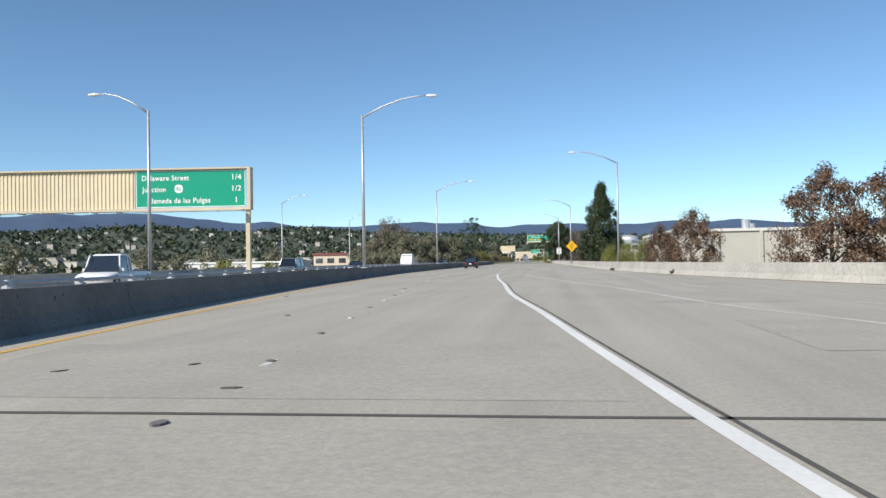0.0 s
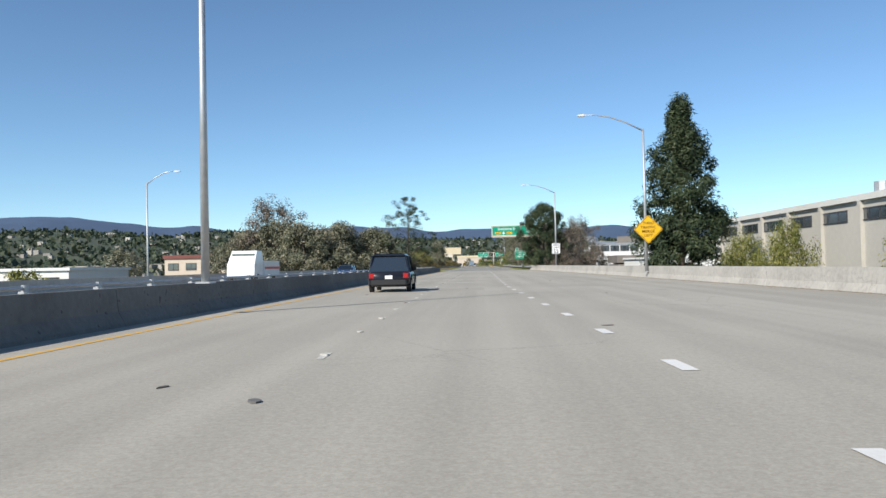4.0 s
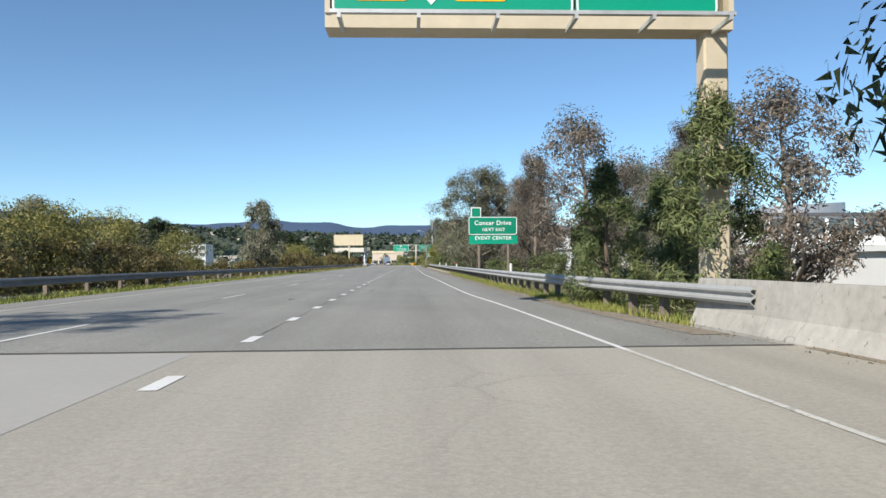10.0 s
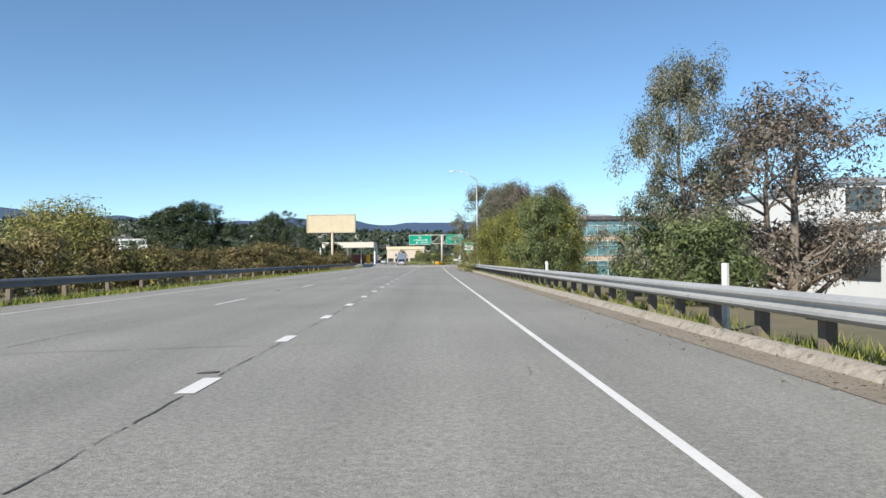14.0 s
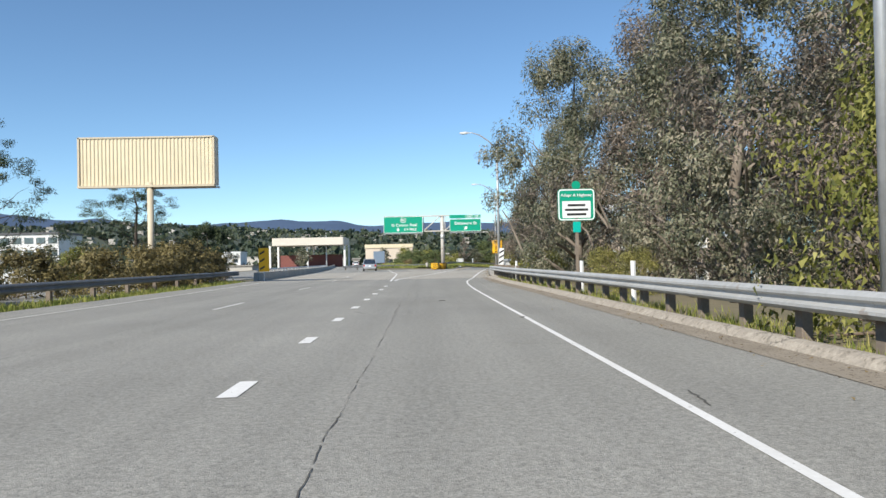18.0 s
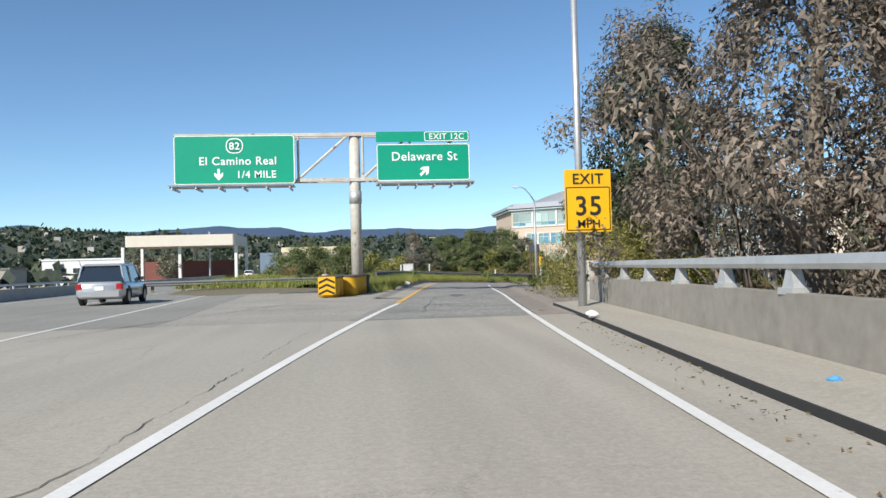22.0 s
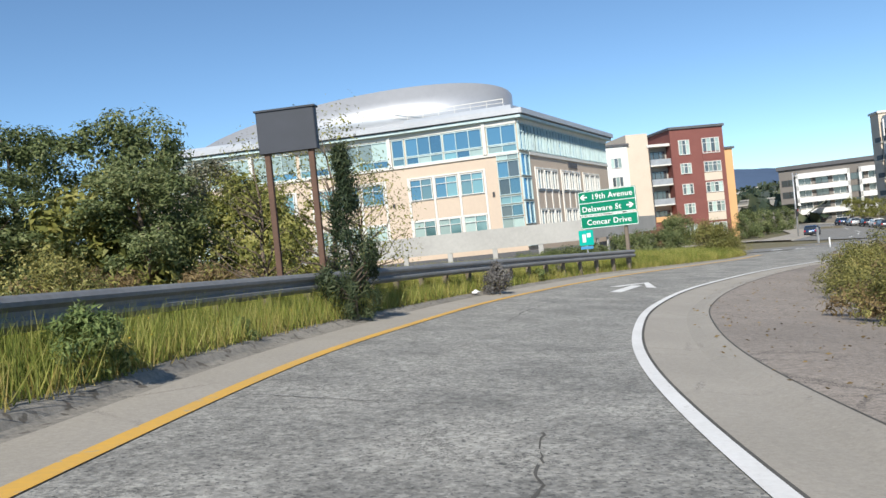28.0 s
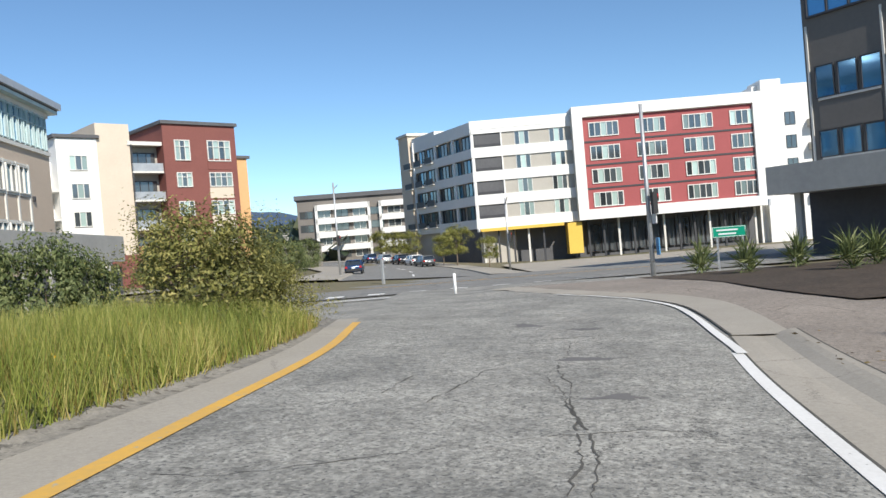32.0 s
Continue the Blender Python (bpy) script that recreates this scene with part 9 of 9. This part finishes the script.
def car(label, paint, m, length=4.6, width=1.86, height=1.68, hood=1.15, deck=0.1, category="car", bed=False):
    """A car that heads towards +y: body, cabin glass, wheels, lamps and bumpers."""
    t = thing("car", m, label, category, "cars on the roads")
    L, W, H = length / 2, width / 2, height
    belt = 0.98

    def ring(y, w, z0, z1, r=0.12):
        return [(-w, y, z0 + r), (-w + r, y, z0), (w - r, y, z0), (w, y, z0 + r), (w, y, z1 - r), (w - r * 1.2, y, z1), (-w + r * 1.2, y, z1), (-w, y, z1 - r)]

    rows = [ring(-L, W * 0.86, 0.42, belt - 0.12), ring(-L + 0.12, W * 0.95, 0.3, belt - 0.02), ring(-L + 0.7, W, 0.24, belt), ring(0, W, 0.22, belt), ring(L - hood, W, 0.24, belt - 0.02), ring(L - 0.4, W * 0.96, 0.28, belt - 0.14), ring(L - 0.08, W * 0.86, 0.36, belt - 0.28), ring(L, W * 0.74, 0.42, belt - 0.36)]
    body = part("body", smooth(Mesh().loft(rows, True).data("body", paint)), paint, t)
    r0, r1 = (-L + 0.12 + deck, L - hood - 0.55) if not bed else (-0.15, L - hood - 0.55)
    cab = [[(-W * 0.93, r0 - 0.02, belt - 0.04), (W * 0.93, r0 - 0.02, belt - 0.04), (W * 0.93, L - hood + 0.12, belt - 0.06), (-W * 0.93, L - hood + 0.12, belt - 0.06)],
           [(-W * 0.78, r0 + 0.32, H - 0.07), (W * 0.78, r0 + 0.32, H - 0.07), (W * 0.76, r1 - 0.1, H - 0.07), (-W * 0.76, r1 - 0.1, H - 0.07)]]
    part("cabin_glass", Mesh().loft(cab, True), CAR_GLASS, t)
    part("roof", Mesh().loft([[(-W * 0.8, r0 + 0.22, H - 0.09), (W * 0.8, r0 + 0.22, H - 0.09), (W * 0.78, r1 - 0.05, H - 0.09), (-W * 0.78, r1 - 0.05, H - 0.09)], [(-W * 0.7, r0 + 0.4, H), (W * 0.7, r0 + 0.4, H), (W * 0.68, r1 - 0.25, H), (-W * 0.68, r1 - 0.25, H)]], True), paint, t)
    for sx in (-1, 1):
        for y in (r0 + 0.2, (r0 + r1) / 2 - 0.1, r1 + 0.15):
            a = 0.3 if y > (r0 + r1) / 2 else (-0.12 if y < (r0 + r1) / 2 - 0.3 else 0.0)
            part("pillar", Mesh().tube([(sx * W * 0.93, y + a, belt - 0.05), (sx * W * 0.79, y, H - 0.08)], 0.045, 6), paint, t)
        part("mirror", Mesh().box(sx * (W + 0.02) - 0.09, sx * (W + 0.02) + 0.09, L - hood - 0.35, L - hood - 0.2, belt, belt + 0.16, 0.03), paint, t)
        part("tail_lamp", Mesh().box(sx * W * 0.8 - 0.13, sx * W * 0.8 + 0.13, -L - 0.01, -L + 0.25, belt - 0.32, belt - 0.1, 0.03), TAIL, t)
        part("head_lamp", Mesh().box(sx * W * 0.68 - 0.18, sx * W * 0.68 + 0.18, L - 0.3, L - 0.02, belt - 0.46, belt - 0.3, 0.03), HEAD, t)
        for y in (-L + 0.85, L - 0.85):
            w = part("wheel", wheel_me, TYRE, t, m=pose(sx * (W - 0.1), y, 0.34))
            part("rim", rim_me, RIM_M, w)
            part("wheel_arch", Mesh().tube([(sx * (W - 0.02), y - 0.41, 0.3), (sx * (W - 0.0), y - 0.3, 0.62), (sx * W, y, 0.76), (sx * (W - 0.0), y + 0.3, 0.62), (sx * (W - 0.02), y + 0.41, 0.3)], 0.045, 5), BLACK_TRIM, t)
    part("bumper", Mesh().box(-W * 0.84, W * 0.84, -L - 0.06, -L + 0.1, 0.36, 0.58, 0.04), BLACK_TRIM if paint is not CAR_SILVER else paint, t)
    part("number_plate", Mesh().box(-0.17, 0.17, -L - 0.025, -L, belt - 0.36, belt - 0.2), SIGN_WHITE, t)
    if bed:
        part("bed_floor", Mesh().box(-W * 0.86, W * 0.86, -L + 0.1, -0.2, belt - 0.1, belt + 0.02), BLACK_TRIM, t)
    return t


car("silver sport utility car in the through lane", CAR_SILVER, pose(-5.5, 519.5, 0, 0, 0, 4), 4.75, 1.9, 1.7)
car("dark sport utility car driving along the deck", CAR_BLACK, pose(-5.7, 130, 0, 0, 0, 1.5), 4.8, 1.95, 1.78)
car("white pickup truck on the opposite carriageway", CAR_WHITE, pose(-17.2, 45.5, -0.02, 0, 0, 187), 5.8, 2.0, 1.9, 1.3, bed=True, category="pickup truck")
car("dark green van on the opposite carriageway", CAR_GREY, pose(-21.5, 88, -0.02, 0, 0, 183), 5.0, 1.95, 1.85)
car("black car on the opposite carriageway", CAR_BLACK, pose(-18.0, 104, -0.02, 0, 0, 183), 4.6, 1.85, 1.45)
car("blue car on the opposite carriageway", CAR_BLUE, pose(-18.5, 190, -0.02, 0, 0, 180), 4.6, 1.85, 1.5)
car("white car far along the highway", CAR_WHITE, pose(-17.6, 640, 0, 0, 0, 6), 4.6, 1.85, 1.5)
car("blue car waiting in the side street", CAR_BLUE, pose(*east(82, 9.6), 0, 0, -62), 4.5, 1.8, 1.5)
car("white car parked before the apartments", CAR_WHITE, pose(*east(30, 24), 0, 0, 25), 4.5, 1.8, 1.45)
car("white van parked before the garage wall", CAR_WHITE, pose(*east(38, 27), 0, 0, 25), 4.8, 1.9, 1.75)
for i in range(5):
    car("parked car along the far street", (CAR_GREY, CAR_WHITE, CAR_BLACK, CAR_SILVER, CAR_BLUE)[i], pose(*east(106 + 7 * i, lerp(STREET_R, 106 + 7 * i) + 1.1), 0, 0, -45), 4.4, 1.8, 1.48)

tr = thing("box_truck", pose(-8.6, 600, 0, 0, 0, 5), "blue-grey box truck far along the highway", "truck")
part("box", Mesh().box(-1.25, 1.25, -5.0, 1.8, 1.0, 3.8, 0.05), BOX_BLUE, tr)
part("cab", Mesh().box(-1.15, 1.15, 2.0, 4.0, 0.5, 2.8, 0.15), CAR_WHITE, tr)
part("rear_door", Mesh().box(-1.15, 1.15, -5.04, -5.0, 1.1, 3.7), BOX_BLUE, tr)
part("chassis", Mesh().box(-0.9, 0.9, -5.0, 2.2, 0.6, 1.0), BLACK_TRIM, tr)
for sx in (-1, 1):
    for y in (-3.6, 3.0):
        w = part("wheel", wheel_me, TYRE, tr, m=pose(sx * 1.05, y, 0.48) @ Matrix.Scale(1.4, 4))
        part("rim", rim_me, RIM_M, w)
    part("tail_lamp", Mesh().box(sx * 1.0 - 0.12, sx * 1.0 + 0.12, -5.06, -5.0, 0.85, 1.0), TAIL, tr)
ut = thing("utility_truck", pose(-20.5, 157, -0.02, 0, 0, 181), "white utility truck with orange stripes on the opposite carriageway", "truck")
part("cab", Mesh().loft([[(-1.1, 1.6, 0.6), (1.1, 1.6, 0.6), (1.1, 4.4, 0.6), (-1.1, 4.4, 0.6)], [(-1.1, 1.6, 1.7), (1.1, 1.6, 1.7), (1.1, 4.3, 1.6), (-1.1, 4.3, 1.6)], [(-1.0, 1.7, 2.7), (1.0, 1.7, 2.7), (1.0, 3.2, 2.7), (-1.0, 3.2, 2.7)]], True), CAR_WHITE, ut)
part("service_body", Mesh().box(-1.15, 1.15, -3.6, 1.5, 0.7, 1.9, 0.04), CAR_WHITE, ut)
part("stripe", Mesh().box(-1.16, 1.16, -3.5, 1.4, 1.2, 1.4), RED_CAP, ut)
part("windscreen", Mesh().box(-0.9, 0.9, 1.9, 3.62, 1.75, 2.45), CAR_GLASS, ut)
for sx in (-1, 1):
    for y in (-2.3, 3.3):
        w = part("wheel", wheel_me, TYRE, ut, m=pose(sx * 1.0, y, 0.42) @ Matrix.Scale(1.25, 4))
        part("rim", rim_me, RIM_M, w)

# ---------------------------------------------------------------- clutter beside the roads
cab = thing("utility_cabinet", pose(9.9, 570.0, ground_at(9.9, 570), 0, 0, -8), "pale grey metal utility cabinet on a concrete pad", "cabinet")
part("pad", Mesh().box(-0.75, 0.75, -0.55, 0.55, -0.4, 0.1), GUTTER, cab)
body = part("body", Mesh().box(-0.55, 0.55, -0.4, 0.4, 0.1, 1.6, 0.03), CABINET, cab)
part("door", Mesh().box(-0.48, 0.48, -0.43, -0.4, 0.2, 1.5), CABINET, body)
part("cap", Mesh().box(-0.6, 0.6, -0.45, 0.45, 1.6, 1.67), CABINET, cab)
part("handle", Mesh().box(0.34, 0.38, -0.46, -0.43, 0.8, 1.0), BLACK_TRIM, body)
bn = thing("concrete_bollard", pose(2.65, 535.8, -0.1), "pale concrete bollard post beside the guardrail end", "bollard")
part("post", smooth(Mesh().tube([(0, 0, -0.2), (0, 0, 0.97), (0, 0, 1.02)], [0.23, 0.23, 0.18], 16).data("post", BARRIER)), BARRIER, bn)
part("marker", Mesh().box(-0.05, 0.05, 0.1, 0.14, 0.5, 1.4), POST_WOOD, bn)
# ramp meter signal and lamp inside the bend
sg = thing("ramp_signal", pose(21.0, 553.6, ground_at(21.0, 553.6), 0, 0, 12), "short ramp meter signal with red and green lamps on a post", "traffic signal")
part("post", smooth(Mesh().tube([(0, 0.15, -0.3), (0, 0.15, 2.6)], 0.06, 10).data("post", GALV)), GALV, sg)
part("head", Mesh().box(-0.17, 0.17, -0.12, 0.14, 2.05, 3.0, 0.03), SIGN_YELLOW, sg)
part("red_lamp", smooth(Mesh().tube([(0, -0.12, 2.78), (0, -0.17, 2.78)], 0.12, 12).data("red_lamp", TAIL)), TAIL, sg)
part("dark_lamp", smooth(Mesh().tube([(0, -0.12, 2.52), (0, -0.17, 2.52)], 0.12, 12).data("dark_lamp", BLACK_TRIM)), BLACK_TRIM, sg)
part("green_lamp", smooth(Mesh().tube([(0, -0.12, 2.26), (0, -0.17, 2.26)], 0.12, 12).data("green_lamp", SIGN_BRIGHT)), SIGN_BRIGHT, sg)
street_lamp(20.5, 553.5, ground_at(20.5, 553.5), 8.1, 195, 1.5, "slim street lamp inside the bend of the ramp")


def bag(x, y, z, size, material, label, seed):
    """A crumpled bag or rag."""
    r = random.Random(seed)
    t = thing("litter_bag", pose(x, y, z), label, "litter", "litter along the roads")
    rows = []
    for i in range(5):
        w = size * math.sin(math.pi * (0.12 + 0.8 * i / 4))
        rows.append([(w * math.cos(a) * r.uniform(0.6, 1.2), w * 0.8 * math.sin(a) * r.uniform(0.6, 1.2), size * 0.9 * i / 4 * r.uniform(0.85, 1.1)) for a in [2 * math.pi * j / 9 for j in range(9)]])
    part("bag", Mesh().loft(rows, True), material, t)


bag(9.95, 500.3, 0.09, 0.16, LITTER, "crumpled white bag on the bridge walkway", 1)
bag(9.45, 491.2, 0.1, 0.07, BLUE_BAG, "small blue plastic rag on the bridge walkway", 2)
q = ramp_at(7.25, -1.1, 0.12, -1)
bag(q.x, q.y, q.z, 0.25, LITTER, "crumpled white bag on the kerb", 3)
q = ramp_at(16.33, -1.25, 0.06, -1)
bag(q.x, q.y, q.z, 0.16, LITTER, "white litter caught by the kerb weed", 4)
tire = surf("shredded_rubber", (0.05, 0.045, 0.04), (0.1, 0.09, 0.08), 9, 2, 0.9, bump=0.5)
bag(15.2, 62.5, 0.0, 0.42, tire, "dark heap of debris by the barrier", 5)
bag(12.7, 85.0, 0.0, 0.3, tire, "dark heap of debris by the barrier", 6)
dots = thing("lane_marker_dots", pose(0, 0, 0), "small worn ceramic lane markers and their dark traces", "road marking", kind="structure")
for i in range(58):
    y = 4 + i * 3.65
    if y < 236:
        dx = spline(LANE_A, y) + rng.uniform(-0.05, 0.05)
        part("dot", Mesh().prism([(0.06 * math.cos(a), 0.1 * math.sin(a)) for a in [k * math.pi / 4 for k in range(8)]], 0.004, 0.02), WORN_LINE if rng.random() < 0.4 else STAIN, dots, m=pose(dx, y, 0, 0, 0, rng.uniform(0, 40)))
for i in range(60):
    y = rng.uniform(6, 500)
    x = rng.uniform(spline(YEL, y) + 0.5, 4.0)
    part("scrap", Mesh().prism([(0.11 * math.cos(a) * rng.uniform(0.5, 1.2), 0.06 * math.sin(a) * rng.uniform(0.5, 1.2)) for a in [k * math.pi / 3 for k in range(6)]], 0.004, 0.014), CRACK, dots, m=pose(x, y, 0, 0, 0, rng.uniform(0, 90)))

# street corner furniture
def signal_pole(s, n, h, arm, label, red=True):
    x, y, z = east(s, n)
    t = thing("traffic_signal", pose(x, y, z, 0, 0, 25), label, "traffic signal", "signals at the junction")
    part("pole", smooth(Mesh().tube([(0, 0, -0.2), (0, 0, h)], [0.12, 0.08], 10).data("pole", GALV)), GALV, t)
    if arm:
        part("arm", smooth(Mesh().tube([(0, 0, h - 0.6), (arm, 0, h)], [0.07, 0.04], 8).data("arm", GALV)), GALV, t)
    hd_ = part("signal_head", Mesh().box(-0.6, -0.25, -0.3, -0.05, 2.9, 3.9, 0.03), BLACK_TRIM, t)
    part("lamp", smooth(Mesh().tube([(-0.42, -0.3, 3.7), (-0.42, -0.36, 3.7)], 0.13, 12).data("lamp", TAIL)), TAIL, hd_)
    return t


signal_pole(75, 10.2, 9.0, 3.2, "galvanised signal pole with a mast arm at the far corner")
signal_pole(80, -6.6, 7.4, -3.0, "galvanised signal pole before the corner shops")
signal_pole(36, -9.5, 8.0, 0, "galvanised pole with small signs at the corner island")
x, y, z = east(36, -9.5)
t = thing("pole_signs", pose(x, y - 0.1, z, 0, 0, 25), "white sign plates fixed to the corner pole", "street sign")
part("plate", plate(0.7, 0.9, 0.04, -0.16, -0.12), SIGN_WHITE, t, m=pose(0, 0, 2.9))
part("plate", plate(0.5, 0.8, 0.04, -0.16, -0.12), BLUE_BAG, t, m=pose(-0.25, 0, 1.4))
g = thing("small_guide_sign", pose(90.45, 596.92, -3.55, 0, 0, -88), "small green guide sign on two metal posts", "street sign")
for x in (-0.52, 0.55):
    part("post", Mesh().box(x - 0.04, x + 0.04, 0.02, 0.08, -0.4, 2.05), GALV, g)
p = green_panel(g, 1.42, 0.48, 0, 1.86, SIGN_BRIGHT, r=0.04, t=0.02)
for z, w in ((0.08, 0.9), (-0.09, 0.75)):
    part("bar", plate(w, 0.07, 0.01, -0.012, -0.006), SIGN_WHITE, p, m=pose(-0.08, 0, z))
mk = thing("flexible_marker", pose(*east(32, -0.25)), "white flexible lane marker post", "marker post")
part("post", smooth(Mesh().tube([(0, 0, 0), (0, 0, 1.0)], 0.06, 10).data("post", SIGN_WHITE)), SIGN_WHITE, mk)
mk = thing("steel_marker", pose(*east(56, 4.6)), "grey steel post at the corner", "marker post")
part("post", Mesh().box(-0.1, 0.1, -0.1, 0.1, -0.2, 1.7, 0.02), GALV, mk)
for s, n, k in ((103, -1.6, 1.0), (110, 0.2, 0.8), (124, 5.4, 0.95), (130, 8.0, 0.95), (137, 11.2, 1.0), (92, -5.2, 0.7)):
    x, y, z = east(s, n)
    plant("street", x, y, k, s * 7, z + 0.1, k, "street trees")
for s, n in ((96, 22), (110, 22.5), (126, 22), (75, 27), (82, 30), (70, 33)):
    x, y, z = east(s, n)
    plant("green", x, y, 1.5, s * 11, z, 1.1, "street trees")
proto("spiky", "spiky_plant", "spiky light green landscape plant", "bush", 0.9, 0.4, 0.0, 10, 26, (0.05, 0.05, 0.02), (0.75, 0.05), GREEN, BARK, -0.9, 0, 0, 81, "plant")
for s, n in ((30.5, -11.8), (32, -14.5), (29, -16), (27.5, -14.2), (33.5, -11), (26, -17.5), (31, -18.5), (24.5, -20)):
    x, y, z = east(s, n)
    plant("spiky" if (s * 2) % 3 else "scrub", x, y, 1.0 if (s * 2) % 3 else 0.5, s * 13, z + 0.08, None, "landscape plants at the corner")
ht = thing("sign_pole", pose(-28, 655, -3), "tall slim sign pole in the distance", "pole")
part("pole", Mesh().tube([(0, 0, 0), (0, 0, 13)], 0.18, 8), GALV, ht)
